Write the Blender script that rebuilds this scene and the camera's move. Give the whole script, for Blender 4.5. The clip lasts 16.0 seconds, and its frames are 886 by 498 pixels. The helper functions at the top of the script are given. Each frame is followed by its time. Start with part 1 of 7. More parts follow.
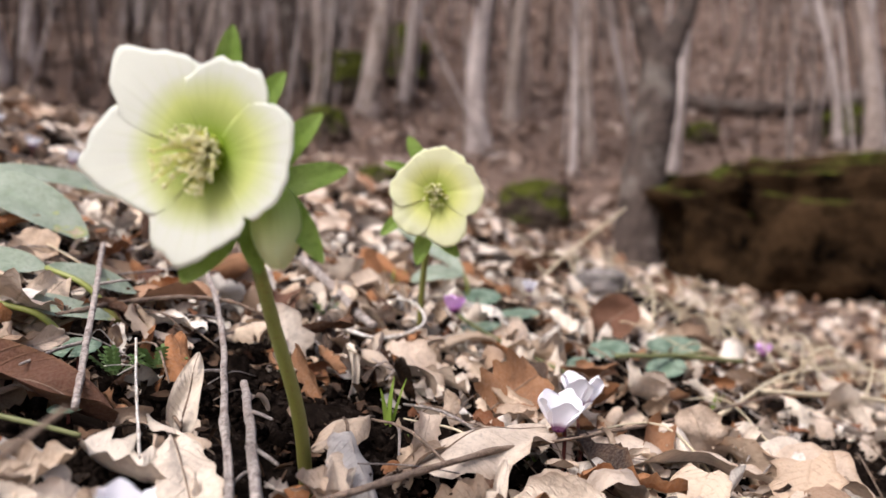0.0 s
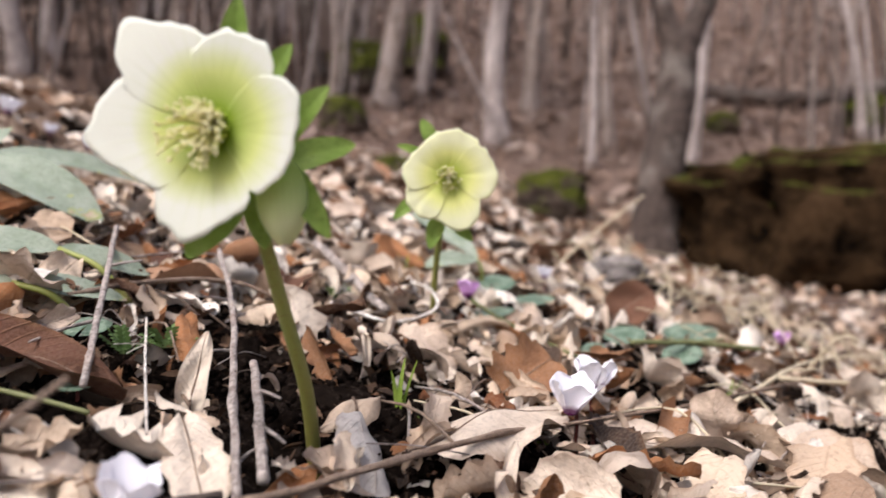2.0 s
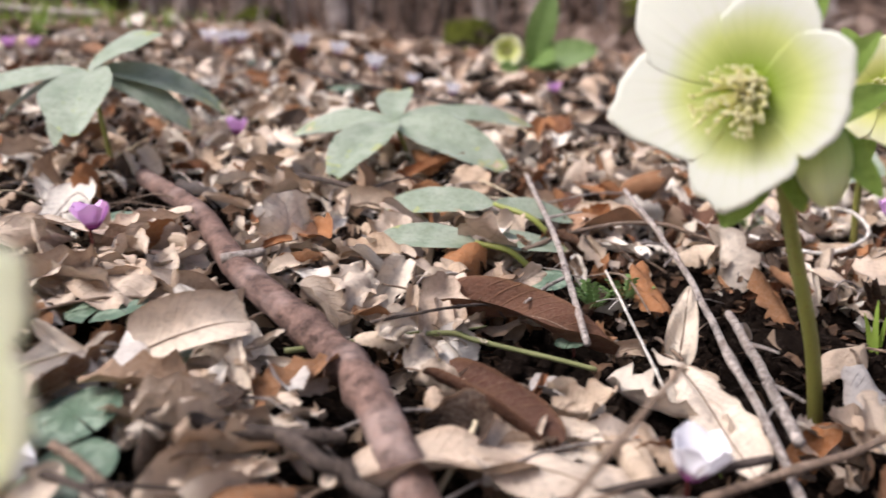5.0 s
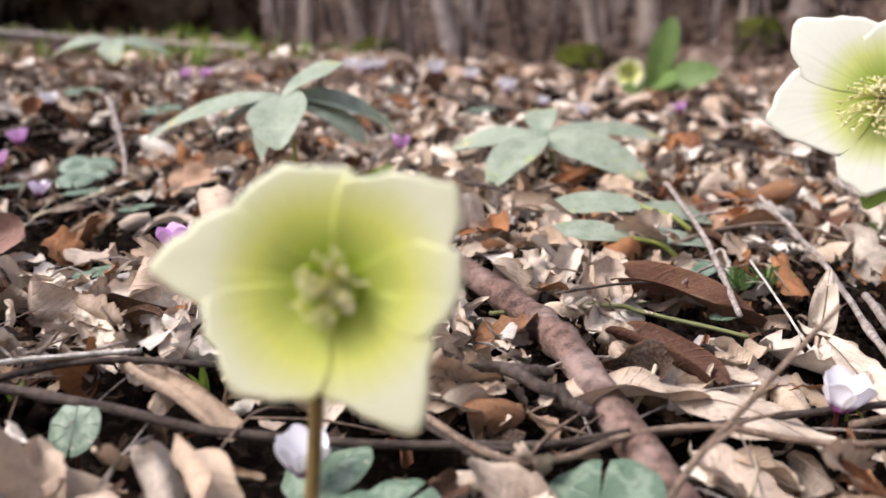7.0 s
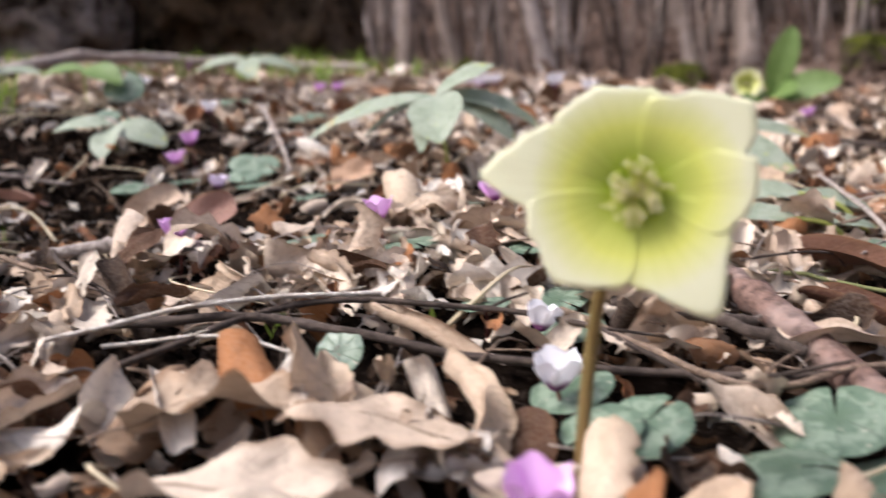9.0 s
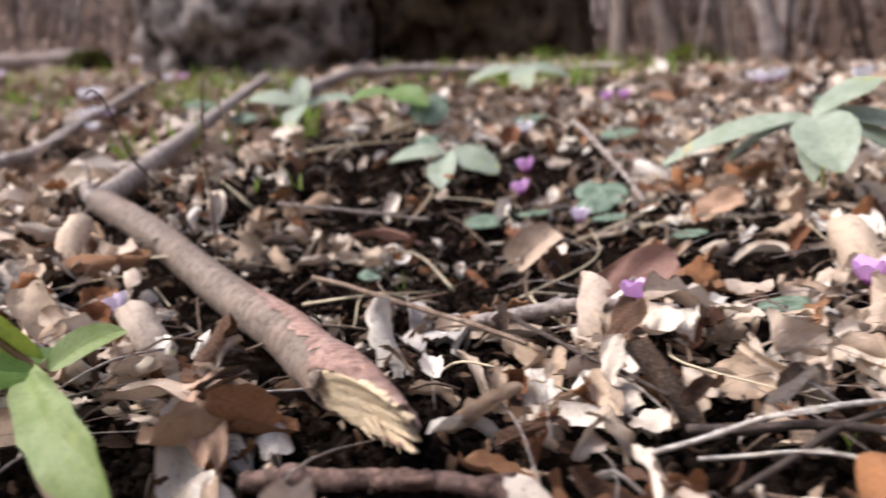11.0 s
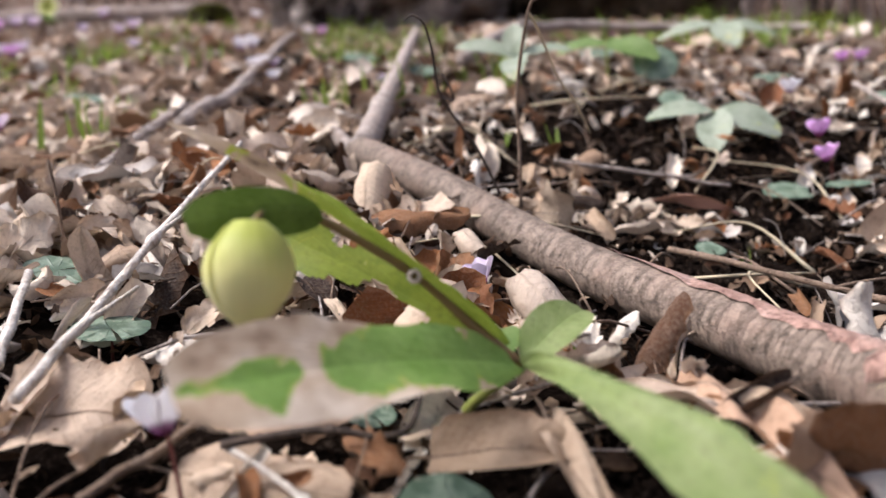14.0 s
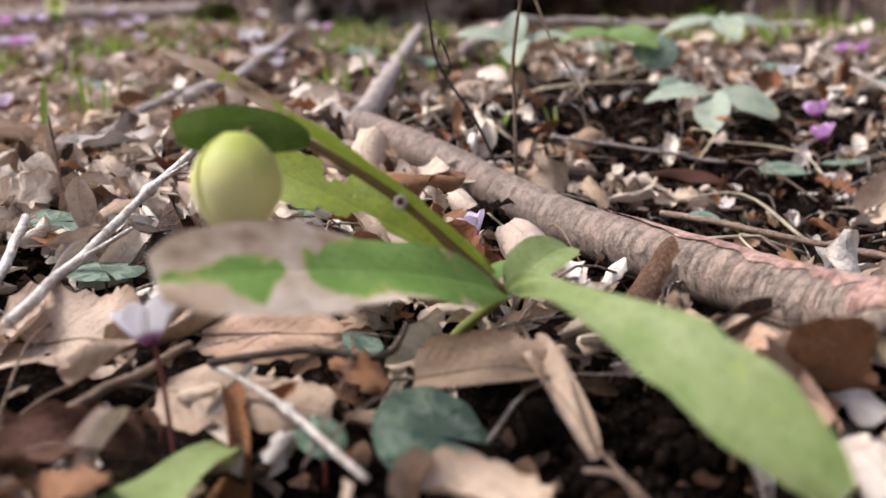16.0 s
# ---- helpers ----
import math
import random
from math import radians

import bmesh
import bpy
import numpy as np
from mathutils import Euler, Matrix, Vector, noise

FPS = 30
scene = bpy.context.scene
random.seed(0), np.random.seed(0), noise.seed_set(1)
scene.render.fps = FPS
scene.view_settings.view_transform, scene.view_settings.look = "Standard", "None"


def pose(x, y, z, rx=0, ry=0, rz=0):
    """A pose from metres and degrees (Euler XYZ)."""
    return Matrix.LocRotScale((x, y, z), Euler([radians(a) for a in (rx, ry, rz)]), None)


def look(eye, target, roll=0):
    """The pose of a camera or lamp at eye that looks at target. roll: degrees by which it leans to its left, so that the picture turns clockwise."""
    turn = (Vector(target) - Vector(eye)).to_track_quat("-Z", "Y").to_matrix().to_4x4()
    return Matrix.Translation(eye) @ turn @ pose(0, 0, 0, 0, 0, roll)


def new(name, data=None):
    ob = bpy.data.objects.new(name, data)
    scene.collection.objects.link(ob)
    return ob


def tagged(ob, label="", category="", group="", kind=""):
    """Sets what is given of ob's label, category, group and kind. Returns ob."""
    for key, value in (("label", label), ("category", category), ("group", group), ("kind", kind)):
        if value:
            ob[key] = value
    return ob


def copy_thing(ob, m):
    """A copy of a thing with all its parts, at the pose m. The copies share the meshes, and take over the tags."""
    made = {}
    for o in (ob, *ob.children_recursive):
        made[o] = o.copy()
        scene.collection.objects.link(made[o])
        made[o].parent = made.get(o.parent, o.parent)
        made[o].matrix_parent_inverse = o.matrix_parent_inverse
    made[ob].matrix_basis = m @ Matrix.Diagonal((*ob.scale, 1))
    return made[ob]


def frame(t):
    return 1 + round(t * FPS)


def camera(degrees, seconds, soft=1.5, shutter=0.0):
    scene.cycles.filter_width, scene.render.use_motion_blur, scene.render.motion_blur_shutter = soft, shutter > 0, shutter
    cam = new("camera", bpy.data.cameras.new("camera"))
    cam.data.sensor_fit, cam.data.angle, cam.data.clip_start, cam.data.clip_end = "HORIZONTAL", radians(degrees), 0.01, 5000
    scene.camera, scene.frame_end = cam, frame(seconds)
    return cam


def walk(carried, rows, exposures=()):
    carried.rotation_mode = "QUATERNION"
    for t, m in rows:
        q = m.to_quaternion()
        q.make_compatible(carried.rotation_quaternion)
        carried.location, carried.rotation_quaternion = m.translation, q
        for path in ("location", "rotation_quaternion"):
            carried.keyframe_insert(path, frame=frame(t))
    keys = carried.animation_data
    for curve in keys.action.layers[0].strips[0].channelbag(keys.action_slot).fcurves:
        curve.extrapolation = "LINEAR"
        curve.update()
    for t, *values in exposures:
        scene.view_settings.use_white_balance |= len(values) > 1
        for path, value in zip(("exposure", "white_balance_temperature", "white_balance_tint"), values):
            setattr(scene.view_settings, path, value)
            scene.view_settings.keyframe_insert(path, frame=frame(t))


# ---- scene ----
cam = camera(57.3, 16.0, soft=1.45, shutter=0.5)
cam.data.dof.use_dof = True
cam.data.dof.focus_distance = 0.40
cam.data.dof.aperture_fstop = 6.5
METRES, EYE, TILT, LEAN, TURN = 0.75, 0.085, 0.0, 0.0, 0.0
ROWS = [
    (0.0, 0.0, 0.0, 0.0, 0.0, 0.0, -0.0),
    (0.5, 0.0017, 0.0012, -0.0023, 0.16, 0.08, -0.04),
    (1.0, 0.0026, 0.0008, -0.0047, 0.25, 0.12, -0.03),
    (1.5, -0.0, 0.0003, -0.0061, 0.16, -0.01, -0.11),
    (2.0, 0.0047, 0.0059, -0.0074, 1.27, -0.62, -0.17),
    (2.5, 0.0007, 0.0157, -0.0095, 5.29, -2.48, -0.14),
    (3.0, -0.0058, 0.0218, 0.002, 8.65, -3.3, 0.34),
    (3.5, -0.0107, 0.0285, 0.0095, 12.0, -4.1, 1.95),
    (4.0, -0.0239, 0.0314, 0.0091, 15.35, -5.39, 4.23),
    (4.5, -0.0556, 0.0151, 0.0199, 18.3, -5.89, 4.45),
    (5.0, -0.1027, -0.0136, 0.0254, 21.53, -6.12, 5.12),
    (7.5, -0.1099, -0.1642, 0.0005, 29.66, -2.68, 4.99),
    (8.0, -0.1088, -0.189, -0.024, 30.65, -1.64, 4.97),
    (8.5, -0.1275, -0.2048, -0.0302, 32.23, -1.6, 4.99),
    (9.0, -0.1577, -0.2198, -0.0221, 34.6, -1.32, 4.94),
    (9.5, -0.2026, -0.2425, 0.0057, 38.21, -1.1, 4.95),
    (12.0, -0.4428, -0.3846, 0.0655, 51.64, -1.76, 5.99),
    (12.5, -0.4863, -0.41, 0.0631, 53.04, -2.14, 5.74),
    (13.0, -0.5247, -0.4314, 0.0694, 53.3, -2.6, 4.78),
    (13.5, -0.5663, -0.4367, 0.0691, 52.61, -3.04, 3.91),
    (14.0, -0.61, -0.4304, 0.0713, 52.32, -2.99, 3.26),
    (14.5, -0.6239, -0.4364, 0.0568, 52.26, -1.78, 2.83),
    (15.0, -0.6103, -0.4343, 0.0486, 52.28, -1.51, 2.48),
    (15.5, -0.6022, -0.433, 0.0389, 52.05, -2.17, 2.69),
    (16.0, -0.5999, -0.4299, 0.034, 52.66, -2.43, 2.67),
]
walk(cam, [(t, pose(0, 0, EYE, TILT, LEAN, TURN) @ pose(METRES * x, METRES * y, METRES * z, 90 + pitch, roll, yaw)) for t, x, y, z, yaw, pitch, roll in ROWS],
     exposures=[(0.0, 0.60, 5960, 15), (5.0, 0.68, 5960, 15), (8.0, 0.79, 5960, 15), (16.0, 0.81, 5960, 15)])

# ---- sky and sun: a bright overcast day ----
SUN_UP, SUN_TURN = radians(55), radians(215)
world = bpy.data.worlds.new("overcast_sky")
scene.world = world
world.use_nodes = True
wn = world.node_tree.nodes
wn.clear()
sky = wn.new("ShaderNodeTexSky")
sky.sky_type = "NISHITA"
sky.sun_disc = False
sky.sun_elevation, sky.sun_rotation = SUN_UP, SUN_TURN
sky.air_density, sky.dust_density, sky.ozone_density = 1.0, 7.0, 0.5
wb = wn.new("ShaderNodeBackground")
wb.inputs["Strength"].default_value = 0.105
wo = wn.new("ShaderNodeOutputWorld")
world.node_tree.links.new(sky.outputs[0], wb.inputs["Color"])
world.node_tree.links.new(wb.outputs[0], wo.inputs["Surface"])
sun = new("sun", bpy.data.lights.new("sun", "SUN"))
sun.data.energy, sun.data.angle, sun.data.color = 1.95, radians(26), (1.0, 0.97, 0.92)
sun.matrix_world = look((0, 0, 5), Vector((0, 0, 5)) - Vector((math.sin(SUN_TURN) * math.cos(SUN_UP), math.cos(SUN_TURN) * math.cos(SUN_UP), math.sin(SUN_UP))))

# ---- materials ----
rng = np.random.default_rng(7)


class Mat:
    """A small builder for node materials."""

    def __init__(self, name, rough=0.6, spec=0.3):
        self.m = bpy.data.materials.new(name)
        self.m.use_nodes = True
        self.t = self.m.node_tree
        self.b = self.t.nodes["Principled BSDF"]
        self.out = self.t.nodes["Material Output"]
        self.b.inputs["Roughness"].default_value = rough
        self.b.inputs["Specular IOR Level"].default_value = spec

    def n(self, kind, **inputs):
        node = self.t.nodes.new(kind)
        for k, v in inputs.items():
            self.put(node.inputs[k.replace("_", " ")], v)
        return node

    def put(self, socket, v):
        if isinstance(v, bpy.types.NodeSocket):
            self.t.links.new(v, socket)
        else:
            socket.default_value = v

    def coords(self, which="Place"):
        if which == "Place":
            return self.t.nodes.new("ShaderNodeNewGeometry").outputs["Position"]
        return self.t.nodes.new("ShaderNodeTexCoord").outputs[which]

    def uv(self):
        s = self.t.nodes.new("ShaderNodeSeparateXYZ")
        self.t.links.new(self.coords("UV"), s.inputs[0])
        return s.outputs[0], s.outputs[1]

    def noise(self, scale, vec=None, detail=4.0, rough=0.55, dist=0.0):
        node = self.n("ShaderNodeTexNoise", Scale=scale, Detail=detail, Roughness=rough, Distortion=dist)
        self.put(node.inputs["Vector"], vec or self.coords())
        return node.outputs[0]

    def math(self, op, a, b=0.0, clamp=False):
        node = self.t.nodes.new("ShaderNodeMath")
        node.operation, node.use_clamp = op, clamp
        self.put(node.inputs[0], a)
        self.put(node.inputs[1], b)
        return node.outputs[0]

    def ramp(self, fac, stops, constant=False):
        node = self.t.nodes.new("ShaderNodeValToRGB")
        self.put(node.inputs[0], fac)
        e = node.color_ramp.elements
        while len(e) < len(stops):
            e.new(0.5)
        for el, (p, c) in zip(e, stops):
            el.position = p
            el.color = (*c, 1) if len(c) == 3 else c
        if constant:
            node.color_ramp.interpolation = "CONSTANT"
        return node.outputs[0]

    def mix(self, fac, a, b, how="MIX"):
        node = self.t.nodes.new("ShaderNodeMix")
        node.data_type, node.blend_type = "RGBA", how
        for i, v in ((0, fac), (6, a), (7, b)):
            if isinstance(v, tuple) and len(v) == 3:
                v = (*v, 1)
            self.put(node.inputs[i], v)
        return node.outputs[2]

    def luck(self):
        """A number that differs from piece to piece, joined or not."""
        a = self.t.nodes.new("ShaderNodeNewGeometry").outputs["Random Per Island"]
        b = self.t.nodes.new("ShaderNodeObjectInfo").outputs["Random"]
        return self.math("FRACT", self.math("ADD", a, b))

    def bump(self, height, strength=0.4, distance=0.001):
        node = self.n("ShaderNodeBump", Strength=strength, Distance=distance, Height=height)
        self.put(self.b.inputs["Normal"], node.outputs[0])
        return self

    def color(self, c):
        self.put(self.b.inputs["Base Color"], (*c, 1) if isinstance(c, tuple) and len(c) == 3 else c)
        self.base = c
        return self

    def thin(self, amount, tint=None):
        """Lets light through a thin sheet."""
        tr = self.t.nodes.new("ShaderNodeBsdfTranslucent")
        c = tint or self.base
        self.put(tr.inputs[0], (*c, 1) if isinstance(c, tuple) and len(c) == 3 else c)
        mx = self.t.nodes.new("ShaderNodeMixShader")
        self.put(mx.inputs[0], amount)
        self.t.links.new(self.b.outputs[0], mx.inputs[1])
        self.t.links.new(tr.outputs[0], mx.inputs[2])
        self.t.links.new(mx.outputs[0], self.out.inputs[0])
        return self


def vein(m, count=7.0, slant=0.5):
    """Midrib and side veins of a leaf, from its own coordinates: 1 on a vein."""
    u, v = m.uv()
    c = m.math("ABSOLUTE", m.math("SUBTRACT", u, 0.5))
    mid = m.math("SUBTRACT", 1.0, m.math("MULTIPLY", c, 26.0), True)
    w = m.math("FRACT", m.math("MULTIPLY", m.math("SUBTRACT", v, m.math("MULTIPLY", c, slant)), count))
    side = m.math("SUBTRACT", 1.0, m.math("MULTIPLY", m.math("ABSOLUTE", m.math("SUBTRACT", w, 0.5)), 9.0), True)
    return m.math("MAXIMUM", mid, m.math("MULTIPLY", side, 0.7))


def dead_leaf_material(name, stops, dust=0.16, stain=0.7):
    m = Mat(name, 0.75, 0.14)
    luck = m.luck()
    c = m.ramp(luck, stops, constant=len(stops) > 5)
    # big stains, small blotches, pale dust
    blot = m.noise(48, detail=6, rough=0.65, dist=0.5)
    c = m.mix(m.math("MULTIPLY", m.ramp(blot, [(0.47, (0, 0, 0)), (0.66, (1, 1, 1))]), stain), c, m.mix(0.6, (0.13, 0.07, 0.035), c))
    spot = m.ramp(m.noise(300, detail=4, rough=0.6), [(0.54, (0, 0, 0)), (0.64, (1, 1, 1))])
    c = m.mix(m.math("MULTIPLY", spot, 0.4), c, m.mix(0.45, c, (0.06, 0.03, 0.016)))
    fine = m.ramp(m.noise(700, detail=3), [(0.4, (0, 0, 0)), (0.7, (1, 1, 1))])
    c = m.mix(m.math("MULTIPLY", fine, dust * 2.0), c, m.mix(0.3, c, (0.68, 0.59, 0.49)))
    u, v = m.uv()
    rim = m.ramp(m.math("ABSOLUTE", m.math("SUBTRACT", u, 0.5)), [(0.4, (0, 0, 0)), (0.5, (1, 1, 1))])
    c = m.mix(m.math("MULTIPLY", rim, m.math("MULTIPLY", blot, 0.7)), c, (0.26, 0.14, 0.07))
    vn = vein(m, 12.0)
    wear = m.math("MULTIPLY", vn, m.ramp(m.noise(90, detail=2), [(0.35, (0, 0, 0)), (0.65, (1, 1, 1))]))
    c = m.mix(m.math("MULTIPLY", wear, 0.35), c, (0.24, 0.15, 0.085))
    m.color(c).bump(m.math("ADD", m.math("MULTIPLY", wear, 0.4), m.math("ADD", m.noise(160, detail=7, rough=0.65), m.math("MULTIPLY", m.noise(600), 0.4))), 0.9, 0.0018)
    return m.thin(0.08).m


TAN = [(0.0, (0.55, 0.41, 0.285)), (0.09, (0.8, 0.69, 0.56)), (0.25, (0.27, 0.13, 0.06)), (0.31, (0.66, 0.52, 0.38)), (0.44, (0.085, 0.04, 0.022)), (0.5, (0.86, 0.78, 0.67)), (0.65, (0.36, 0.24, 0.155)),
       (0.69, (0.36, 0.155, 0.06)), (0.75, (0.64, 0.52, 0.41)), (0.84, (0.035, 0.021, 0.015)), (0.9, (0.56, 0.45, 0.35)), (0.95, (0.2, 0.075, 0.03))]
M_DEAD = dead_leaf_material("dry_leaf", TAN)
M_PALE = dead_leaf_material("pale_dry_leaf", [(0, (0.62, 0.48, 0.36)), (0.5, (0.76, 0.65, 0.52)), (1, (0.52, 0.385, 0.275))], stain=0.8)
M_TAN = dead_leaf_material("tan_dry_leaf", [(0, (0.42, 0.3, 0.21)), (0.5, (0.5, 0.385, 0.28)), (1, (0.34, 0.24, 0.16))])
M_BITS = dead_leaf_material("leaf_crumb", [(0, (0.13, 0.075, 0.043)), (0.2, (0.045, 0.026, 0.016)), (0.45, (0.33, 0.24, 0.165)), (0.53, (0.02, 0.013, 0.009)), (0.8, (0.15, 0.09, 0.055)), (0.92, (0.08, 0.036, 0.018))], 0.05)
M_RUST = dead_leaf_material("rust_leaf", [(0, (0.075, 0.033, 0.022)), (0.5, (0.15, 0.07, 0.04)), (1, (0.27, 0.145, 0.085))], 0.08)
M_ORANGE = dead_leaf_material("orange_leaf", [(0, (0.5, 0.32, 0.21)), (0.5, (0.58, 0.4, 0.28)), (1, (0.42, 0.24, 0.14))], 0.14, 0.7)
M_ROSY = dead_leaf_material("rosy_brown_leaf", [(0, (0.3, 0.17, 0.135)), (1, (0.36, 0.22, 0.18))], 0.1, 0.5)
M_BLEACH = dead_leaf_material("bleached_leaf", [(0, (0.54, 0.49, 0.44)), (1, (0.64, 0.59, 0.53))], 0.25, 0.5)
M_HILL = dead_leaf_material("hillside_leaf", [(0, (0.18, 0.12, 0.09)), (0.25, (0.29, 0.215, 0.17)), (0.45, (0.07, 0.044, 0.032)), (0.65, (0.235, 0.158, 0.117)), (0.8, (0.39, 0.31, 0.26)), (0.92, (0.125, 0.08, 0.06))], 0.1)
M_MID = dead_leaf_material("slope_leaf", [(0, (0.5, 0.365, 0.26)), (0.16, (0.72, 0.59, 0.47)), (0.36, (0.23, 0.125, 0.07)), (0.46, (0.55, 0.41, 0.3)), (0.65, (0.09, 0.05, 0.03)), (0.74, (0.8, 0.7, 0.59)), (0.91, (0.3, 0.16, 0.09))], 0.1)


def soil_material():
    m = Mat("forest_soil", 1.0, 0.0)
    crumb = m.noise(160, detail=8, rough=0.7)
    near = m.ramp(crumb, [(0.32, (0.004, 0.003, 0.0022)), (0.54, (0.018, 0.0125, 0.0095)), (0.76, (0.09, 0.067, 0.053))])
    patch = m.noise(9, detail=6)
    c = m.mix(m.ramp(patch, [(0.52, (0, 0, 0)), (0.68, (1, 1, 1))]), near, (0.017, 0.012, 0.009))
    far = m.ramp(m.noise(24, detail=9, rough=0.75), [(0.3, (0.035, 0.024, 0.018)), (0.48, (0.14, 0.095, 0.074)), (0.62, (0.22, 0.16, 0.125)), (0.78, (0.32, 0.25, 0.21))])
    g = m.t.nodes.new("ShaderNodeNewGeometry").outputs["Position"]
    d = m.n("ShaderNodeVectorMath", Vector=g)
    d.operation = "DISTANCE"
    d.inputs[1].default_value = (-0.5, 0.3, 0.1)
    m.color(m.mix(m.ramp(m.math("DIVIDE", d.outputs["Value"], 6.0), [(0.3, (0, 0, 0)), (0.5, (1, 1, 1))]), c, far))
    m.bump(m.math("ADD", crumb, m.noise(45, detail=5)), 1.0, 0.006)
    return m.m


M_SOIL = soil_material()


def petal_material(name, heart, mid, rim, vein_c, amount=0.2, wide=1.0):
    m = Mat(name, 0.5, 0.3)
    u, v = m.uv()
    wob = m.math("MULTIPLY", m.math("SUBTRACT", m.noise(60, detail=2), 0.5), 0.14)
    vv = m.math("ADD", v, wob)
    c = m.ramp(vv, [(0.16, heart), (0.16 + 0.34 * wide, mid), (0.16 + 0.62 * wide, rim), (1.0, rim)])
    line = m.math("FRACT", m.math("MULTIPLY", u, 9.0))
    line = m.math("SUBTRACT", 1.0, m.math("MULTIPLY", m.math("ABSOLUTE", m.math("SUBTRACT", line, 0.5)), 5.0), True)
    fade = m.math("MULTIPLY", m.math("MULTIPLY", line, m.noise(110, detail=2)), m.math("MULTIPLY", m.math("SUBTRACT", 0.85, v, True), 1.8))
    c = m.mix(m.math("MULTIPLY", fade, 0.45), c, vein_c)
    m.color(c).bump(m.math("ADD", m.math("MULTIPLY", line, 0.4), m.noise(160, detail=3)), 0.2, 0.0006)
    m.b.inputs["Sheen Weight"].default_value = 0.1
    return m.thin(amount).m


M_WHITE = petal_material("white_petal", (0.3, 0.44, 0.015), (0.73, 0.78, 0.28), (0.87, 0.875, 0.77), (0.6, 0.67, 0.2), 0.4, wide=0.78)
M_LEMON = petal_material("lemon_petal", (0.5, 0.58, 0.06), (0.84, 0.85, 0.32), (0.91, 0.91, 0.6), (0.66, 0.7, 0.2), 0.35)
M_LIME = petal_material("lime_petal", (0.38, 0.5, 0.015), (0.86, 0.88, 0.26), (0.96, 0.96, 0.74), (0.58, 0.64, 0.08), 0.5, wide=1.0)
M_GREENBUD = petal_material("green_bud_petal", (0.5, 0.64, 0.14), (0.74, 0.83, 0.36), (0.86, 0.9, 0.56), (0.5, 0.6, 0.15), 0.5)
M_BUD = petal_material("bud_petal", (0.5, 0.55, 0.1), (0.8, 0.79, 0.32), (0.88, 0.86, 0.48), (0.58, 0.6, 0.14), 0.3)


def plain(name, c1, c2, scale, rough=0.6, thin=0.0, bump=0.3, dist=0.0006, spec=0.3):
    m = Mat(name, rough, spec)
    f = m.noise(scale, detail=5)
    c = m.mix(f, c1, c2)
    c = m.mix(m.math("MULTIPLY", m.luck(), 0.35), c, c2)
    m.color(c).bump(m.noise(scale * 3), bump, dist)
    return (m.thin(thin) if thin else m).m


M_STAMEN = plain("stamen", (0.8, 0.78, 0.3), (0.88, 0.86, 0.46), 200, 0.6, 0.5)
M_ANTHER = plain("anther", (0.86, 0.8, 0.42), (0.93, 0.89, 0.6), 300, 0.7, 0.3)
M_STAMENG = plain("lime_stamen", (0.66, 0.68, 0.14), (0.8, 0.8, 0.3), 200, 0.6, 0.5)
M_NECTAR = plain("nectary", (0.4, 0.5, 0.05), (0.56, 0.62, 0.1), 200, 0.4, 0.3)
M_PISTIL = plain("pistil", (0.72, 0.65, 0.28), (0.86, 0.8, 0.48), 200, 0.6, 0.2)


def stem_material(name, low, high, red):
    m = Mat(name, 0.45, 0.4)
    u, v = m.uv()
    c = m.ramp(v, [(0.0, low), (0.35, high), (1.0, high)])
    speck = m.ramp(m.noise(700, detail=2), [(0.58, (0, 0, 0)), (0.7, (1, 1, 1))])
    c = m.mix(m.math("MULTIPLY", speck, 0.45), c, red)
    streak = m.noise(40, detail=3)
    m.color(m.mix(m.math("MULTIPLY", streak, 0.4), c, low)).bump(m.noise(350), 0.25, 0.0004)
    return m.m


M_STEM = stem_material("green_stem", (0.24, 0.2, 0.05), (0.27, 0.31, 0.07), (0.2, 0.08, 0.04))
M_REDSTEM = stem_material("red_stem", (0.09, 0.02, 0.015), (0.14, 0.035, 0.025), (0.06, 0.015, 0.012))
M_BROWNSTEM = stem_material("olive_stem", (0.14, 0.08, 0.03), (0.19, 0.14, 0.045), (0.18, 0.07, 0.04))


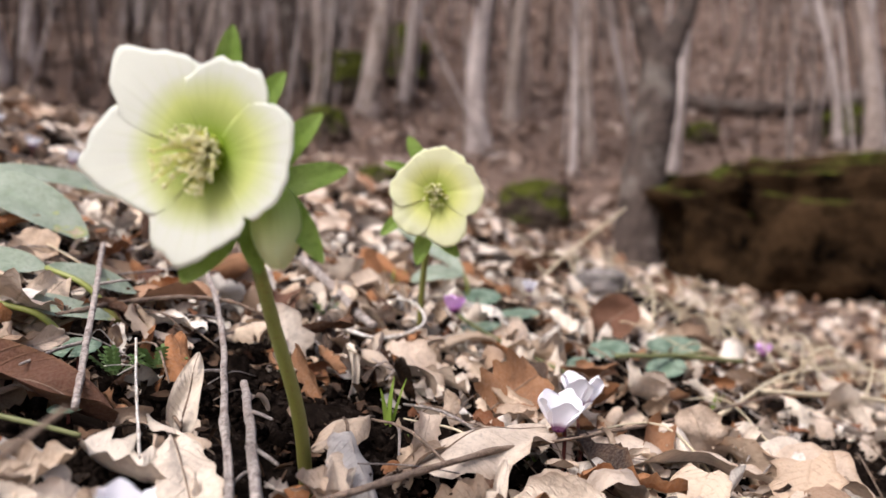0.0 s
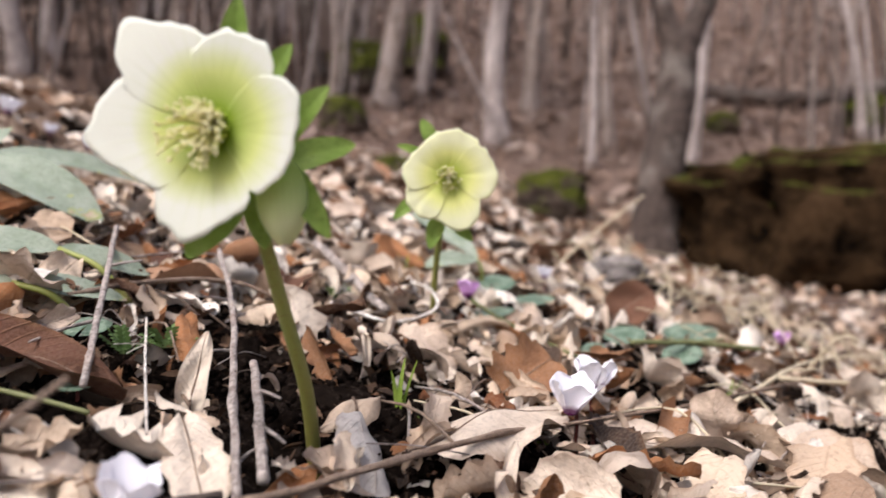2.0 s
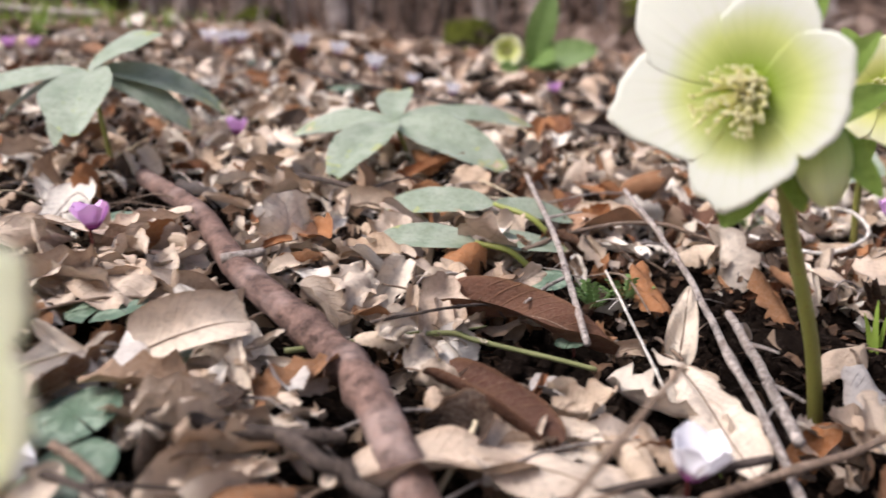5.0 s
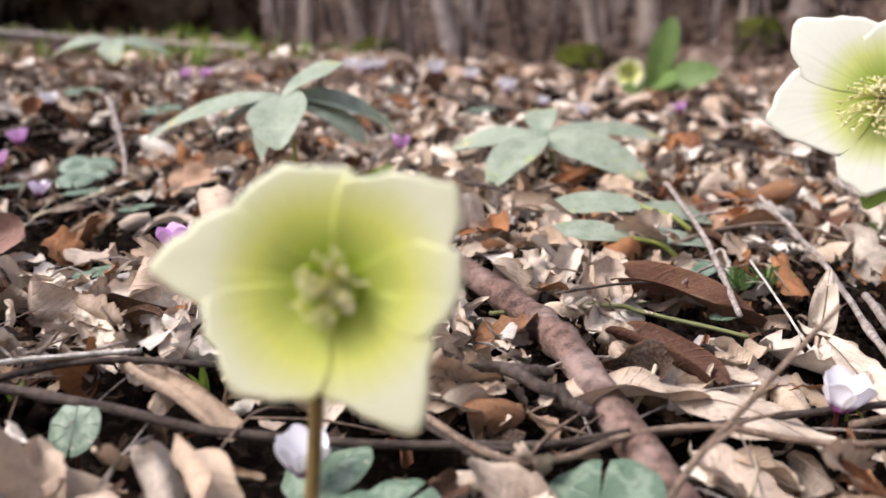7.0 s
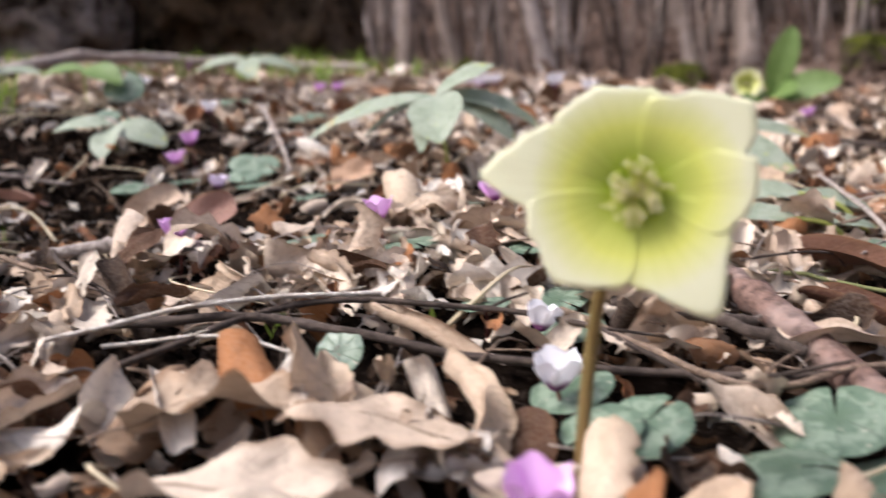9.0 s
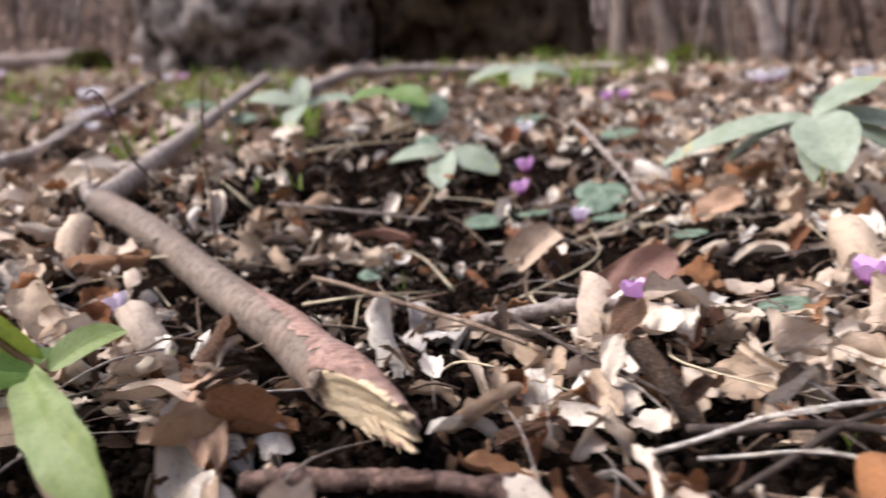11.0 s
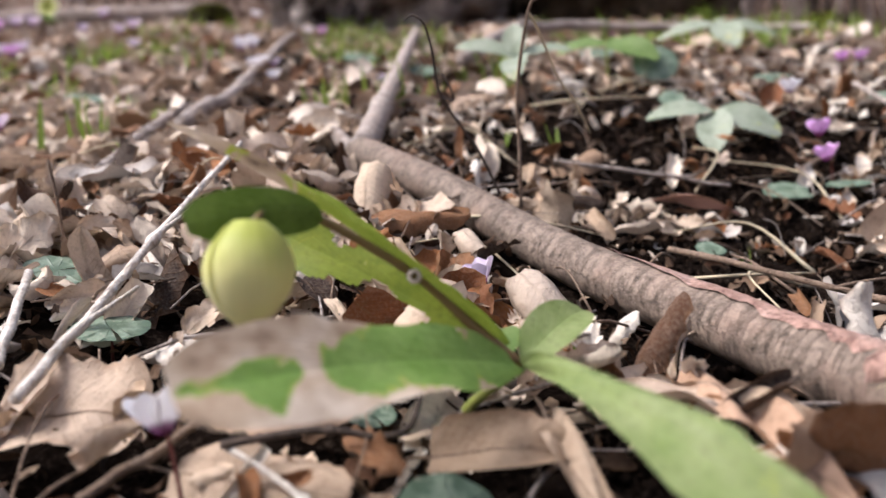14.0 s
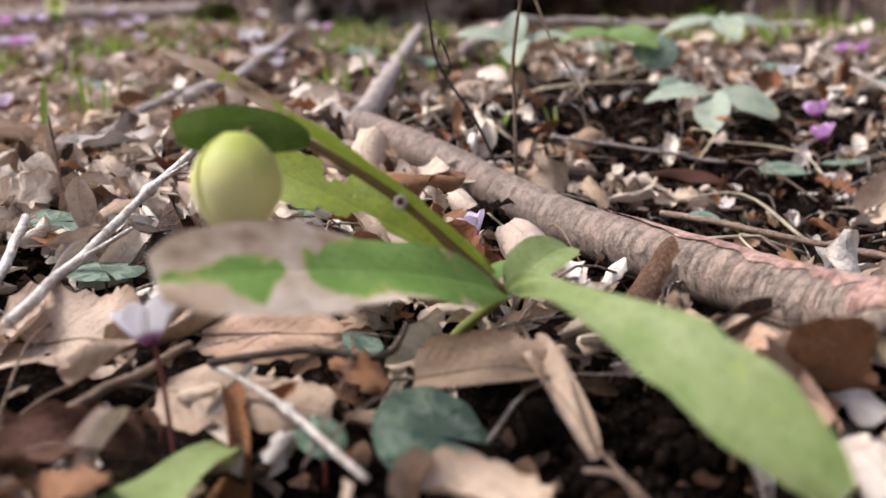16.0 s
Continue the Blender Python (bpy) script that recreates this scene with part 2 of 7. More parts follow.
def green_material(name, top, other, dry=None, thin=0.22, bits=0.6, edges=0.0, gloss=0.3):
    m = Mat(name, 0.5, gloss)
    u, v = m.uv()
    c = m.mix(m.ramp(m.noise(70, detail=7, rough=0.65), [(0.32, (0, 0, 0)), (0.68, (1, 1, 1))]), top, other)
    c = m.mix(m.math("MULTIPLY", m.ramp(m.noise(420, detail=3), [(0.5, (0, 0, 0)), (0.66, (1, 1, 1))]), 0.3), c, tuple(k * 0.55 for k in top))
    vn = vein(m, 7.0, 0.9)
    pale = tuple(min(1, k * 1.5 + 0.03) for k in top)
    c = m.mix(m.math("MULTIPLY", vn, 0.22), c, pale)
    if dry:
        far = m.math("ADD", m.noise(62, detail=5, dist=0.8), m.math("MULTIPLY", m.math("SUBTRACT", v, 0.5), dry))
        if edges:
            side = m.math("ABSOLUTE", m.math("SUBTRACT", u, 0.5))
            far = m.math("ADD", m.math("MULTIPLY", m.noise(52, detail=5, dist=0.3), 2.2), m.math("ADD", m.math("MULTIPLY", v, dry), m.math("MULTIPLY", side, edges)))
        mask = m.ramp(m.math("MULTIPLY", far, 0.5), [(bits, (0, 0, 0)), (bits + 0.025, (1, 1, 1))])
        edge = m.ramp(m.math("MULTIPLY", far, 0.5), [(bits - 0.02, (0, 0, 0)), (bits, (1, 1, 1))])
        c = m.mix(m.math("MULTIPLY", edge, 0.6), c, (0.42, 0.46, 0.05))
        brown = m.ramp(m.noise(70, detail=6), [(0.3, (0.74, 0.64, 0.52)), (0.48, (0.54, 0.43, 0.31)), (0.6, (0.42, 0.31, 0.21)), (0.72, (0.12, 0.085, 0.06))])
        c = m.mix(mask, c, brown)
    m.color(c).bump(m.math("ADD", m.math("MULTIPLY", vn, -0.6), m.noise(200)), 0.5, 0.0008)
    return m.thin(thin).m


# grey-green made paler: the sky's reflection on the gloss is mixed into both tones
M_HELL = green_material("grey_green_sheen_leaf", (0.23, 0.285, 0.19), (0.4, 0.435, 0.34), dry=0.3, bits=0.36, thin=0.15)
M_HELLB = green_material("bright_green_leaf", (0.12, 0.205, 0.045), (0.2, 0.29, 0.09), thin=0.3)
M_YOUNG = green_material("young_green_bract", (0.2, 0.32, 0.05), (0.3, 0.42, 0.1), thin=0.45, gloss=0.15)
M_HURT = green_material("damaged_green_leaf", (0.16, 0.29, 0.05), (0.25, 0.38, 0.1), dry=0.75, bits=0.965, edges=1.3)
M_HURT2 = green_material("scarred_green_leaf", (0.2, 0.28, 0.03), (0.34, 0.42, 0.05), dry=0.15, bits=0.33, thin=0.55)
M_EDGE = green_material("half_dry_green_leaf", (0.24, 0.33, 0.03), (0.36, 0.44, 0.07), dry=0.75, bits=0.31, thin=0.45)
M_BRACT = green_material("dark_green_bract", (0.07, 0.12, 0.012), (0.12, 0.18, 0.03), thin=0.4, gloss=0.1)
M_PALEG = green_material("pale_green_leaf", (0.2, 0.28, 0.075), (0.34, 0.4, 0.17), dry=0.12, bits=0.36, thin=0.3)
M_GRASS = plain("grass_blade", (0.17, 0.27, 0.03), (0.3, 0.39, 0.07), 60, 0.4, 0.4)
M_FERN = plain("small_herb", (0.11, 0.19, 0.05), (0.18, 0.27, 0.09), 90, 0.5, 0.3)


def cyclamen_leaf_material():
    m = Mat("cyclamen_leaf", 0.4, 0.45)
    u, v = m.uv()
    c = m.mix(m.noise(170, detail=5), (0.09, 0.145, 0.09), (0.16, 0.22, 0.15))
    ring = m.math("ADD", v, m.math("MULTIPLY", m.math("SUBTRACT", m.noise(150, detail=4), 0.5), 1.5))
    band = m.ramp(ring, [(0.4, (0, 0, 0)), (0.56, (1, 1, 1)), (0.7, (1, 1, 1)), (0.86, (0, 0, 0))])
    c = m.mix(m.math("MULTIPLY", band, 0.6), c, (0.3, 0.37, 0.27))
    ray = m.math("FRACT", m.math("ADD", m.math("MULTIPLY", u, 9.0), m.math("MULTIPLY", m.math("SUBTRACT", m.noise(120, detail=3), 0.5), 0.9)))
    ray = m.math("SUBTRACT", 1.0, m.math("MULTIPLY", m.math("ABSOLUTE", m.math("SUBTRACT", ray, 0.5)), 8.0), True)
    c = m.mix(m.math("MULTIPLY", ray, 0.22), c, (0.05, 0.095, 0.055))
    c = m.mix(m.math("MULTIPLY", m.math("SUBTRACT", 0.3, v, True), 1.6), c, (0.07, 0.12, 0.06))
    spot = m.ramp(m.noise(330, detail=1), [(0.7, (0, 0, 0)), (0.74, (1, 1, 1))])
    c = m.mix(m.math("MULTIPLY", spot, 0.7), c, (0.5, 0.46, 0.36))
    m.color(c).bump(m.math("ADD", m.math("MULTIPLY", ray, -1.0), m.noise(200)), 0.5, 0.0008)
    return m.thin(0.12).m


M_CYCLEAF = cyclamen_leaf_material()


def cyclamen_material(name, throat, body):
    m = Mat(name, 0.5, 0.25)
    u, v = m.uv()
    c = m.ramp(m.math("ADD", v, m.math("MULTIPLY", m.math("SUBTRACT", m.noise(300, detail=2), 0.5), 0.1)), [(0.01, throat), (0.09, throat), (0.24, body), (1, body)])
    m.color(m.mix(m.math("MULTIPLY", m.noise(150), 0.25), c, tuple(k * 0.85 for k in body))).bump(m.noise(400), 0.2, 0.0003)
    return m.thin(0.25).m


M_CYCW = cyclamen_material("white_cyclamen_petal", (0.16, 0.01, 0.12), (0.94, 0.92, 0.95))
M_CYCL = cyclamen_material("lilac_cyclamen_petal", (0.2, 0.02, 0.16), (0.84, 0.74, 0.88))
M_CYCP = cyclamen_material("magenta_cyclamen_petal", (0.26, 0.015, 0.2), (0.86, 0.53, 0.87))


def bark_material(name, dark, pale, patch, scale=1.0, ring=0.0, gloss=0.85):
    m = Mat(name, gloss, 0.25)
    u, v = m.uv()
    obj = m.coords()
    f = m.noise(70 * scale, obj, detail=8, rough=0.7)
    c = m.ramp(f, [(0.3, dark), (0.55, pale), (0.8, tuple(min(1, k * 1.25) for k in pale))])
    big = m.ramp(m.noise(16 * scale, obj, detail=4), [(0.52, (0, 0, 0)), (0.66, (1, 1, 1))])
    c = m.mix(m.math("MULTIPLY", big, 0.6), c, patch)
    w = m.noise(30 * scale, obj, detail=2)
    band = m.math("FRACT", m.math("ADD", m.math("MULTIPLY", v, ring), m.math("MULTIPLY", w, 2.0)))
    c = m.mix(m.math("MULTIPLY", m.math("LESS_THAN", band, 0.25), 0.2), c, dark)
    mp = m.n("ShaderNodeMapping", Vector=m.coords("UV"))
    mp.inputs["Scale"].default_value = (1.6, ring * 1.4, 1)
    dash = m.ramp(m.noise(3.0, mp.outputs[0], detail=6, rough=0.7), [(0.5, (0, 0, 0)), (0.62, (1, 1, 1))])
    c = m.mix(m.math("MULTIPLY", dash, 0.42), c, dark)
    fleck = m.ramp(m.noise(330 * scale, obj, detail=4, rough=0.7), [(0.5, (0, 0, 0)), (0.68, (1, 1, 1))])
    c = m.mix(m.math("MULTIPLY", fleck, 0.45), c, tuple(min(1, k * 1.7) for k in pale))
    m.color(c).bump(m.math("ADD", m.math("ADD", f, m.math("MULTIPLY", dash, -0.5)), m.math("MULTIPLY", m.noise(420 * scale, obj, detail=5), 0.4)), 0.9, 0.0028 / scale)
    return m.m


M_BRANCH = bark_material("grey_brown_bark", (0.07, 0.05, 0.037), (0.29, 0.225, 0.175), (0.37, 0.26, 0.2), 2.2, 34, 0.6)
M_PEEL = bark_material("peeling_pink_bark", (0.16, 0.08, 0.06), (0.46, 0.29, 0.23), (0.55, 0.42, 0.36), 2.2, 14, 0.6)
M_REDBARK = bark_material("reddish_brown_bark", (0.03, 0.016, 0.012), (0.22, 0.135, 0.105), (0.4, 0.3, 0.26), 1.8, 12, 0.6)
M_TWIG = bark_material("brown_twig", (0.1, 0.065, 0.045), (0.29, 0.205, 0.145), (0.38, 0.29, 0.22), 2.5, 12)
M_DARKTWIG = bark_material("dark_twig", (0.035, 0.025, 0.02), (0.1, 0.075, 0.06), (0.16, 0.12, 0.1), 2.5, 12)
M_PALETWIG = bark_material("bleached_twig", (0.3, 0.22, 0.15), (0.84, 0.77, 0.68), (0.72, 0.62, 0.5), 2.5, 6)
M_GREYTWIG = bark_material("grey_twig", (0.07, 0.05, 0.04), (0.48, 0.41, 0.36), (0.36, 0.27, 0.22), 2.0, 14)
M_STRAW = plain("dry_straw", (0.48, 0.38, 0.23), (0.62, 0.53, 0.37), 60, 0.55)
M_GREENTWIG = plain("green_twig", (0.11, 0.12, 0.045), (0.22, 0.22, 0.09), 90, 0.5)
M_TREE = bark_material("grey_tree_bark", (0.13, 0.095, 0.075), (0.36, 0.29, 0.245), (0.46, 0.39, 0.35), 0.3, 3)
M_TREEDARK = bark_material("dark_tree_bark", (0.02, 0.014, 0.01), (0.1, 0.074, 0.06), (0.3, 0.26, 0.22), 0.5, 4)
M_TREEPALE = bark_material("pale_tree_bark", (0.2, 0.16, 0.14), (0.46, 0.39, 0.35), (0.56, 0.49, 0.45), 0.3, 3)


def rock_material(name, moss_level, stone1, stone2):
    m = Mat(name, 0.95, 0.02)
    obj = m.coords()
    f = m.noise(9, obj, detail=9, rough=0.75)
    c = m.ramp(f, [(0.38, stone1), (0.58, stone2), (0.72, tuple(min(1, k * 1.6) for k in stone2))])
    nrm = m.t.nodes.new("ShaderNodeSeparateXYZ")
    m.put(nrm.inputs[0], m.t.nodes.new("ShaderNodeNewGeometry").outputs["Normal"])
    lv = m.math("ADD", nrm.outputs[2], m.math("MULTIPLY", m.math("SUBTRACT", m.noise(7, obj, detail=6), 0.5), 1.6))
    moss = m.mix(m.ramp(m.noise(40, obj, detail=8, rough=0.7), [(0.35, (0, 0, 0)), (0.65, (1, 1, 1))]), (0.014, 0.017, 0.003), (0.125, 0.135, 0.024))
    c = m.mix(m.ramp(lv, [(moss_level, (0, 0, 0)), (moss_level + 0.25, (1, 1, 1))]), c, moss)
    m.color(c).bump(m.math("ADD", f, m.noise(60, obj, detail=6)), 1.0, 0.02)
    return m.m


# brown stone taken down to near black: the boulder's shade is in its colour
M_ROCK = rock_material("mossy_brown_shade_rock", 0.8, (0.0015, 0.001, 0.0006), (0.05, 0.029, 0.014))
# brown stone with almost black tones painted in for the shade of a hollow
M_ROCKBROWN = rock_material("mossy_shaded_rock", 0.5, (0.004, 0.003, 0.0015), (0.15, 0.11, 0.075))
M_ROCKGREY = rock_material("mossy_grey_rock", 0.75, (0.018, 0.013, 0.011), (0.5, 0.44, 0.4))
M_MOSSROCK = rock_material("moss_covered_rock", -0.05, (0.03, 0.025, 0.018), (0.12, 0.09, 0.07))


def wood_material():
    m = Mat("broken_pale_wood", 0.8, 0.2)
    u, v = m.uv()
    mp = m.n("ShaderNodeMapping", Vector=m.coords("UV"))
    mp.inputs["Scale"].default_value = (4.5, 9, 1)
    f = m.noise(3.0, mp.outputs[0], detail=7, rough=0.7)
    m.color(m.ramp(f, [(0.26, (0.34, 0.21, 0.11)), (0.4, (0.55, 0.42, 0.26)), (0.64, (0.7, 0.58, 0.4))])).bump(f, 0.5, 0.0012)
    return m.m


M_WOOD = wood_material()


# ---- lie of the land ----
O = (-0.4, 0.0)
BUMPS = [(0.8, 1.15, 0.35, -0.06), (-0.78, 0.22, 0.16, -0.045), (-1.15, 0.62, 0.22, 0.022), (-0.98, 0.03, 0.2, 0.03), (-0.4, 0.25, 0.12, 0.015), (-0.53, -0.05, 0.06, 0.010)]


def plane_z(x, y):
    z = -0.089 - 0.235 * x + 0.161 * y
    for bx, by, s, h in BUMPS:
        z = z + h * np.exp(-((x - bx) ** 2 + (y - by) ** 2) / (2 * s * s))
    return z


def ground_z(x, y):
    """Height of the ground: a tilted shelf, a shallow dip behind its edge, then the wooded hillside."""
    x, y = np.asarray(x, float), np.asarray(y, float)
    dx, dy = x - O[0], y - O[1]
    r = np.hypot(dx, dy) + 1e-6
    ux, uy = dx / r, dy / r
    r0 = 1.55 + 2.6 * np.maximum(0, -ux) ** 4 - 0.5 * np.maximum(0, ux)
    w = np.clip((r - r0) / 1.2, 0, 1)
    w = w * w * (3 - 2 * w)
    edge = plane_z(O[0] + ux * r0, O[1] + uy * r0)
    rise = np.clip((uy + 0.35) * 1.6, 0, 1)
    s = np.clip(r - r0 - 0.9 - 1.3 * np.maximum(0, ux), 0, 42)
    hill = edge - 0.07 + rise * (0.43 * s * s / (s + 0.8)) - (1 - rise) * 0.12 * s - 0.2 * np.maximum(0, ux) * np.exp(-((r - r0 - 1.0) / 0.8) ** 2)
    wav = 0.012 * np.sin(9 * x + 3 * y) * np.sin(7 * y - 2 * x) + 0.25 * np.sin(0.8 * x) * np.sin(0.7 * y + 1) * np.clip((r - 4) / 6, 0, 1)
    return plane_z(x, y) * (1 - w) + hill * w + wav * np.clip(r / 3 + 0.15, 0, 1)


def gz(x, y):
    return float(ground_z(x, y))


def on(x, y, h=0.0):
    return Vector((x, y, gz(x, y) + h))


def ground_normal(x, y, e=0.03):
    zx = (ground_z(x + e, y) - ground_z(x - e, y)) / (2 * e)
    zy = (ground_z(x, y + e) - ground_z(x, y - e)) / (2 * e)
    n = np.stack([-zx, -zy, np.ones_like(zx)], -1)
    return n / np.linalg.norm(n, axis=-1, keepdims=True)


# ---- mesh helpers ----
def mesh_of(name, verts, faces, mat, uvs=None, smooth=True):
    """A mesh from numpy arrays; uvs are one pair a vertex."""
    me = bpy.data.meshes.new(name)
    verts = np.asarray(verts, np.float32)
    me.vertices.add(len(verts))
    me.vertices.foreach_set("co", verts.ravel())
    if isinstance(faces, np.ndarray):
        k = faces.shape[1]
        starts, flat = np.arange(0, faces.size, k), faces.ravel()
    else:
        sizes = [len(f) for f in faces]
        starts = np.r_[0, np.cumsum(sizes)[:-1]].astype(int)
        flat = np.fromiter((i for f in faces for i in f), int)
    me.loops.add(len(flat))
    me.loops.foreach_set("vertex_index", flat.astype(np.int32))
    me.polygons.add(len(starts))
    me.polygons.foreach_set("loop_start", starts.astype(np.int32))
    me.update(calc_edges=True)
    if uvs is not None:
        layer = me.uv_layers.new(name="UVMap")
        layer.data.foreach_set("uv", np.asarray(uvs, np.float32)[flat].ravel())
    if smooth:
        me.polygons.foreach_set("use_smooth", np.ones(len(starts), bool))
    me.materials.append(mat)
    me.validate()
    return me


def part(name, me, parent=None, label=""):
    ob = new(name, me)
    if parent is not None:
        ob.parent = parent
    if label:
        tagged(ob, label)
    return ob


def thing(name, label, category, at=(0, 0, 0), group="", kind=""):
    ob = new(name)
    ob.empty_display_size = 0.01
    ob.location = at
    return tagged(ob, label, category, group, kind)


def grid_faces(nu, nv, close=False):
    """Quads of a grid of nv rows of nu vertices."""
    i = np.arange(nv - 1)[:, None] * nu
    j = np.arange(nu if close else nu - 1)[None, :]
    k = (j + 1) % nu
    return np.stack([i + j, i + k, i + nu + k, i + nu + j], -1).reshape(-1, 4)


def spline(points, steps=6):
    """A smooth curve through points."""
    p = np.array([tuple(q) for q in points], float)
    p = np.vstack([2 * p[0] - p[1], p, 2 * p[-1] - p[-2]])
    out = []
    for a in range(1, len(p) - 2):
        for s in np.arange(steps) / steps:
            p0, p1, p2, p3 = p[a - 1:a + 3]
            out.append(0.5 * (2 * p1 + (p2 - p0) * s + (2 * p0 - 5 * p1 + 4 * p2 - p3) * s ** 2 + (3 * p1 - p0 - 3 * p2 + p3) * s ** 3))
    out.append(p[-2])
    return np.array(out)


def tube(points, r0, r1, sides=8, steps=6, rough=0.0, knots=0, seed=1, r_of=None):
    """A bent tapering rod with closed ends: verts, faces, uvs."""
    rg = np.random.default_rng(seed)
    c = spline(points, steps)
    n = len(c)
    tan = np.gradient(c, axis=0)
    tan /= np.linalg.norm(tan, axis=1, keepdims=True) + 1e-12
    side = np.cross(tan, (0.13, 0.21, 0.97))
    side /= np.linalg.norm(side, axis=1, keepdims=True) + 1e-12
    up = np.cross(side, tan)
    s = np.linspace(0, 1, n)
    rad = r0 + (r1 - r0) * s if r_of is None else r_of(s)
    for _ in range(knots):
        rad = rad * (1 + rg.uniform(0.12, 0.4) * np.exp(-((s - rg.uniform(0.05, 0.95)) / 0.012) ** 2))
    a = np.arange(sides) * 2 * np.pi / sides
    wob = 1 + rough * rg.normal(size=(n, sides))
    v = c[:, None] + rad[:, None, None] * wob[..., None] * (np.cos(a)[None, :, None] * side[:, None] + np.sin(a)[None, :, None] * up[:, None])
    verts = np.vstack([v.reshape(-1, 3), c[:1] - tan[:1] * rad[0] * 0.3, c[-1:] + tan[-1:] * rad[-1] * 0.5])
    faces = [tuple(f) for f in grid_faces(sides, n, True)]
    b, e = n * sides, n * sides + 1
    faces += [(b, (k + 1) % sides, k) for k in range(sides)]
    faces += [(e, (n - 1) * sides + k, (n - 1) * sides + (k + 1) % sides) for k in range(sides)]
    uv = np.stack(np.broadcast_arrays((np.arange(sides) / sides)[None, :], s[:, None]), -1).reshape(-1, 2)
    return verts, faces, np.vstack([uv, [[0.5, 0], [0.5, 1]]])


def tube_part(name, parent, mat, points, r0, r1, label="", **kw):
    v, f, uv = tube(points, r0, r1, **kw)
    return part(name, mesh_of(name, v, f, mat, uv), parent, label)


def leaf_sheet(length, width, nu=7, nv=12, fold=0.15, bend=0.4, twist=0.0, curl=0.0, shape=(0.7, 0.9), teeth=0.0, wave=0.0, lobes=0.0, seed=0, blunt=0.0, crumple=0.0):
    """A leaf blade from its base at the origin along +y, face up: verts, faces, uvs. bend: radians by which it droops; curl: radians by which its sides roll up."""
    rg = np.random.default_rng(seed)
    u, v = np.meshgrid(np.linspace(-1, 1, nu), np.linspace(0, 1, nv))
    a, b = shape
    prof = (v + 0.015) ** a * (1.015 - v) ** b
    prof = prof / prof.max()
    if blunt:
        prof = np.maximum(prof, 0.55 * blunt * (v > 0.05))
    ph = rg.uniform(0, 6.28, 4)
    if lobes:
        prof = prof * (1 - lobes * (0.5 + 0.5 * np.sin(v * 27 + ph[0] + u * 0.4)))
    if teeth:
        prof = prof * (1 + teeth * rg.uniform(-1, 1, (nv, 1)) * (np.abs(u) > 0.9))
    x = u * prof * width / 2
    h = fold * np.abs(x) + wave * width * (np.sin(v * 9 + ph[1]) * u * np.abs(u) + 0.5 * np.sin(v * 15 + ph[2]) * u)
    if crumple:
        for q in range(5):
            fu, fv = rg.uniform(0.5, 3.2) * rg.choice([-1, 1]), rg.uniform(2, 11)
            h = h + crumple * length / (1 + q * 0.5) * np.sin(fu * u * 2 + fv * v + rg.uniform(0, 6.28))
    if curl:
        k = curl / (width / 2)
        ang = x * k
        h = h * np.cos(ang) + (1 - np.cos(ang)) / k
        x = np.sin(ang) / k
    ang = -bend * v
    step = length / (nv - 1)
    cy = np.concatenate([[0], np.cumsum(np.cos(-bend * (np.linspace(0, 1, nv)[1:] - 0.5 / nv)) * step)])
    cz = np.concatenate([[0], np.cumsum(np.sin(-bend * (np.linspace(0, 1, nv)[1:] - 0.5 / nv)) * step)])
    tw = twist * v
    xx, hh = x * np.cos(tw) - h * np.sin(tw), x * np.sin(tw) + h * np.cos(tw)
    y = cy[:, None] - hh * np.sin(ang)
    z = cz[:, None] + hh * np.cos(ang)
    verts = np.stack([xx, y, z], -1).reshape(-1, 3)
    return verts, grid_faces(nu, nv), np.stack([u / 2 + 0.5, v], -1).reshape(-1, 2)


def aim(base, tip, up=(0, 0, 1)):
    """The pose that carries +y from base towards tip, with +z near up."""
    y = (Vector(tip) - Vector(base)).normalized()
    x = y.cross(Vector(up)).normalized()
    z = x.cross(y)
    m = Matrix((x, y, z)).transposed().to_4x4()
    m.translation = base
    return m


def moved(verts, m):
    a = np.array(m)
    return verts @ a[:3, :3].T + a[:3, 3]


def leaf_part(name, parent, mat, base, tip, width, up=(0, 0, 1), label="", bend=0.4, holes=(), **kw):
    """A living leaf between two places; it arches by bend and still ends at its tip. holes: nibbled ovals in its own coordinates."""
    chord = (Vector(tip) - Vector(base)).length
    length = chord * (1 + bend * bend / 24)
    v, f, uv = leaf_sheet(length, width, bend=bend, **kw)
    end = v.reshape(-1, kw.get("nu", 7), 3)[-1].mean(0)
    turn = Matrix.Rotation(math.atan2(-end[2], end[1]), 4, "X")
    v = moved(v, aim(base, tip, up) @ turn)
    mid = uv[f].mean(1)
    keep = np.ones(len(f), bool)
    for hu, hv, ru, rv in holes:
        du, dv = (mid[:, 0] - hu) / ru, (mid[:, 1] - hv) / rv
        keep &= np.hypot(du, dv) > 1 + 0.18 * np.sin(5 * np.arctan2(dv, du))
    f = f[keep]
    return part(name, mesh_of(name, v, f, mat, uv), parent, label)


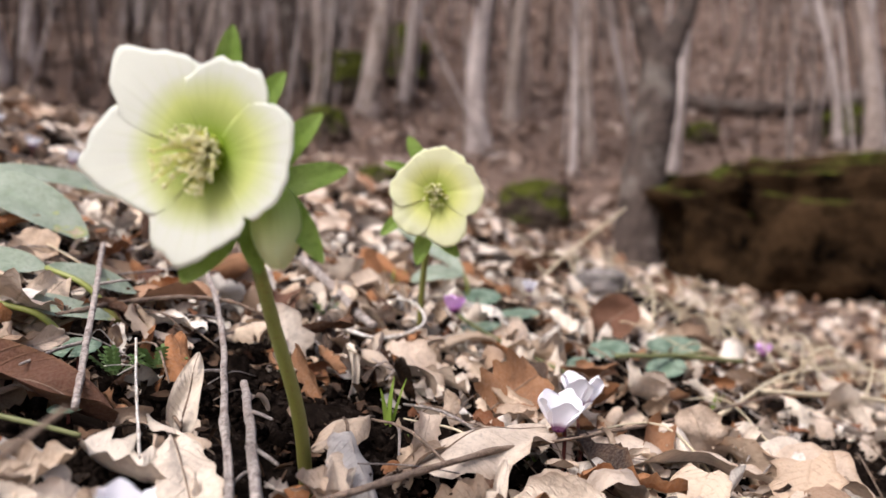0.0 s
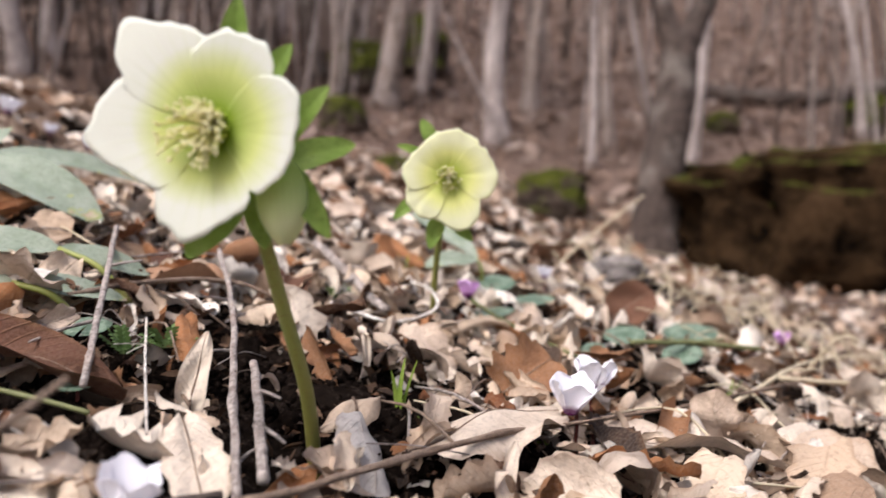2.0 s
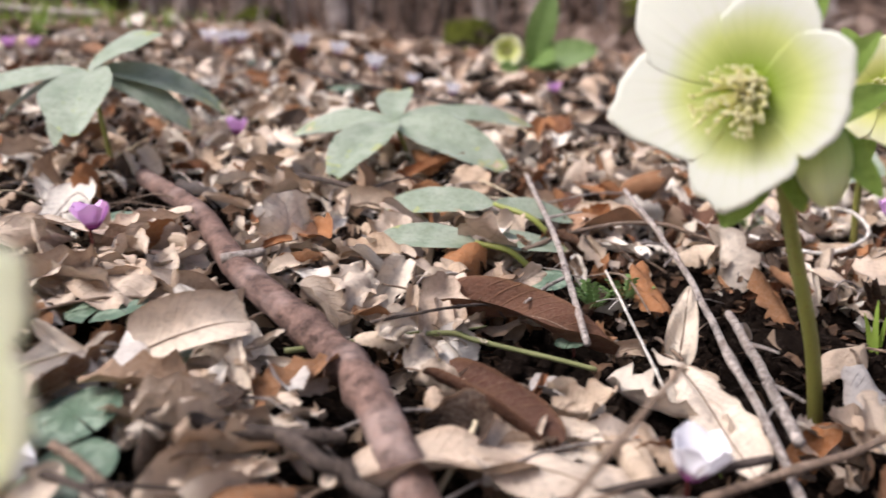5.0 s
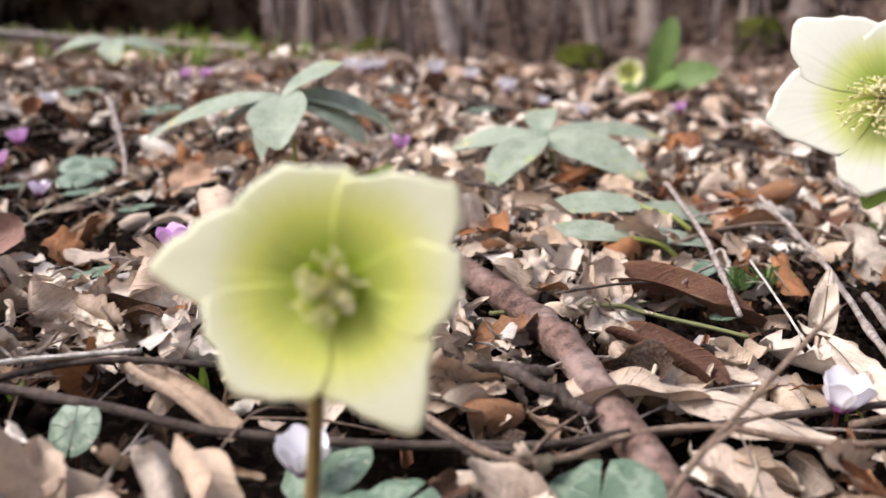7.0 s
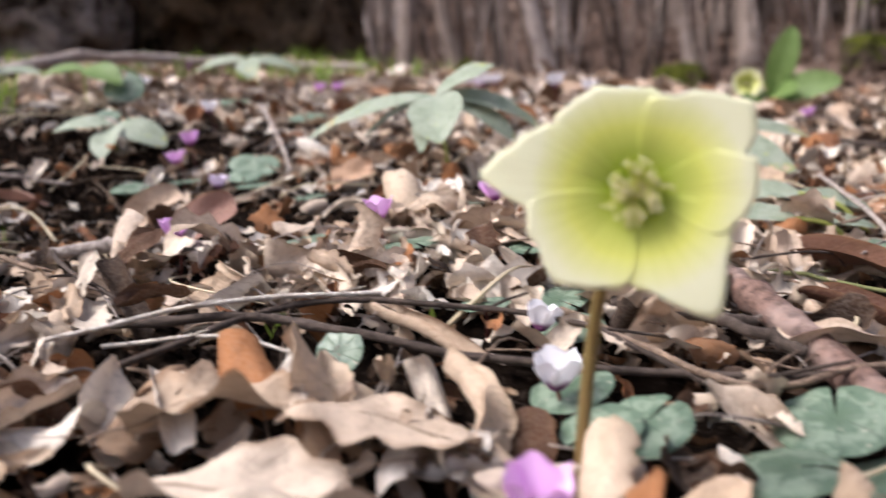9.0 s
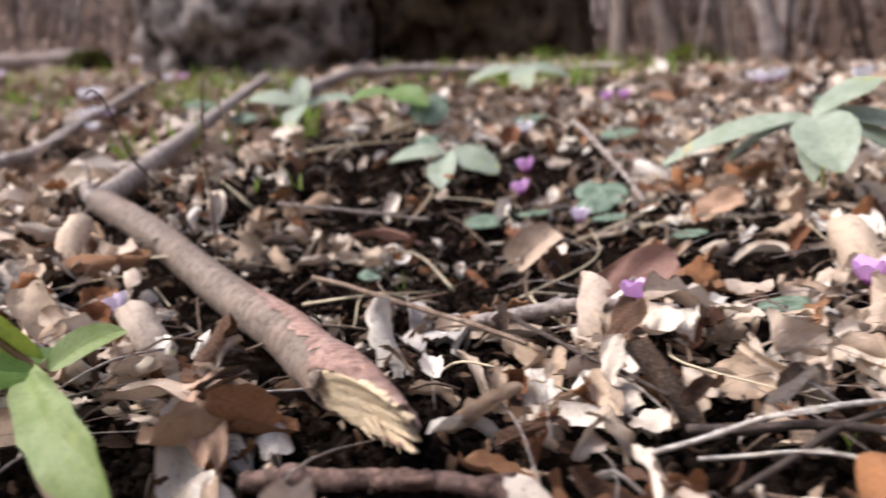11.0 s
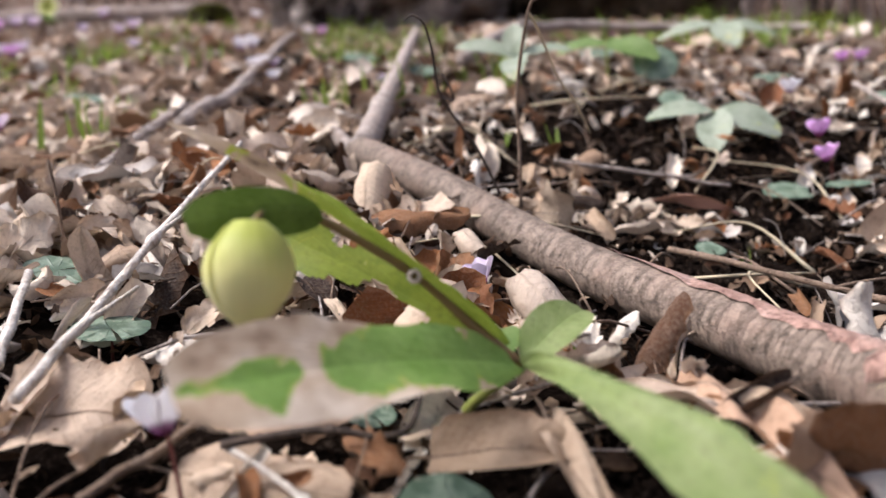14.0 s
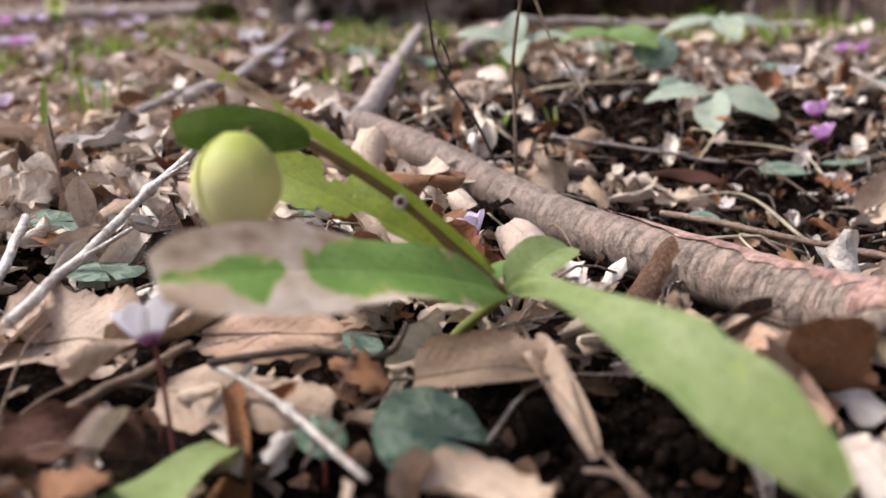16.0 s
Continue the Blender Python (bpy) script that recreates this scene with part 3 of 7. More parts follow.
# ---- ground ----
def build_ground():
    radii = np.concatenate([np.linspace(0, 1.8, 91)[1:], np.geomspace(1.84, 45, 90), [80, 200, 600]])
    sectors = 260
    a = np.arange(sectors) * 2 * np.pi / sectors
    x = O[0] + radii[:, None] * np.cos(a)
    y = O[1] + radii[:, None] * np.sin(a)
    z = ground_z(x, y)
    bump = 0.004 * np.sin(x * 71 + y * 23) * np.sin(y * 83) + 0.006 * np.sin(x * 31) * np.sin(y * 37 + 1) + rng.normal(0, 0.0012, x.shape)
    bare = np.zeros_like(x)
    for bx, by, s in BARE:
        bare = np.maximum(bare, np.exp(-(((x - bx) ** 2 + (y - by) ** 2) / (s * s)) ** 2))
    z = z + np.where(radii[:, None] < 4, bump, 0.03 * np.sin(x * 3) * np.sin(y * 4)) - 0.005 - 0.010 * (1 - bare)
    verts = np.vstack([np.stack([x, y, z], -1).reshape(-1, 3), [[O[0], O[1], gz(*O)]]])
    faces = [tuple(f) for f in grid_faces(sectors, len(radii), True)] + [(len(verts) - 1, k, (k + 1) % sectors) for k in range(sectors)]
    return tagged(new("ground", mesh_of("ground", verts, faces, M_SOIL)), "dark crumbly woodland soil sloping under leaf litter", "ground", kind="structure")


# flowers and round leaves of the cyclamen
# kind, x, y, extra height, turn, size
FLOWERS_PATH = [("w", -0.108, 0.262, 0, 30, 1.19), ("w", 0.08, 0.478, 1, 20, 1.4), ("w", 0.062, 0.43, 1, -30, 1.4), ("p", 0.006, 0.685, 1, 10, 1.04), ("p", -0.436, 0.228, 1, 40, 1.04),
                ("w", -0.262, 0.112, 0, 40, 1.09), ("p", -0.235, 0.036, 0, 30, 1.19), ("p", -0.406, 0.315, 1, 80, 1.04), ("w", -0.292, 0.153, 0, 60, 0.95)]
FLOWERS_FRONT = [("p", -0.509, 0.592, 1, 60, 1.04), ("p", -0.809, 0.375, 1, 0, 1.04), ("p", -0.839, 0.416, 1, 60, 1.14), ("w", -0.92, 0.515, 1, 10, 1.14), ("w", -1.163, 0.594, 1, 0, 1.14),
                 ("p", -0.535, 0.152, 1, 10, 1.04), ("w", -0.694, -0.243, 2, 70, 1.0), ("l", -0.771, -0.055, 0, 20, 0.95), ("l", -0.722, 0.346, 1, 20, 0.95)]
FLOWERS_BACK = [("w", 0.092, 0.859, 1, 0, 0.95), ("p", 0.189, 0.82, 1, 40, 1.04), ("p", 0.346, 0.874, 1, 0, 0.95), ("w", -0.931, 1.146, 1, 0, 1.5), ("w", -0.901, 1.145, 1, 70, 1.5),
                ("w", -0.914, 1.209, 1, 20, 1.5), ("w", -0.745, 1.131, 1, 50, 1.8), ("w", -0.694, 1.149, 1, 0, 1.5), ("w", -0.589, 1.048, 1, 30, 1.6), ("w", -0.448, 0.974, 1, 30, 1.14),
                ("p", -0.998, 0.847, 1, 0, 1.04), ("p", -0.336, 1.082, 1, 0, 1.04), ("p", -1.01, 0.816, 1, 0, 1.04), ("l", -0.949, 1.214, 1, 10, 1.14), ("w", -0.526, 1.035, 1, 30, 1.04)]
FLOWERS_SLOPE = [("w", -1.701, 1.124, 1, 0, 1.5), ("p", -1.62, 1.05, 1, 40, 1.5), ("w", -1.7, 0.27, 1, 0, 1.3), ("w", -1.74, 0.3, 1, 60, 1.3), ("w", -1.555, 0.232, 1, 0, 1.14),
                 ("l", -2.9, 0.42, 1, 0, 1.8), ("l", -2.446, 0.307, 1, 50, 1.6), ("l", -2.324, 0.004, 1, 0, 1.7), ("p", -2.35, 0.03, 1, 50, 1.6), ("l", -2.51, 0.085, 1, 0, 1.8),
                 ("p", -2.56, 0.05, 1, 70, 1.7), ("l", -3.4, 0.253, 1, 20, 2.4)]
FLOWERS_SLOPE_TOP = [("l", -3.45, 0.3, 1, 20, 2.4), ("p", -3.3, 0.17, 1, 60, 2.2), ("l", -1.465, -0.151, 1, 30, 1.3), ("l", -3.85, 0.66, 1, 0, 2.5), ("l", -2.84, 0.436, 1, 20, 2.2),
                     ("w", -3.33, 1.05, 1, 40, 2.2), ("w", -1.976, 0.371, 1, 10, 1.9), ("w", -1.99, 0.4, 1, 80, 1.8), ("l", -3.2, 0.4, 1, 0, 1.8), ("l", -1.419, 0.329, 1, 0, 1.04),
                     ("l", -1.75, 0.32, 1, 40, 1.14), ("p", -2.3, 0.75, 1, 0, 1.5), ("w", -2.33, 0.72, 1, 0, 1.5)]
FLOWERS = FLOWERS_PATH + FLOWERS_FRONT + FLOWERS_BACK + FLOWERS_SLOPE + FLOWERS_SLOPE_TOP
# x, y, width, lift, turn, lean towards the path
LEAVES_START = [(0.034, 0.793, 0.045, 0.014, 10, 20), (0.073, 0.773, 0.04, 0.01, 60, 10), (0.032, 0.691, 0.035, 0.01, 0, 10), (0.144, 0.7, 0.036, 0.012, 30, 20),
                (0.218, 0.769, 0.05, 0.014, 0, 15), (0.191, 0.691, 0.034, 0.01, 80, 25), (0.107, 0.642, 0.02, 0.01, 0, 25)]
LEAVES_PATH = [(-0.172, 0.152, 0.044, 0.014, 200, 22), (-0.227, 0.108, 0.036, 0.012, 160, 25), (-0.24, 0.098, 0.03, 0.01, 330, 20), (-0.262, 0.122, 0.034, 0.009, 220, 20),
               (-0.15, 0.126, 0.042, 0.008, 30, 15), (-0.182, 0.118, 0.04, 0.008, 110, 12), (-0.352, 0.089, 0.022, 0.008, 0, 60), (-0.404, 0.217, 0.035, 0.01, 40, 10)]
LEAVES_PATH_SIDE = [(-0.325, 0.164, 0.026, 0.01, 30, 10), (-0.346, 0.258, 0.035, 0.01, 0, 12), (-0.301, 0.192, 0.034, 0.01, 60, 20), (-0.284, 0.17, 0.032, 0.01, 10, 20),
                    (-0.44, 0.36, 0.035, 0.01, 0, 10), (-0.47, 0.2, 0.03, 0.01, 0, 10), (-0.3, 0.235, 0.026, 0.01, 0, 20), (-0.19, 0.42, 0.024, 0.01, 0, 20),
                    (-0.165, 0.355, 0.016, 0.008, 0, 10)]
LEAVES_MIDDLE = [(-0.741, 0.397, 0.035, 0.014, 0, 30), (-0.755, 0.41, 0.03, 0.02, 100, 40), (-0.786, 0.357, 0.035, 0.01, 0, 10), 
                 (-1.01, 0.43, 0.03, 0.012, 140, 40), (-0.735, 0.418, 0.034, 0.018, 60, 45), (-0.82, 0.321, 0.036, 0.006, 120, 25),
                 (-0.809, 0.309, 0.034, 0.01, 0, 10), (-0.714, 0.383, 0.034, 0.01, 70, 10), (-0.62, 0.36, 0.03, 0.01, 50, 10)]
LEAVES_END = [(-0.773, 0.142, 0.02, 0.01, 0, 25), (-0.64, -0.184, 0.036, 0.011, 65, 48), (-0.664, -0.208, 0.016, 0.009, 40, 40), (-0.856, -0.104, 0.03, 0.01, 40, 12),
              (-0.845, -0.22, 0.036, 0.008, 0, 12), (-0.931, -0.222, 0.035, 0.01, 90, 25), (-0.713, -0.165, 0.02, 0.006, 10, 20)]
LEAVES_SLOPE = [(-1.095, 0.515, 0.055, 0.03, 180, 62), (-0.6, 0.98, 0.05, 0.01, 0, 15), (-0.8, 1.08, 0.05, 0.01, 0, 15), (-1.35, 0.7, 0.06, 0.015, 0, 25),
                (-1.5, 0.45, 0.06, 0.015, 0, 25), (-1.81, 0.54, 0.07, 0.02, 0, 25), (-1.0, 0.62, 0.05, 0.012, 0, 20), (-0.86, 0.62, 0.05, 0.012, 0, 20), (-1.7, 0.0, 0.06, 0.015, 0, 20),
                (-1.3, -0.05, 0.05, 0.01, 0, 20)]
LEAVES = LEAVES_START + LEAVES_PATH + LEAVES_PATH_SIDE + LEAVES_MIDDLE + LEAVES_END + LEAVES_SLOPE

# bare patches of soil: x, y, reach
BARE = [(-0.53, -0.075, 0.03), (-0.60, 0.06, 0.06), (-0.88, 0.46, 0.08), (-0.045, 0.42, 0.045), (-0.085, 0.45, 0.05), (-0.015, 0.43, 0.04), (-0.19, 0.33, 0.032), (-0.14, 0.33, 0.03), (0.16, 0.66, 0.05), (0.3, 0.55, 0.08), (-0.6, 0.25, 0.1), (-0.68, 0.2, 0.1),
        (-0.52, 0.3, 0.07), (-0.75, 0.12, 0.08), (-1.0, 0.28, 0.1), (-0.55, -0.02, 0.04), (-0.42, 0.06, 0.04), (-1.08, 0.41, 0.09), (-0.62, -0.12, 0.04), (-1.15, 0.345, 0.07), (-0.785, 0.275, 0.07), (-0.70, 0.32, 0.08), (-0.64, 0.26, 0.08), (-1.02, 0.17, 0.06), (-0.90, 0.24, 0.05), (-0.87, 0.36, 0.05), (-0.58, 0.36, 0.07), (-0.45, 0.42, 0.06)]


build_ground()


def litter_templates(count, nu, nv, seed):
    """Dry leaves one unit long: lobed oak, narrow, broad and torn, curled and crumpled."""
    rg = np.random.default_rng(seed)
    out = []
    for k in range(count):
        kind = rg.integers(0, 5)
        kw = dict(nu=nu, nv=nv, seed=int(seed * 100 + k), fold=rg.uniform(-0.3, 0.7), bend=rg.uniform(-1.5, 1.8), twist=rg.uniform(-1.0, 1.0), curl=rg.uniform(0.4, 2.3) * rg.choice([-1, 1, 1]),
                  wave=rg.uniform(0.03, 0.13), teeth=rg.uniform(0.02, 0.14), crumple=rg.uniform(0.012, 0.045))
        if kind == 0:
            t = leaf_sheet(1, rg.uniform(0.5, 0.7), lobes=0.45, shape=(0.6, 0.35), **kw)
        elif kind == 1:
            t = leaf_sheet(1, rg.uniform(0.36, 0.55), shape=(0.5, 0.75), lobes=rg.uniform(0, 0.2), **kw)
        elif kind == 2:
            t = leaf_sheet(1, rg.uniform(0.5, 0.75), shape=(0.4, 0.55), lobes=rg.uniform(0.1, 0.35), **kw)
        elif kind == 3:
            t = leaf_sheet(1, rg.uniform(0.65, 0.95), shape=(0.25, 0.3), lobes=0.15, **kw)
        else:
            kw.update(curl=rg.uniform(1.6, 2.5), wave=0.05)
            t = leaf_sheet(1, rg.uniform(0.28, 0.42), shape=(0.35, 0.5), lobes=0.15, **kw)
        v = t[0] - t[0].mean(0)
        out.append((v, t[1], t[2]))
    return out


def random_turns(rg, normals, tilt):
    """Turn matrices that lay +z near each normal, with any heading."""
    n = normals + rg.normal(0, tilt, normals.shape)
    n /= np.linalg.norm(n, axis=1, keepdims=True)
    h = rg.normal(size=n.shape)
    x = np.cross(h, n)
    x /= np.linalg.norm(x, axis=1, keepdims=True)
    y = np.cross(n, x)
    return np.stack([x, y, n], -1)


def scatter(templates, x, y, size, lift, tilt, seed):
    """Joins copies of the templates, laid on the ground at x, y."""
    rg = np.random.default_rng(seed)
    turns = random_turns(rg, ground_normal(x, y), tilt)
    place = np.stack([x, y, ground_z(x, y) + lift], -1)
    which = rg.integers(0, len(templates), len(x))
    V, F, U, base = [], [], [], 0
    for k, (v, f, uv) in enumerate(templates):
        pick = np.nonzero(which == k)[0]
        if not len(pick):
            continue
        w = np.einsum("nij,vj->nvi", turns[pick], v) * size[pick, None, None] + place[pick, None]
        V.append(w.reshape(-1, 3))
        F.append((f[None] + (np.arange(len(pick)) * len(v))[:, None, None] + base).reshape(-1, f.shape[1]))
        U.append(np.tile(uv, (len(pick), 1)))
        base += len(pick) * len(v)
    return np.vstack(V), np.vstack(F), np.vstack(U)


# lines along which nothing lies on top: x, y, x, y, half width
CLEAR_LOGS = [(-1.02, 0.03, -0.84, 0.028, 0.030), (-0.84, 0.028, -0.68, 0.004, 0.030), (-0.68, 0.004, -0.48, -0.066, 0.028), (-1.05, 0.06, -1.319, 0.255, 0.014),
              (-1.319, 0.255, -1.7, 0.575, 0.014), (-0.505, 0.47, -0.318, 0.318, 0.008), (-0.318, 0.318, -0.221, 0.256, 0.01), (-0.221, 0.256, -0.1, 0.1, 0.011),
              (-0.44, 0.04, -0.322, 0.104, 0.005), (-0.322, 0.104, -0.198, 0.177, 0.005), (-0.198, 0.177, -0.08, 0.285, 0.005), (-0.41, 0.02, -0.383, 0.1, 0.004),
              (-0.383, 0.1, -0.217, 0.152, 0.004), (-0.06, 0.29, 0.187, 0.585, 0.005)]
CLEAR_STICKS = [(-0.335, -0.02, -0.262, 0.02, 0.022), (0.187, 0.585, 0.37, 0.79, 0.005), (-0.143, 0.514, -0.07, 0.27, 0.005), (-0.22, 0.52, -0.154, 0.339, 0.005), (-0.25, 0.27, -0.15, 0.335, 0.004),
                (-0.765, -0.268, -0.88, -0.157, 0.008), (-0.826, -0.266, -0.879, -0.246, 0.006), (-0.73, -0.265, -0.76, -0.192, 0.012), (-0.738, -0.209, -0.712, -0.178, 0.012),
                (-0.24, 0.159, -0.158, 0.201, 0.004), (-0.663, -0.134, -0.64, -0.3, 0.012), (-0.663, -0.134, -0.53, -0.16, 0.02), (-0.062, 0.373, -0.062, 0.36, 0.012),
                (-0.24, 0.08, -0.24, 0.09, 0.008), (-0.02, 0.66, -0.02, 0.65, 0.01)]
CLEAR = CLEAR_LOGS + CLEAR_STICKS


def bare_keep(x, y, rg, strength=0.9, size=0.0):
    p = np.zeros_like(x)
    for bx, by, s in BARE:
        p = np.maximum(p, np.exp(-(((x - bx) ** 2 + (y - by) ** 2) / (s * s)) ** 2))
    keep = rg.random(len(x)) > p * strength
    for ax, ay, bx, by, w in CLEAR:
        dx, dy = bx - ax, by - ay
        t = np.clip(((x - ax) * dx + (y - ay) * dy) / (dx * dx + dy * dy), 0, 1)
        keep &= np.hypot(x - ax - t * dx, y - ay - t * dy) > w + 0.28 * size
    for cx, cy, w, *_ in [*LEAVES, *[(fx, fy, 0.012) for _, fx, fy, *_ in FLOWERS]]:
        keep &= np.hypot(x - cx, y - cy) > w * 0.35 + 0.2 * size
    return keep


def close_by(x, y, rg):
    """The stretch of small leaves along the path, with a loose edge."""
    return np.maximum(np.abs(x + 0.325) / 0.875, np.abs(y - 0.29) / 0.71) < 1 + rg.uniform(-0.16, 0.14, len(x))


def build_litter():
    rg = np.random.default_rng(11)
    fine, plainer = litter_templates(60, 7, 15, 3), litter_templates(40, 5, 9, 13)
    # close by: a sunken layer and the leaves that lie on top
    n = 17500
    x, y = rg.uniform(-1.35, 0.7, n), rg.uniform(-0.52, 1.12, n)
    ok = close_by(x, y, rg)
    x, y = x[ok], y[ok]
    size = np.clip(rg.lognormal(math.log(0.025), 0.45, len(x)), 0.009, 0.066)
    size = size * np.where((x < -0.55) & (y > 0.04), 0.72, 1.0)
    ok = bare_keep(x, y, rg, size=size)
    x, y, size = x[ok], y[ok], size[ok]
    upper = (rg.random(len(x)) < 0.62) & (size > 0.02) & (np.hypot(x + 0.4, y - 0.15) < 0.75)
    lift = np.where(upper, rg.uniform(-0.002, 0.012, len(x)), rg.uniform(-0.014, 0.002, len(x))) + 0.14 * size
    for shapes, pick, name, label, seed in ((plainer, ~upper, "leaf_litter", "thick layer of curled tan and brown dry leaves", 5), (fine, upper, "leaf_litter", "loose top layer of curled pale and brown oak leaves", 15)):
        v, f, uv = scatter(shapes, x[pick], y[pick], size[pick], lift[pick], 0.45, seed)
        tagged(new(name, mesh_of(name, v, f, M_DEAD, uv)), label, "leaf litter", kind="stuff")
    # paler drifts: from x, to x, from y, to y, how many
    xs, ys = [], []
    for x0, x1, y0, y1, n in ((-1.95, -0.8, -0.34, 0.02, 900), (-0.46, -0.14, 0.14, 0.40, 260), (-0.12, 0.3, 0.3, 0.55, 160)):
        xs.append(rg.uniform(x0, x1, n))
        ys.append(rg.uniform(y0, y1, n))
    x, y = np.concatenate(xs), np.concatenate(ys)
    size = np.clip(rg.lognormal(math.log(0.024), 0.4, len(x)), 0.01, 0.05)
    ok = bare_keep(x, y, rg, size=size)
    x, y, size = x[ok], y[ok], size[ok]
    v, f, uv = scatter(fine, x, y, size, rg.uniform(0.002, 0.012, len(x)) + 0.14 * size, 0.4, 25)
    tagged(new("leaf_litter", mesh_of("leaf_litter", v, f, M_PALE, uv)), "drifts of pale bleached leaves on the litter", "leaf litter", kind="stuff")
    # crumbs and broken bits
    bits = litter_templates(14, 3, 4, 9)
    n = 16500
    x, y = rg.uniform(-1.2, 0.5, n), rg.uniform(-0.4, 0.95, n)
    v, f, uv = scatter(bits, x, y, rg.uniform(0.004, 0.015, n), rg.uniform(-0.01, 0.006, n), 0.5, 6)
    tagged(new("leaf_fragments", mesh_of("leaf_fragments", v, f, M_BITS, uv)), "small broken fragments of dry leaves on soil", "leaf fragments", kind="stuff")
    # farther out
    mid = litter_templates(20, 4, 5, 4)
    n = 32000
    r, a = np.sqrt(rg.uniform(0.25, 3.6 ** 2, n)), np.concatenate([rg.uniform(-0.5, 3.5, n - 6000), rg.uniform(3.5, 5.8, 6000)])
    x, y = O[0] + r * np.cos(a), O[1] + r * np.sin(a)
    ok = ~close_by(x, y, rg)
    x, y = x[ok], y[ok]
    v, f, uv = scatter(mid, x, y, np.clip(rg.lognormal(math.log(0.034), 0.4, len(x)), 0.012, 0.08), rg.uniform(0.0, 0.014, len(x)), 0.3, 7)
    tagged(new("distant_leaf_litter", mesh_of("distant_leaf_litter", v, f, M_MID, uv)), "brown fallen leaves covering the woodland slope", "leaf litter", kind="stuff")
    far = litter_templates(8, 2, 3, 5)
    n = 36000
    r, a = rg.uniform(3.4 ** 2, 13 ** 2, n) ** 0.5, rg.uniform(0.2, 3.1, n)
    x, y = O[0] + r * np.cos(a), O[1] + r * np.sin(a)
    v, f, uv = scatter(far, x, y, rg.uniform(0.05, 0.12, n), rg.uniform(0.0, 0.03, n), 0.35, 8)
    tagged(new("hillside_leaf_litter", mesh_of("hillside_leaf_litter", v, f, M_HILL, uv)), "brown leaf litter on the hillside under trees", "leaf litter", kind="stuff")


build_litter()


def soil_crumbs():
    rg = np.random.default_rng(13)
    base = np.array([(1, 0, 0), (0, 1, 0), (-1, 0, 0), (0, -1, 0), (0, 0, 1), (0, 0, -1)], float)
    faces = np.array([(0, 1, 4), (1, 2, 4), (2, 3, 4), (3, 0, 4), (1, 0, 5), (2, 1, 5), (3, 2, 5), (0, 3, 5)])
    shapes = [(base * rg.uniform(0.5, 1.2, (6, 1)) + rg.normal(0, 0.12, (6, 3)), faces, np.zeros((6, 2))) for _ in range(12)]
    xs, ys = [], []
    for bx, by, s in BARE:
        n = int(11000 * s)
        xs.append(rg.normal(bx, s * 0.55, n))
        ys.append(rg.normal(by, s * 0.55, n))
    x, y = np.concatenate(xs), np.concatenate(ys)
    v, f, uv = scatter(shapes, x, y, rg.lognormal(math.log(0.0026), 0.55, len(x)), rg.uniform(-0.006, -0.001, len(x)), 0.8, 14)
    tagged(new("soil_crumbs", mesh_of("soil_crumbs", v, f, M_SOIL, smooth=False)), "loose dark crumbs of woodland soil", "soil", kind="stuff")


soil_crumbs()


# ---- hellebores ----
def flower_frame(centre, facing, roll=0.0):
    z = Vector(facing).normalized()
    x = Vector((0, 0, 1)).cross(z).normalized()
    y = z.cross(x)
    m = Matrix((x, y, z)).transposed().to_4x4()
    m.translation = centre
    return m @ Matrix.Rotation(radians(roll), 4, "Z")


def petal(length, width, depth, point, seed, flare=0.12, offset=0.0, nu=13, nv=17):
    """One tepal, rooted at the origin, spreading along +x and cupped towards +z."""
    rg = np.random.default_rng(seed)
    u, v = np.meshgrid(np.linspace(-1, 1, nu), np.linspace(0, 1, nv))
    prof = (v + 0.2) ** 0.72 * (1.02 - v) ** (0.3 + 0.3 * point)
    prof = prof / prof.max()
    rad = length * (0.06 + 0.94 * v)
    zed = depth * (1 - (1 - v) ** 1.9) - flare * length * np.clip(v - 0.6, 0, 1) ** 2
    y = u * prof * width / 2
    ph = rg.uniform(0, 6.28, 3)
    zed = zed - 0.05 * (y * y) / width * v
    zed = zed + 0.012 * width * (np.sin(v * 7 + ph[0]) * u * np.abs(u) + 0.6 * np.sin(u * 4 + ph[1]) * v) + 0.012 * width * np.sin(v * 19 + ph[2]) * np.abs(u) ** 3
    rad = rad - 0.10 * length * np.abs(u) ** 2.5 * v ** 2 + 0.012 * length * np.sin(u * 9 + ph[1]) * v ** 6 + 0.06 * length * point * (1 - np.abs(u)) * v ** 8
    verts = np.stack([rad, y, zed + offset], -1).reshape(-1, 3)
    return verts, grid_faces(nu, nv), np.stack([u / 2 + 0.5, v], -1).reshape(-1, 2)


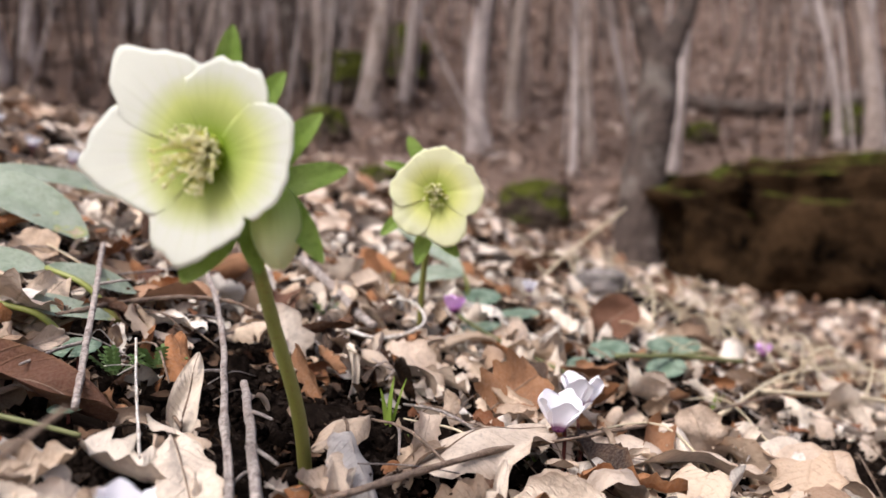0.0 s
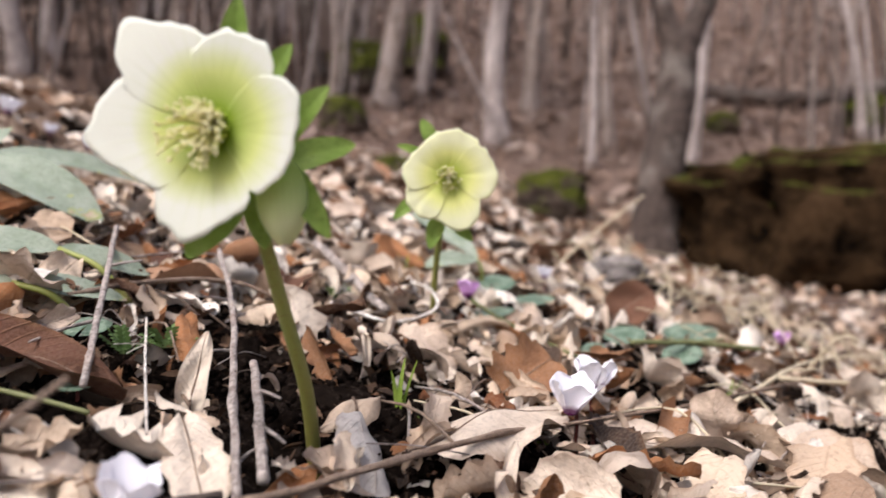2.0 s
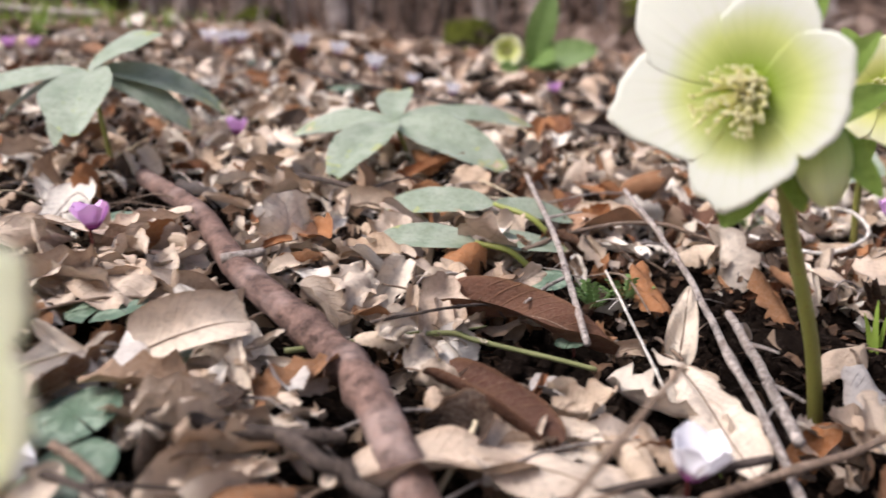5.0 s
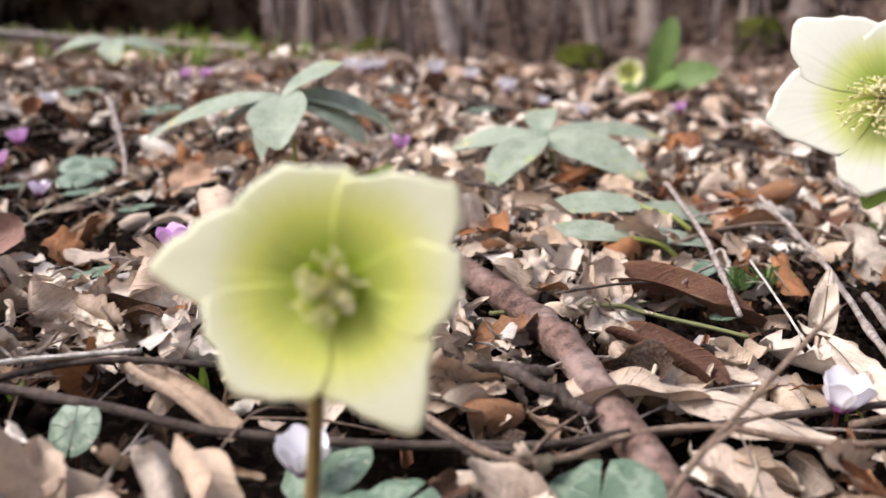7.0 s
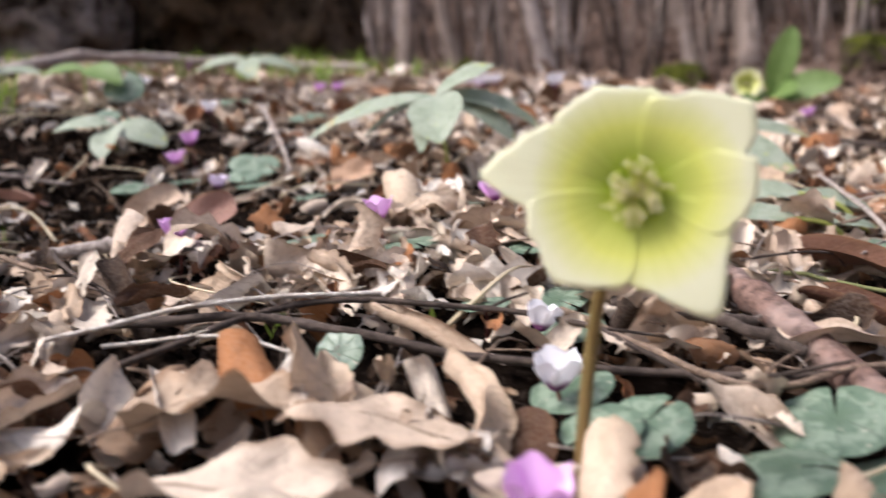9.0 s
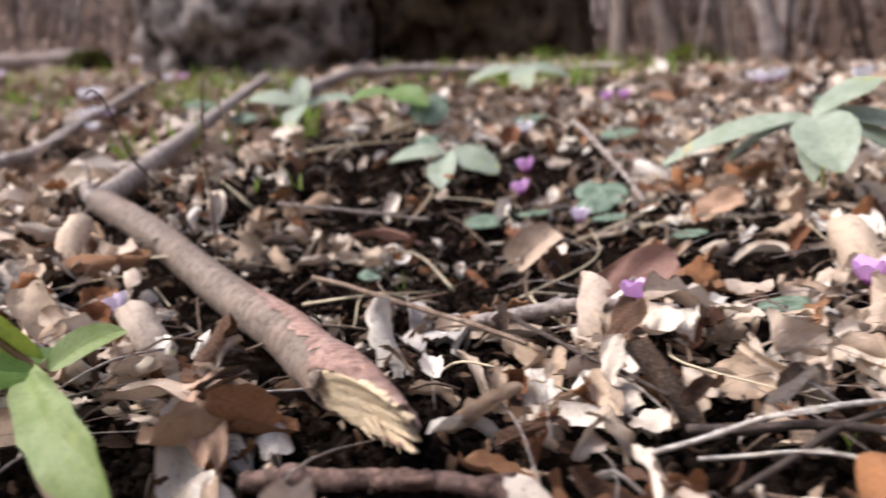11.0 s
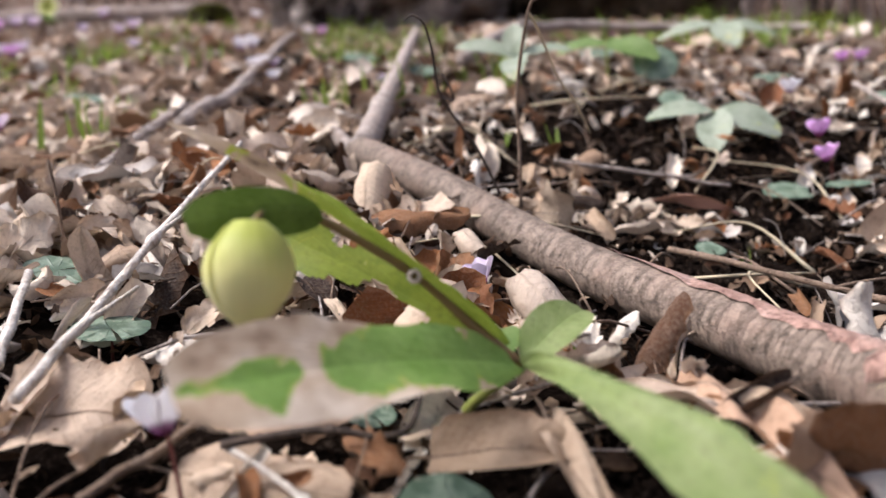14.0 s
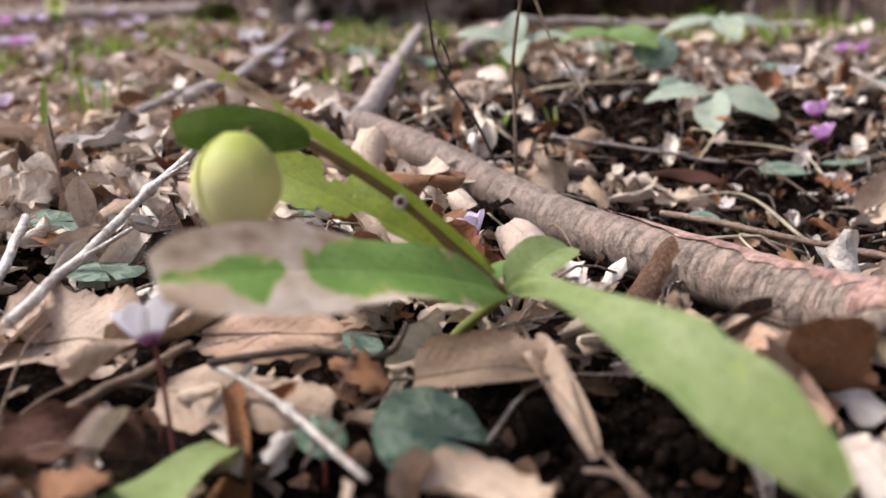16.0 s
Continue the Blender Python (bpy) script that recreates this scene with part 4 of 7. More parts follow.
def petal_fan(outline, depth, seed, lap=0.0, flare=0.05, nu=27, nv=17, bowl=0.0, rest=0.0):
    """One tepal as a fan from the heart: outline gives angle and reach; lap lifts one side over the neighbour's; bowl: the radius of the cup that all tepals share; rest: how high this one lies."""
    rg = np.random.default_rng(seed)
    (a0, r0), (a1, r1) = outline[1], outline[-2]
    outline = [(a0 - 11, r0 * 0.55), (a0 - 6, r0 * 0.9), *outline[1:-1], (a1 + 6, r1 * 0.9), (a1 + 11, r1 * 0.55)]
    edge = spline([(a, r, 0.0) for a, r in outline], 8)
    deg = np.linspace(outline[0][0], outline[-1][0], nu)
    reach = np.interp(deg, edge[:, 0], edge[:, 1])
    longest = bowl or reach.max()
    u, s = np.meshgrid(np.linspace(-1, 1, nu), np.linspace(0.05, 1, nv))
    rad = s * reach[None, :]
    k = rad / longest
    soft = 0.25 if bowl else 1.0
    ph = rg.uniform(0, 6.28, 4)
    nick = np.convolve(rg.normal(0, 1, nu), (0.25, 0.5, 0.25), "same")[None, :]
    rad = rad * (1 + 0.014 * np.sin(u * 9 + ph[0]) * s ** 5 + 0.010 * np.sin(u * 21 + ph[1]) * s ** 8 + 0.016 * nick * s ** 7)
    zed = rest * k + depth * (1 - np.clip(1 - k, 0, 1) ** 2.2) - flare * longest * np.clip(k - 0.55, 0, 1) ** 2
    zed = zed + lap * u * k + soft * 0.006 * longest * (u * u) * k
    zed = zed + soft * longest * (0.010 * np.sin(u * 5 + ph[2]) * k ** 3 + 0.012 * np.sin(u * 13 + ph[3]) * k ** 6)
    zed = zed - soft * 0.012 * longest * np.exp(-(u / 0.10) ** 2) * np.sin(np.pi * np.clip(k, 0, 1)) + 0.003 * longest * np.sin(u * 34) * np.sin(np.pi * np.clip(k, 0, 1))
    a = np.radians(deg)[None, :] + 0 * s
    verts = np.stack([rad * np.cos(a), rad * np.sin(a), zed], -1).reshape(-1, 3)
    return verts, grid_faces(nu, nv), np.stack([u / 2 + 0.5, np.clip(0.9 * k + 0.1 * s, 0, 1)], -1).reshape(-1, 2)


def join(pieces):
    V, F, U, b = [], [], [], 0
    for v, f, uv in pieces:
        V.append(v)
        F += [tuple(int(i) + b for i in q) for q in f]
        U.append(uv)
        b += len(v)
    return np.vstack(V), F, np.vstack(U)


def hellebore_flower(plant, centre, facing, petals, mat, depth, stamens=60, reach=0.016, spread=0.9, seed=1, droop=0.25, thread=None, aside=0.0, bowl=0.0, knob=1.0, anther=1.0):
    """The open flower: tepals one by one, stamens, nectaries and pistil. petals: angle, length, width, point; or an outline for petal_fan."""
    m = flower_frame(centre, facing)
    root = plant
    plant = tube_part("flower_head", root, M_NECTAR, [m @ Vector((0, 0, -0.002)), m @ Vector((0, 0, 0.0005)), m @ Vector((0, 0, 0.002))], 0.0028, 0.0034, sides=10, steps=2)
    for k, shape in enumerate(petals):
        if isinstance(shape, list):
            v, f, uv = petal_fan(shape, depth, seed * 10 + k, lap=0.0003, bowl=bowl, rest=0.0003 * k if bowl else 0.0)
            ob = part("petal", mesh_of("petal", moved(v, m), f, mat, uv), plant)
            ob.modifiers.new("thickness", "SOLIDIFY").thickness = 0.0001
            continue
        ang, length, width, point = shape
        v, f, uv = petal(length, width * 1.06, depth, point, seed * 10 + k, offset=(0.0, 0.0008, 0.0002, 0.001, 0.0005)[k % 5])
        v = moved(v, m @ Matrix.Rotation(radians(ang), 4, "Z"))
        ob = part("petal", mesh_of("petal", v, f, mat, uv), plant)
        thick = ob.modifiers.new("thickness", "SOLIDIFY")
        thick.thickness = 0.0001
    rg = np.random.default_rng(seed)
    for k in range(stamens):
        a, s = rg.uniform(0, 6.283), rg.uniform(0.15, 1) ** 0.7
        out = Vector((math.cos(a), math.sin(a), 0))
        r = reach * spread * s
        base = out * 0.0022 + Vector((0, 0, 0.002))
        mid = out * r * 0.5 + Vector((0, 0, reach * 0.65))
        end = out * r + Vector((-reach * aside * s, -reach * droop * s, reach * (1.15 - 0.35 * s) + rg.uniform(-0.001, 0.001)))
        w = Vector((rg.normal(), rg.normal(), rg.normal())).normalized() * 0.0010
        fil = tube([m @ base, m @ mid, m @ end], 0.00030, 0.00024, sides=4, steps=3)
        ant = tube([m @ (end - w), m @ end, m @ (end + w)], 0.00052 * anther, 0.00046 * anther, sides=5, steps=1)
        v, f, uv = join([fil, ant])
        me = mesh_of("stamen", v, f, thread or M_STAMEN, uv)
        me.materials.append(M_ANTHER)
        me.polygons.foreach_set("material_index", np.arange(len(f)) >= len(fil[1]))
        part("stamen", me, plant)
    for k in range(14):
        a = k * 6.283 / 14 + rg.uniform(-0.1, 0.1)
        out = Vector((math.cos(a), math.sin(a), 0))
        tube_part("nectary", plant, M_NECTAR, [m @ (out * 0.003 + Vector((0, 0, 0.001))), m @ (out * 0.0062 + Vector((0, 0, 0.004))), m @ (out * 0.0068 + Vector((0, 0, 0.0075)))], 0.0008 * knob, 0.0013 * knob, sides=6, steps=3)
    pis = []
    for k in range(5):
        a = k * 6.283 / 5
        out = Vector((math.cos(a), math.sin(a), 0))
        pis.append(tube([m @ (out * 0.001), m @ (out * 0.0014 + Vector((0, 0, reach * 0.7))), m @ (out * 0.0018 + Vector((0, 0, reach * 1.15)))], 0.0011 * knob, 0.0004, sides=6, steps=3))
    part("pistil", mesh_of("pistil", *[join(pis)[i] for i in (0, 1)], M_PISTIL, join(pis)[2]), plant)


def bud_part(plant, top, bottom, radius, mat, seed=3, turn=0.0):
    """A closed bud: five wrapped tepals hanging from top to bottom."""
    m = aim(top, bottom, (0.3, -1, 0.1))
    L = (Vector(bottom) - Vector(top)).length
    for k in range(5):
        nu, nv = 9, 13
        u, v = np.meshgrid(np.linspace(-1, 1, nu), np.linspace(0, 1, nv))
        prof = np.sin(np.pi * np.clip(v * 0.9 + 0.06, 0, 1)) ** 0.62 * (1 - 0.06 * v)
        half = 1.15 * (1 - 0.25 * v ** 3)
        a = u * half + k * 2 * np.pi * 2 / 5 + turn + 0.3 * (v - 0.5)
        r = radius * prof * (1.0 + ((0.02 + 0.09 * v) if k == 0 else 0.012) * u + 0.008 * (k % 3) + 0.03 * np.cos(3 * a + 1) * v)
        p = np.stack([r * np.cos(a), v * L * (1 - 0.03 * np.abs(u)), r * np.sin(a)], -1).reshape(-1, 3)
        part("bud_petal", mesh_of("bud_petal", moved(p, m), grid_faces(nu, nv), mat, np.stack([u / 2 + 0.5, v], -1).reshape(-1, 2)), plant)


# white hellebore
p1 = thing("hellebore", "white hellebore in bloom with green throat and a hanging bud", "flower")
F1 = Vector((-0.0812, 0.2832, 0.1177))
TOP_LEFT = [(86, 0.018), (96, 0.0325), (110, 0.0384), (122, 0.0450), (130, 0.0500), (138, 0.0472), (145, 0.0440), (151, 0.0370), (160, 0.020)]
LEFT = [(139, 0.020), (150, 0.0365), (163, 0.0411), (175, 0.0455), (183, 0.0476), (192, 0.0430), (202, 0.0376), (213, 0.0330), (225, 0.0295), (236, 0.018)]
FOOT = [(-142, 0.020), (-130, 0.0310), (-122, 0.0361), (-112, 0.0390), (-105, 0.0404), (-95, 0.0370), (-85, 0.0345), (-75, 0.0327), (-62, 0.0300), (-46, 0.018)]
RIGHT = [(-64, 0.016), (-50, 0.0297), (-35, 0.0310), (-21, 0.0318), (-8, 0.0325), (2, 0.0320), (15, 0.0330), (27, 0.0325), (38, 0.0270), (50, 0.016)]
TOP = [(18, 0.020), (33, 0.0280), (45, 0.0322), (51, 0.0332), (63, 0.0342), (75, 0.0333), (88, 0.0310), (100, 0.0280), (114, 0.018)]
hellebore_flower(p1, F1, (-0.18, -0.97, 0.0), [TOP_LEFT, LEFT, FOOT, RIGHT, TOP], M_WHITE, 0.0055, 125, 0.0125, 1.05, 1, aside=0.35, bowl=0.046, anther=0.85, knob=0.8)
tube_part("stem", p1, M_STEM, [(-0.062, 0.373, -0.035), (-0.0625, 0.352, 0.012), (-0.068, 0.325, 0.055), (-0.0725, 0.303, 0.09), (-0.078, 0.296, 0.107), F1], 0.0033, 0.0022, sides=12)
for b, t, w in [((-0.078, 0.290, 0.128), (-0.073, 0.282, 0.163), 0.0115), ((-0.070, 0.292, 0.128), (-0.056, 0.288, 0.148), 0.010), ((-0.066, 0.292, 0.108), (-0.042, 0.282, 0.132), 0.012),
                ((-0.066, 0.297, 0.105), (-0.036, 0.306, 0.115), 0.012), ((-0.060, 0.294, 0.106), (-0.0425, 0.287, 0.080), 0.010), ((-0.078, 0.298, 0.095), (-0.092, 0.286, 0.073), 0.016), ((-0.072, 0.298, 0.098), (-0.066, 0.292, 0.076), 0.010)]:
    leaf_part("bract", p1, M_YOUNG, b, t, w, up=(0.1, -1, 0.3), bend=0.5, fold=0.3, shape=(0.45, 0.7), wave=0.03, seed=4)
bud_part(p1, (-0.060, 0.291, 0.108), (-0.0585, 0.289, 0.0775), 0.0095, M_GREENBUD)
tube_part("bud_stalk", p1, M_STEM, [(-0.074, 0.302, 0.094), (-0.068, 0.298, 0.108), (-0.060, 0.291, 0.107)], 0.0018, 0.0014)

# pale yellow hellebore farther back
p2 = thing("hellebore", "pale lemon yellow hellebore in bloom on a slender stem", "flower")
F2 = Vector((-0.006, 0.597, 0.126))
TOP2 = [(34, 0.022), (47, 0.0326), (57, 0.0338), (66, 0.0345), (75, 0.0345), (84, 0.0341), (98, 0.0330), (114, 0.0317), (128, 0.022)]
RIGHT2 = [(-48, 0.02), (-34, 0.0293), (-24, 0.0338), (-12, 0.0355), (-2, 0.0358), (10, 0.0352), (19, 0.0347), (34, 0.0330), (47, 0.0315), (60, 0.02)]
FOOT2 = [(-124, 0.02), (-110, 0.0322), (-94, 0.0346), (-84, 0.0390), (-73, 0.0418), (-62, 0.0395), (-51, 0.0362), (-38, 0.0295), (-24, 0.02)]
LOW2 = [(-182, 0.02), (-166, 0.0309), (-154, 0.0340), (-142, 0.0359), (-132, 0.0365), (-122, 0.0359), (-110, 0.0322), (-96, 0.02)]
LEFT2 = [(100, 0.02), (114, 0.0317), (131, 0.0294), (145, 0.0300), (153, 0.0308), (164, 0.0325), (172, 0.0332), (184, 0.0325), (196, 0.0300), (210, 0.02)]
hellebore_flower(p2, F2, (0.02, -0.99, -0.06), [TOP2, LEFT2, LOW2, FOOT2, RIGHT2], M_LEMON, 0.007, 44, 0.010, 1.0, 2, thread=M_STAMENG)
tube_part("stem", p2, M_STEM, [(-0.020, 0.662, 0.005), (-0.0165, 0.645, 0.055), (-0.011, 0.618, 0.094), (-0.008, 0.606, 0.112), F2], 0.0026, 0.002, sides=10)
for b, t, w in [((-0.016, 0.603, 0.148), (-0.026, 0.605, 0.169), 0.011), ((-0.022, 0.606, 0.142), (-0.044, 0.606, 0.150), 0.007), ((-0.012, 0.61, 0.098), (-0.0195, 0.600, 0.073), 0.013),
                ((-0.03, 0.606, 0.110), (-0.046, 0.600, 0.095), 0.010), ((-0.004, 0.606, 0.094), (0.012, 0.600, 0.079), 0.010)]:
    leaf_part("bract", p2, M_YOUNG, b, t, w, up=(0, -1, 0.3), bend=0.4, fold=0.3, shape=(0.45, 0.7), seed=6)

# lime hellebore
p3 = thing("hellebore", "lime yellow hellebore in bloom with pointed petals", "flower")
F3 = Vector((-0.2058, 0.0624, 0.0747))
A3 = [(126, 0.018), (141, 0.0333), (153, 0.0380), (163, 0.0425), (169, 0.0450), (175, 0.0410), (184, 0.0318), (198, 0.018)]
B3 = [(56, 0.016), (70, 0.0270), (80, 0.0292), (90, 0.0297), (105, 0.0310), (119, 0.0318), (132, 0.0320), (146, 0.0260), (160, 0.015)]
C3 = [(2, 0.015), (12, 0.0310), (20, 0.0345), (28, 0.0380), (35, 0.0400), (42, 0.0365), (50, 0.0338), (62, 0.0300), (73, 0.0280), (88, 0.018)]
D3 = [(-46, 0.015), (-30, 0.0275), (-18, 0.0305), (-5, 0.0325), (5, 0.0340), (10, 0.0335), (16, 0.0275), (28, 0.016)]
E3 = [(-112, 0.015), (-99, 0.0262), (-90, 0.0290), (-80, 0.0330), (-70, 0.0385), (-63, 0.0418), (-56, 0.0385), (-48, 0.0340), (-36, 0.0295), (-24, 0.0270), (-12, 0.015)]
G3 = [(-194, 0.016), (-176, 0.0318), (-166, 0.0325), (-156, 0.0328), (-146, 0.0345), (-138, 0.0350), (-126, 0.0325), (-115, 0.0302), (-104, 0.0275), (-90, 0.015)]
hellebore_flower(p3, F3, (0.42, -0.88, 0.05), [B3, C3, A3, E3, G3, D3], M_LIME, 0.0065, 58, 0.0085, 1.25, 3, droop=0.1, thread=M_STAMENG, bowl=0.040, knob=0.55, anther=0.6)
tube_part("stem", p3, M_BROWNSTEM, [(-0.241, 0.078, -0.035), (-0.2385, 0.081, -0.005), (-0.2325, 0.081, 0.026), (-0.222, 0.073, 0.053), (-0.214, 0.067, 0.072), F3], 0.0024, 0.0019, sides=10)
for b, t in [((-0.214, 0.068, 0.076), (-0.236, 0.076, 0.092)), ((-0.214, 0.068, 0.078), (-0.200, 0.085, 0.104))]:
    leaf_part("bract", p3, M_YOUNG, b, t, 0.012, up=(0.4, -0.8, 0.3), bend=0.4, fold=0.3, shape=(0.45, 0.7), seed=7)

# small far hellebore
p4 = thing("hellebore", "small yellow-green hellebore with broad leaves, half open", "flower")
F4 = Vector((-0.49, 1.385, 0.288))
hellebore_flower(p4, F4, (0.35, -0.92, -0.08), [(180, 0.026, 0.034, 0.4), (105, 0.026, 0.036, 0.2), (35, 0.028, 0.034, 0.4), (-45, 0.03, 0.034, 0.4), (-115, 0.028, 0.034, 0.4)], M_LEMON, 0.012, 26, 0.010, 0.8, 4)
tube_part("stem", p4, M_STEM, [(-0.45, 1.41, 0.22), (-0.455, 1.41, 0.26), (-0.475, 1.405, 0.30), F4], 0.0026, 0.002)
for t, w in [((-0.405, 1.40, 0.375), 0.05), ((-0.335, 1.40, 0.268), 0.055), ((-0.50, 1.36, 0.252), 0.03), ((-0.40, 1.35, 0.255), 0.05)]:
    leaf_part("leaf", p4, M_HELLB, (-0.452, 1.41, 0.262), t, w, up=(0.3, -0.9, 0.35), bend=0.4, fold=0.2, shape=(0.6, 0.6), seed=8)

p6 = thing("hellebore", "distant yellow-green hellebore in bloom among grass", "flower")
G6 = on(-3.9, 0.456, 0)
hellebore_flower(p6, G6 + Vector((0, 0, 0.09)), (0.75, -0.6, 0.1), [(k * 72, 0.045, 0.05, 0.3) for k in range(5)], M_LEMON, 0.012, 20, 0.012, 0.9, 6, thread=M_STAMENG)
tube_part("stem", p6, M_STEM, [G6 - Vector((0, 0, 0.01)), G6 + Vector((-0.01, 0.01, 0.05)), G6 + Vector((0, 0, 0.09))], 0.003, 0.002)
for t in ((0.06, -0.03, 0.05), (-0.04, -0.06, 0.05), (-0.05, 0.05, 0.06)):
    leaf_part("leaf", p6, M_HELLB, G6 + Vector((0, 0, 0.03)), G6 + Vector(t), 0.03, bend=0.5, fold=0.2, seed=9)


# ---- palmate leaves of hellebores not in bloom ----
def rosette(label, centre, root, leaflets, mat=M_HELL, seed=1):
    plant = thing("hellebore_leaf", label, "plant")
    tube_part("leaf_stalk", plant, M_STEM, [root, (Vector(root) + Vector(centre)) / 2 + Vector((0.004, -0.004, 0.006)), centre], 0.0022, 0.0016)
    for k, (tip, w, b) in enumerate(leaflets):
        leaf_part("leaflet", plant, mat, centre, tip, w, up=(0.15, -0.5, 0.8), bend=b, fold=0.2, shape=(0.75, 0.75), wave=0.02, teeth=0.03, seed=seed * 20 + k, nv=16)
    return plant


rosette("grey-green palmate hellebore leaf spread over dry leaves", (-0.364, 0.612, 0.141), on(-0.36, 0.63, -0.01),
        [((-0.455, 0.600, 0.138), 0.034, 0.5), ((-0.375, 0.520, 0.098), 0.044, 0.5), ((-0.268, 0.610, 0.092), 0.046, 0.5), ((-0.268, 0.700, 0.128), 0.034, 0.5), ((-0.395, 0.70, 0.175), 0.032, 0.5)], seed=1)
rosette("tall grey-green hellebore leaf with long drooping leaflets", (-0.568, 0.494, 0.200), on(-0.57, 0.51, -0.01),
        [((-0.690, 0.440, 0.172), 0.034, 0.5), ((-0.515, 0.523, 0.224), 0.036, 0.4), ((-0.520, 0.425, 0.145), 0.052, 0.6), ((-0.643, 0.472, 0.168), 0.018, 0.6), ((-0.490, 0.560, 0.160), 0.034, 0.8), ((-0.500, 0.525, 0.148), 0.028, 0.8), ((-0.545, 0.43, 0.14), 0.024, 0.7)], seed=2)
rosette("broken grey-green hellebore leaf lying on the litter", on(-0.245, 0.50, 0.022), on(-0.20, 0.50, 0.0),
        [(on(-0.31, 0.47, 0.014), 0.03, 0.3), (on(-0.20, 0.53, 0.012), 0.022, 0.3)], seed=3)
rosette("bright green and grey hellebore leaf close to the soil", on(-0.235, 0.43, 0.018), on(-0.20, 0.44, 0.0),
        [(on(-0.285, 0.405, 0.016), 0.024, 0.3), (on(-0.19, 0.47, 0.012), 0.02, 0.3), (on(-0.255, 0.455, 0.016), 0.016, 0.3)], M_HELL, seed=4)
rosette("young upright hellebore leaves beside the rock", (-1.20, 0.38, gz(-1.2, 0.38) + 0.05), on(-1.2, 0.38, -0.01),
        [((-1.215, 0.39, gz(-1.2, 0.38) + 0.095), 0.032, 0.3), ((-1.14, 0.32, gz(-1.2, 0.38) + 0.01), 0.034, 0.7), ((-1.16, 0.44, gz(-1.16, 0.44) + 0.05), 0.04, 0.6), ((-1.26, 0.33, gz(-1.26, 0.33) + 0.07), 0.04, 0.6)], M_HELL, seed=5)
rosette("low green hellebore leaf in the grass", (-1.16, 0.50, gz(-1.16, 0.5) + 0.05), on(-1.16, 0.5, -0.01),
        [((-1.08, 0.50, gz(-1.1, 0.5) + 0.03), 0.04, 0.7), ((-1.15, 0.58, gz(-1.15, 0.58) + 0.04), 0.04, 0.6), ((-1.22, 0.47, gz(-1.22, 0.47) + 0.04), 0.04, 0.6)], M_HELLB, seed=6)
rosette("grey-green hellebore leaf among flowers on the slope", (-1.25, 0.89, gz(-1.25, 0.89) + 0.06), on(-1.25, 0.89, -0.01),
        [((-1.33, 0.83, gz(-1.33, 0.83) + 0.03), 0.045, 0.6), ((-1.18, 0.83, gz(-1.18, 0.83) + 0.03), 0.045, 0.6), ((-1.18, 0.95, gz(-1.18, 0.95) + 0.04), 0.04, 0.6), ((-1.31, 0.95, gz(-1.31, 0.95) + 0.05), 0.04, 0.6)], seed=7)
rosette("grey-green hellebore leaflets behind the yellow flower", (0.02, 0.80, gz(0.02, 0.8) + 0.03), on(0.02, 0.8, -0.01),
        [((-0.05, 0.86, gz(-0.05, 0.86) + 0.05), 0.03, 0.5), ((-0.03, 0.76, gz(-0.03, 0.76) + 0.02), 0.025, 0.5)], seed=8)

rosette("pale grey-green plant with three broad oval leaflets", (-0.925, 0.38, gz(-0.925, 0.38) + 0.028), on(-0.925, 0.38, -0.01),
        [((-0.972, 0.335, gz(-0.96, 0.34) + 0.020), 0.036, 0.6), ((-0.900, 0.345, gz(-0.90, 0.345) + 0.006), 0.034, 0.6), ((-0.872, 0.405, gz(-0.88, 0.40) + 0.012), 0.042, 0.6)], M_HELL, seed=9)

# nibbled hellebore with a closed bud
p5 = thing("hellebore", "low hellebore with closed green bud and nibbled leaves", "flower")
PC = Vector((-0.663, -0.134, 0.082))
tube_part("root_stem", p5, M_STEM, [on(-0.69, -0.125, -0.012), (-0.688, -0.14, 0.062), PC], 0.0024, 0.002)
leaf_part("leaf", p5, M_HURT, PC, (-0.647, -0.260, 0.098), 0.033, up=(0.75, -0.3, 0.8), label="green leaf with large dry brown patches", bend=0.45, fold=0.12, shape=(0.6, 0.3), wave=0.05, teeth=0.06, nu=11, nv=24, seed=31)
leaf_part("leaf", p5, M_PALEG, PC, (-0.533, -0.157, 0.048), 0.0215, up=(0.15, -0.55, 0.8), label="pale green drooping leaf", bend=1.2, fold=0.25, shape=(1.5, 0.55), wave=0.09, teeth=0.07, crumple=0.006, nu=11, nv=26, seed=32)
tube_part("flower_stalk", p5, M_BROWNSTEM, [PC, (-0.674, -0.147, 0.098), (-0.6835, -0.161, 0.115), (-0.693, -0.190, 0.1355), (-0.690, -0.210, 0.1415), (-0.6845, -0.2195, 0.137)], 0.0021, 0.0012, sides=10, label="arched olive flower stalk")
leaf_part("leaf", p5, M_EDGE, (-0.668, -0.140, 0.092), (-0.733, -0.226, 0.172), 0.018, up=(0.32, 0.5, 0.8), label="upright nibbled green leaf seen edge on", bend=0.25, fold=0.5, shape=(0.6, 0.6), wave=0.05, teeth=0.12, nu=9, nv=22, seed=33)
leaf_part("leaf", p5, M_HURT2, (-0.672, -0.132, 0.086), (-0.752, -0.182, 0.134), 0.024, up=(0.35, -0.7, 0.6), label="torn translucent green leaf", bend=0.3, fold=0.2, shape=(0.5, 0.35), wave=0.05, teeth=0.04, nu=25, nv=44, seed=34, holes=[(0.1, 0.45, 0.35, 0.17), (0.0, 0.62, 0.2, 0.08), (0.95, 0.7, 0.2, 0.06)])
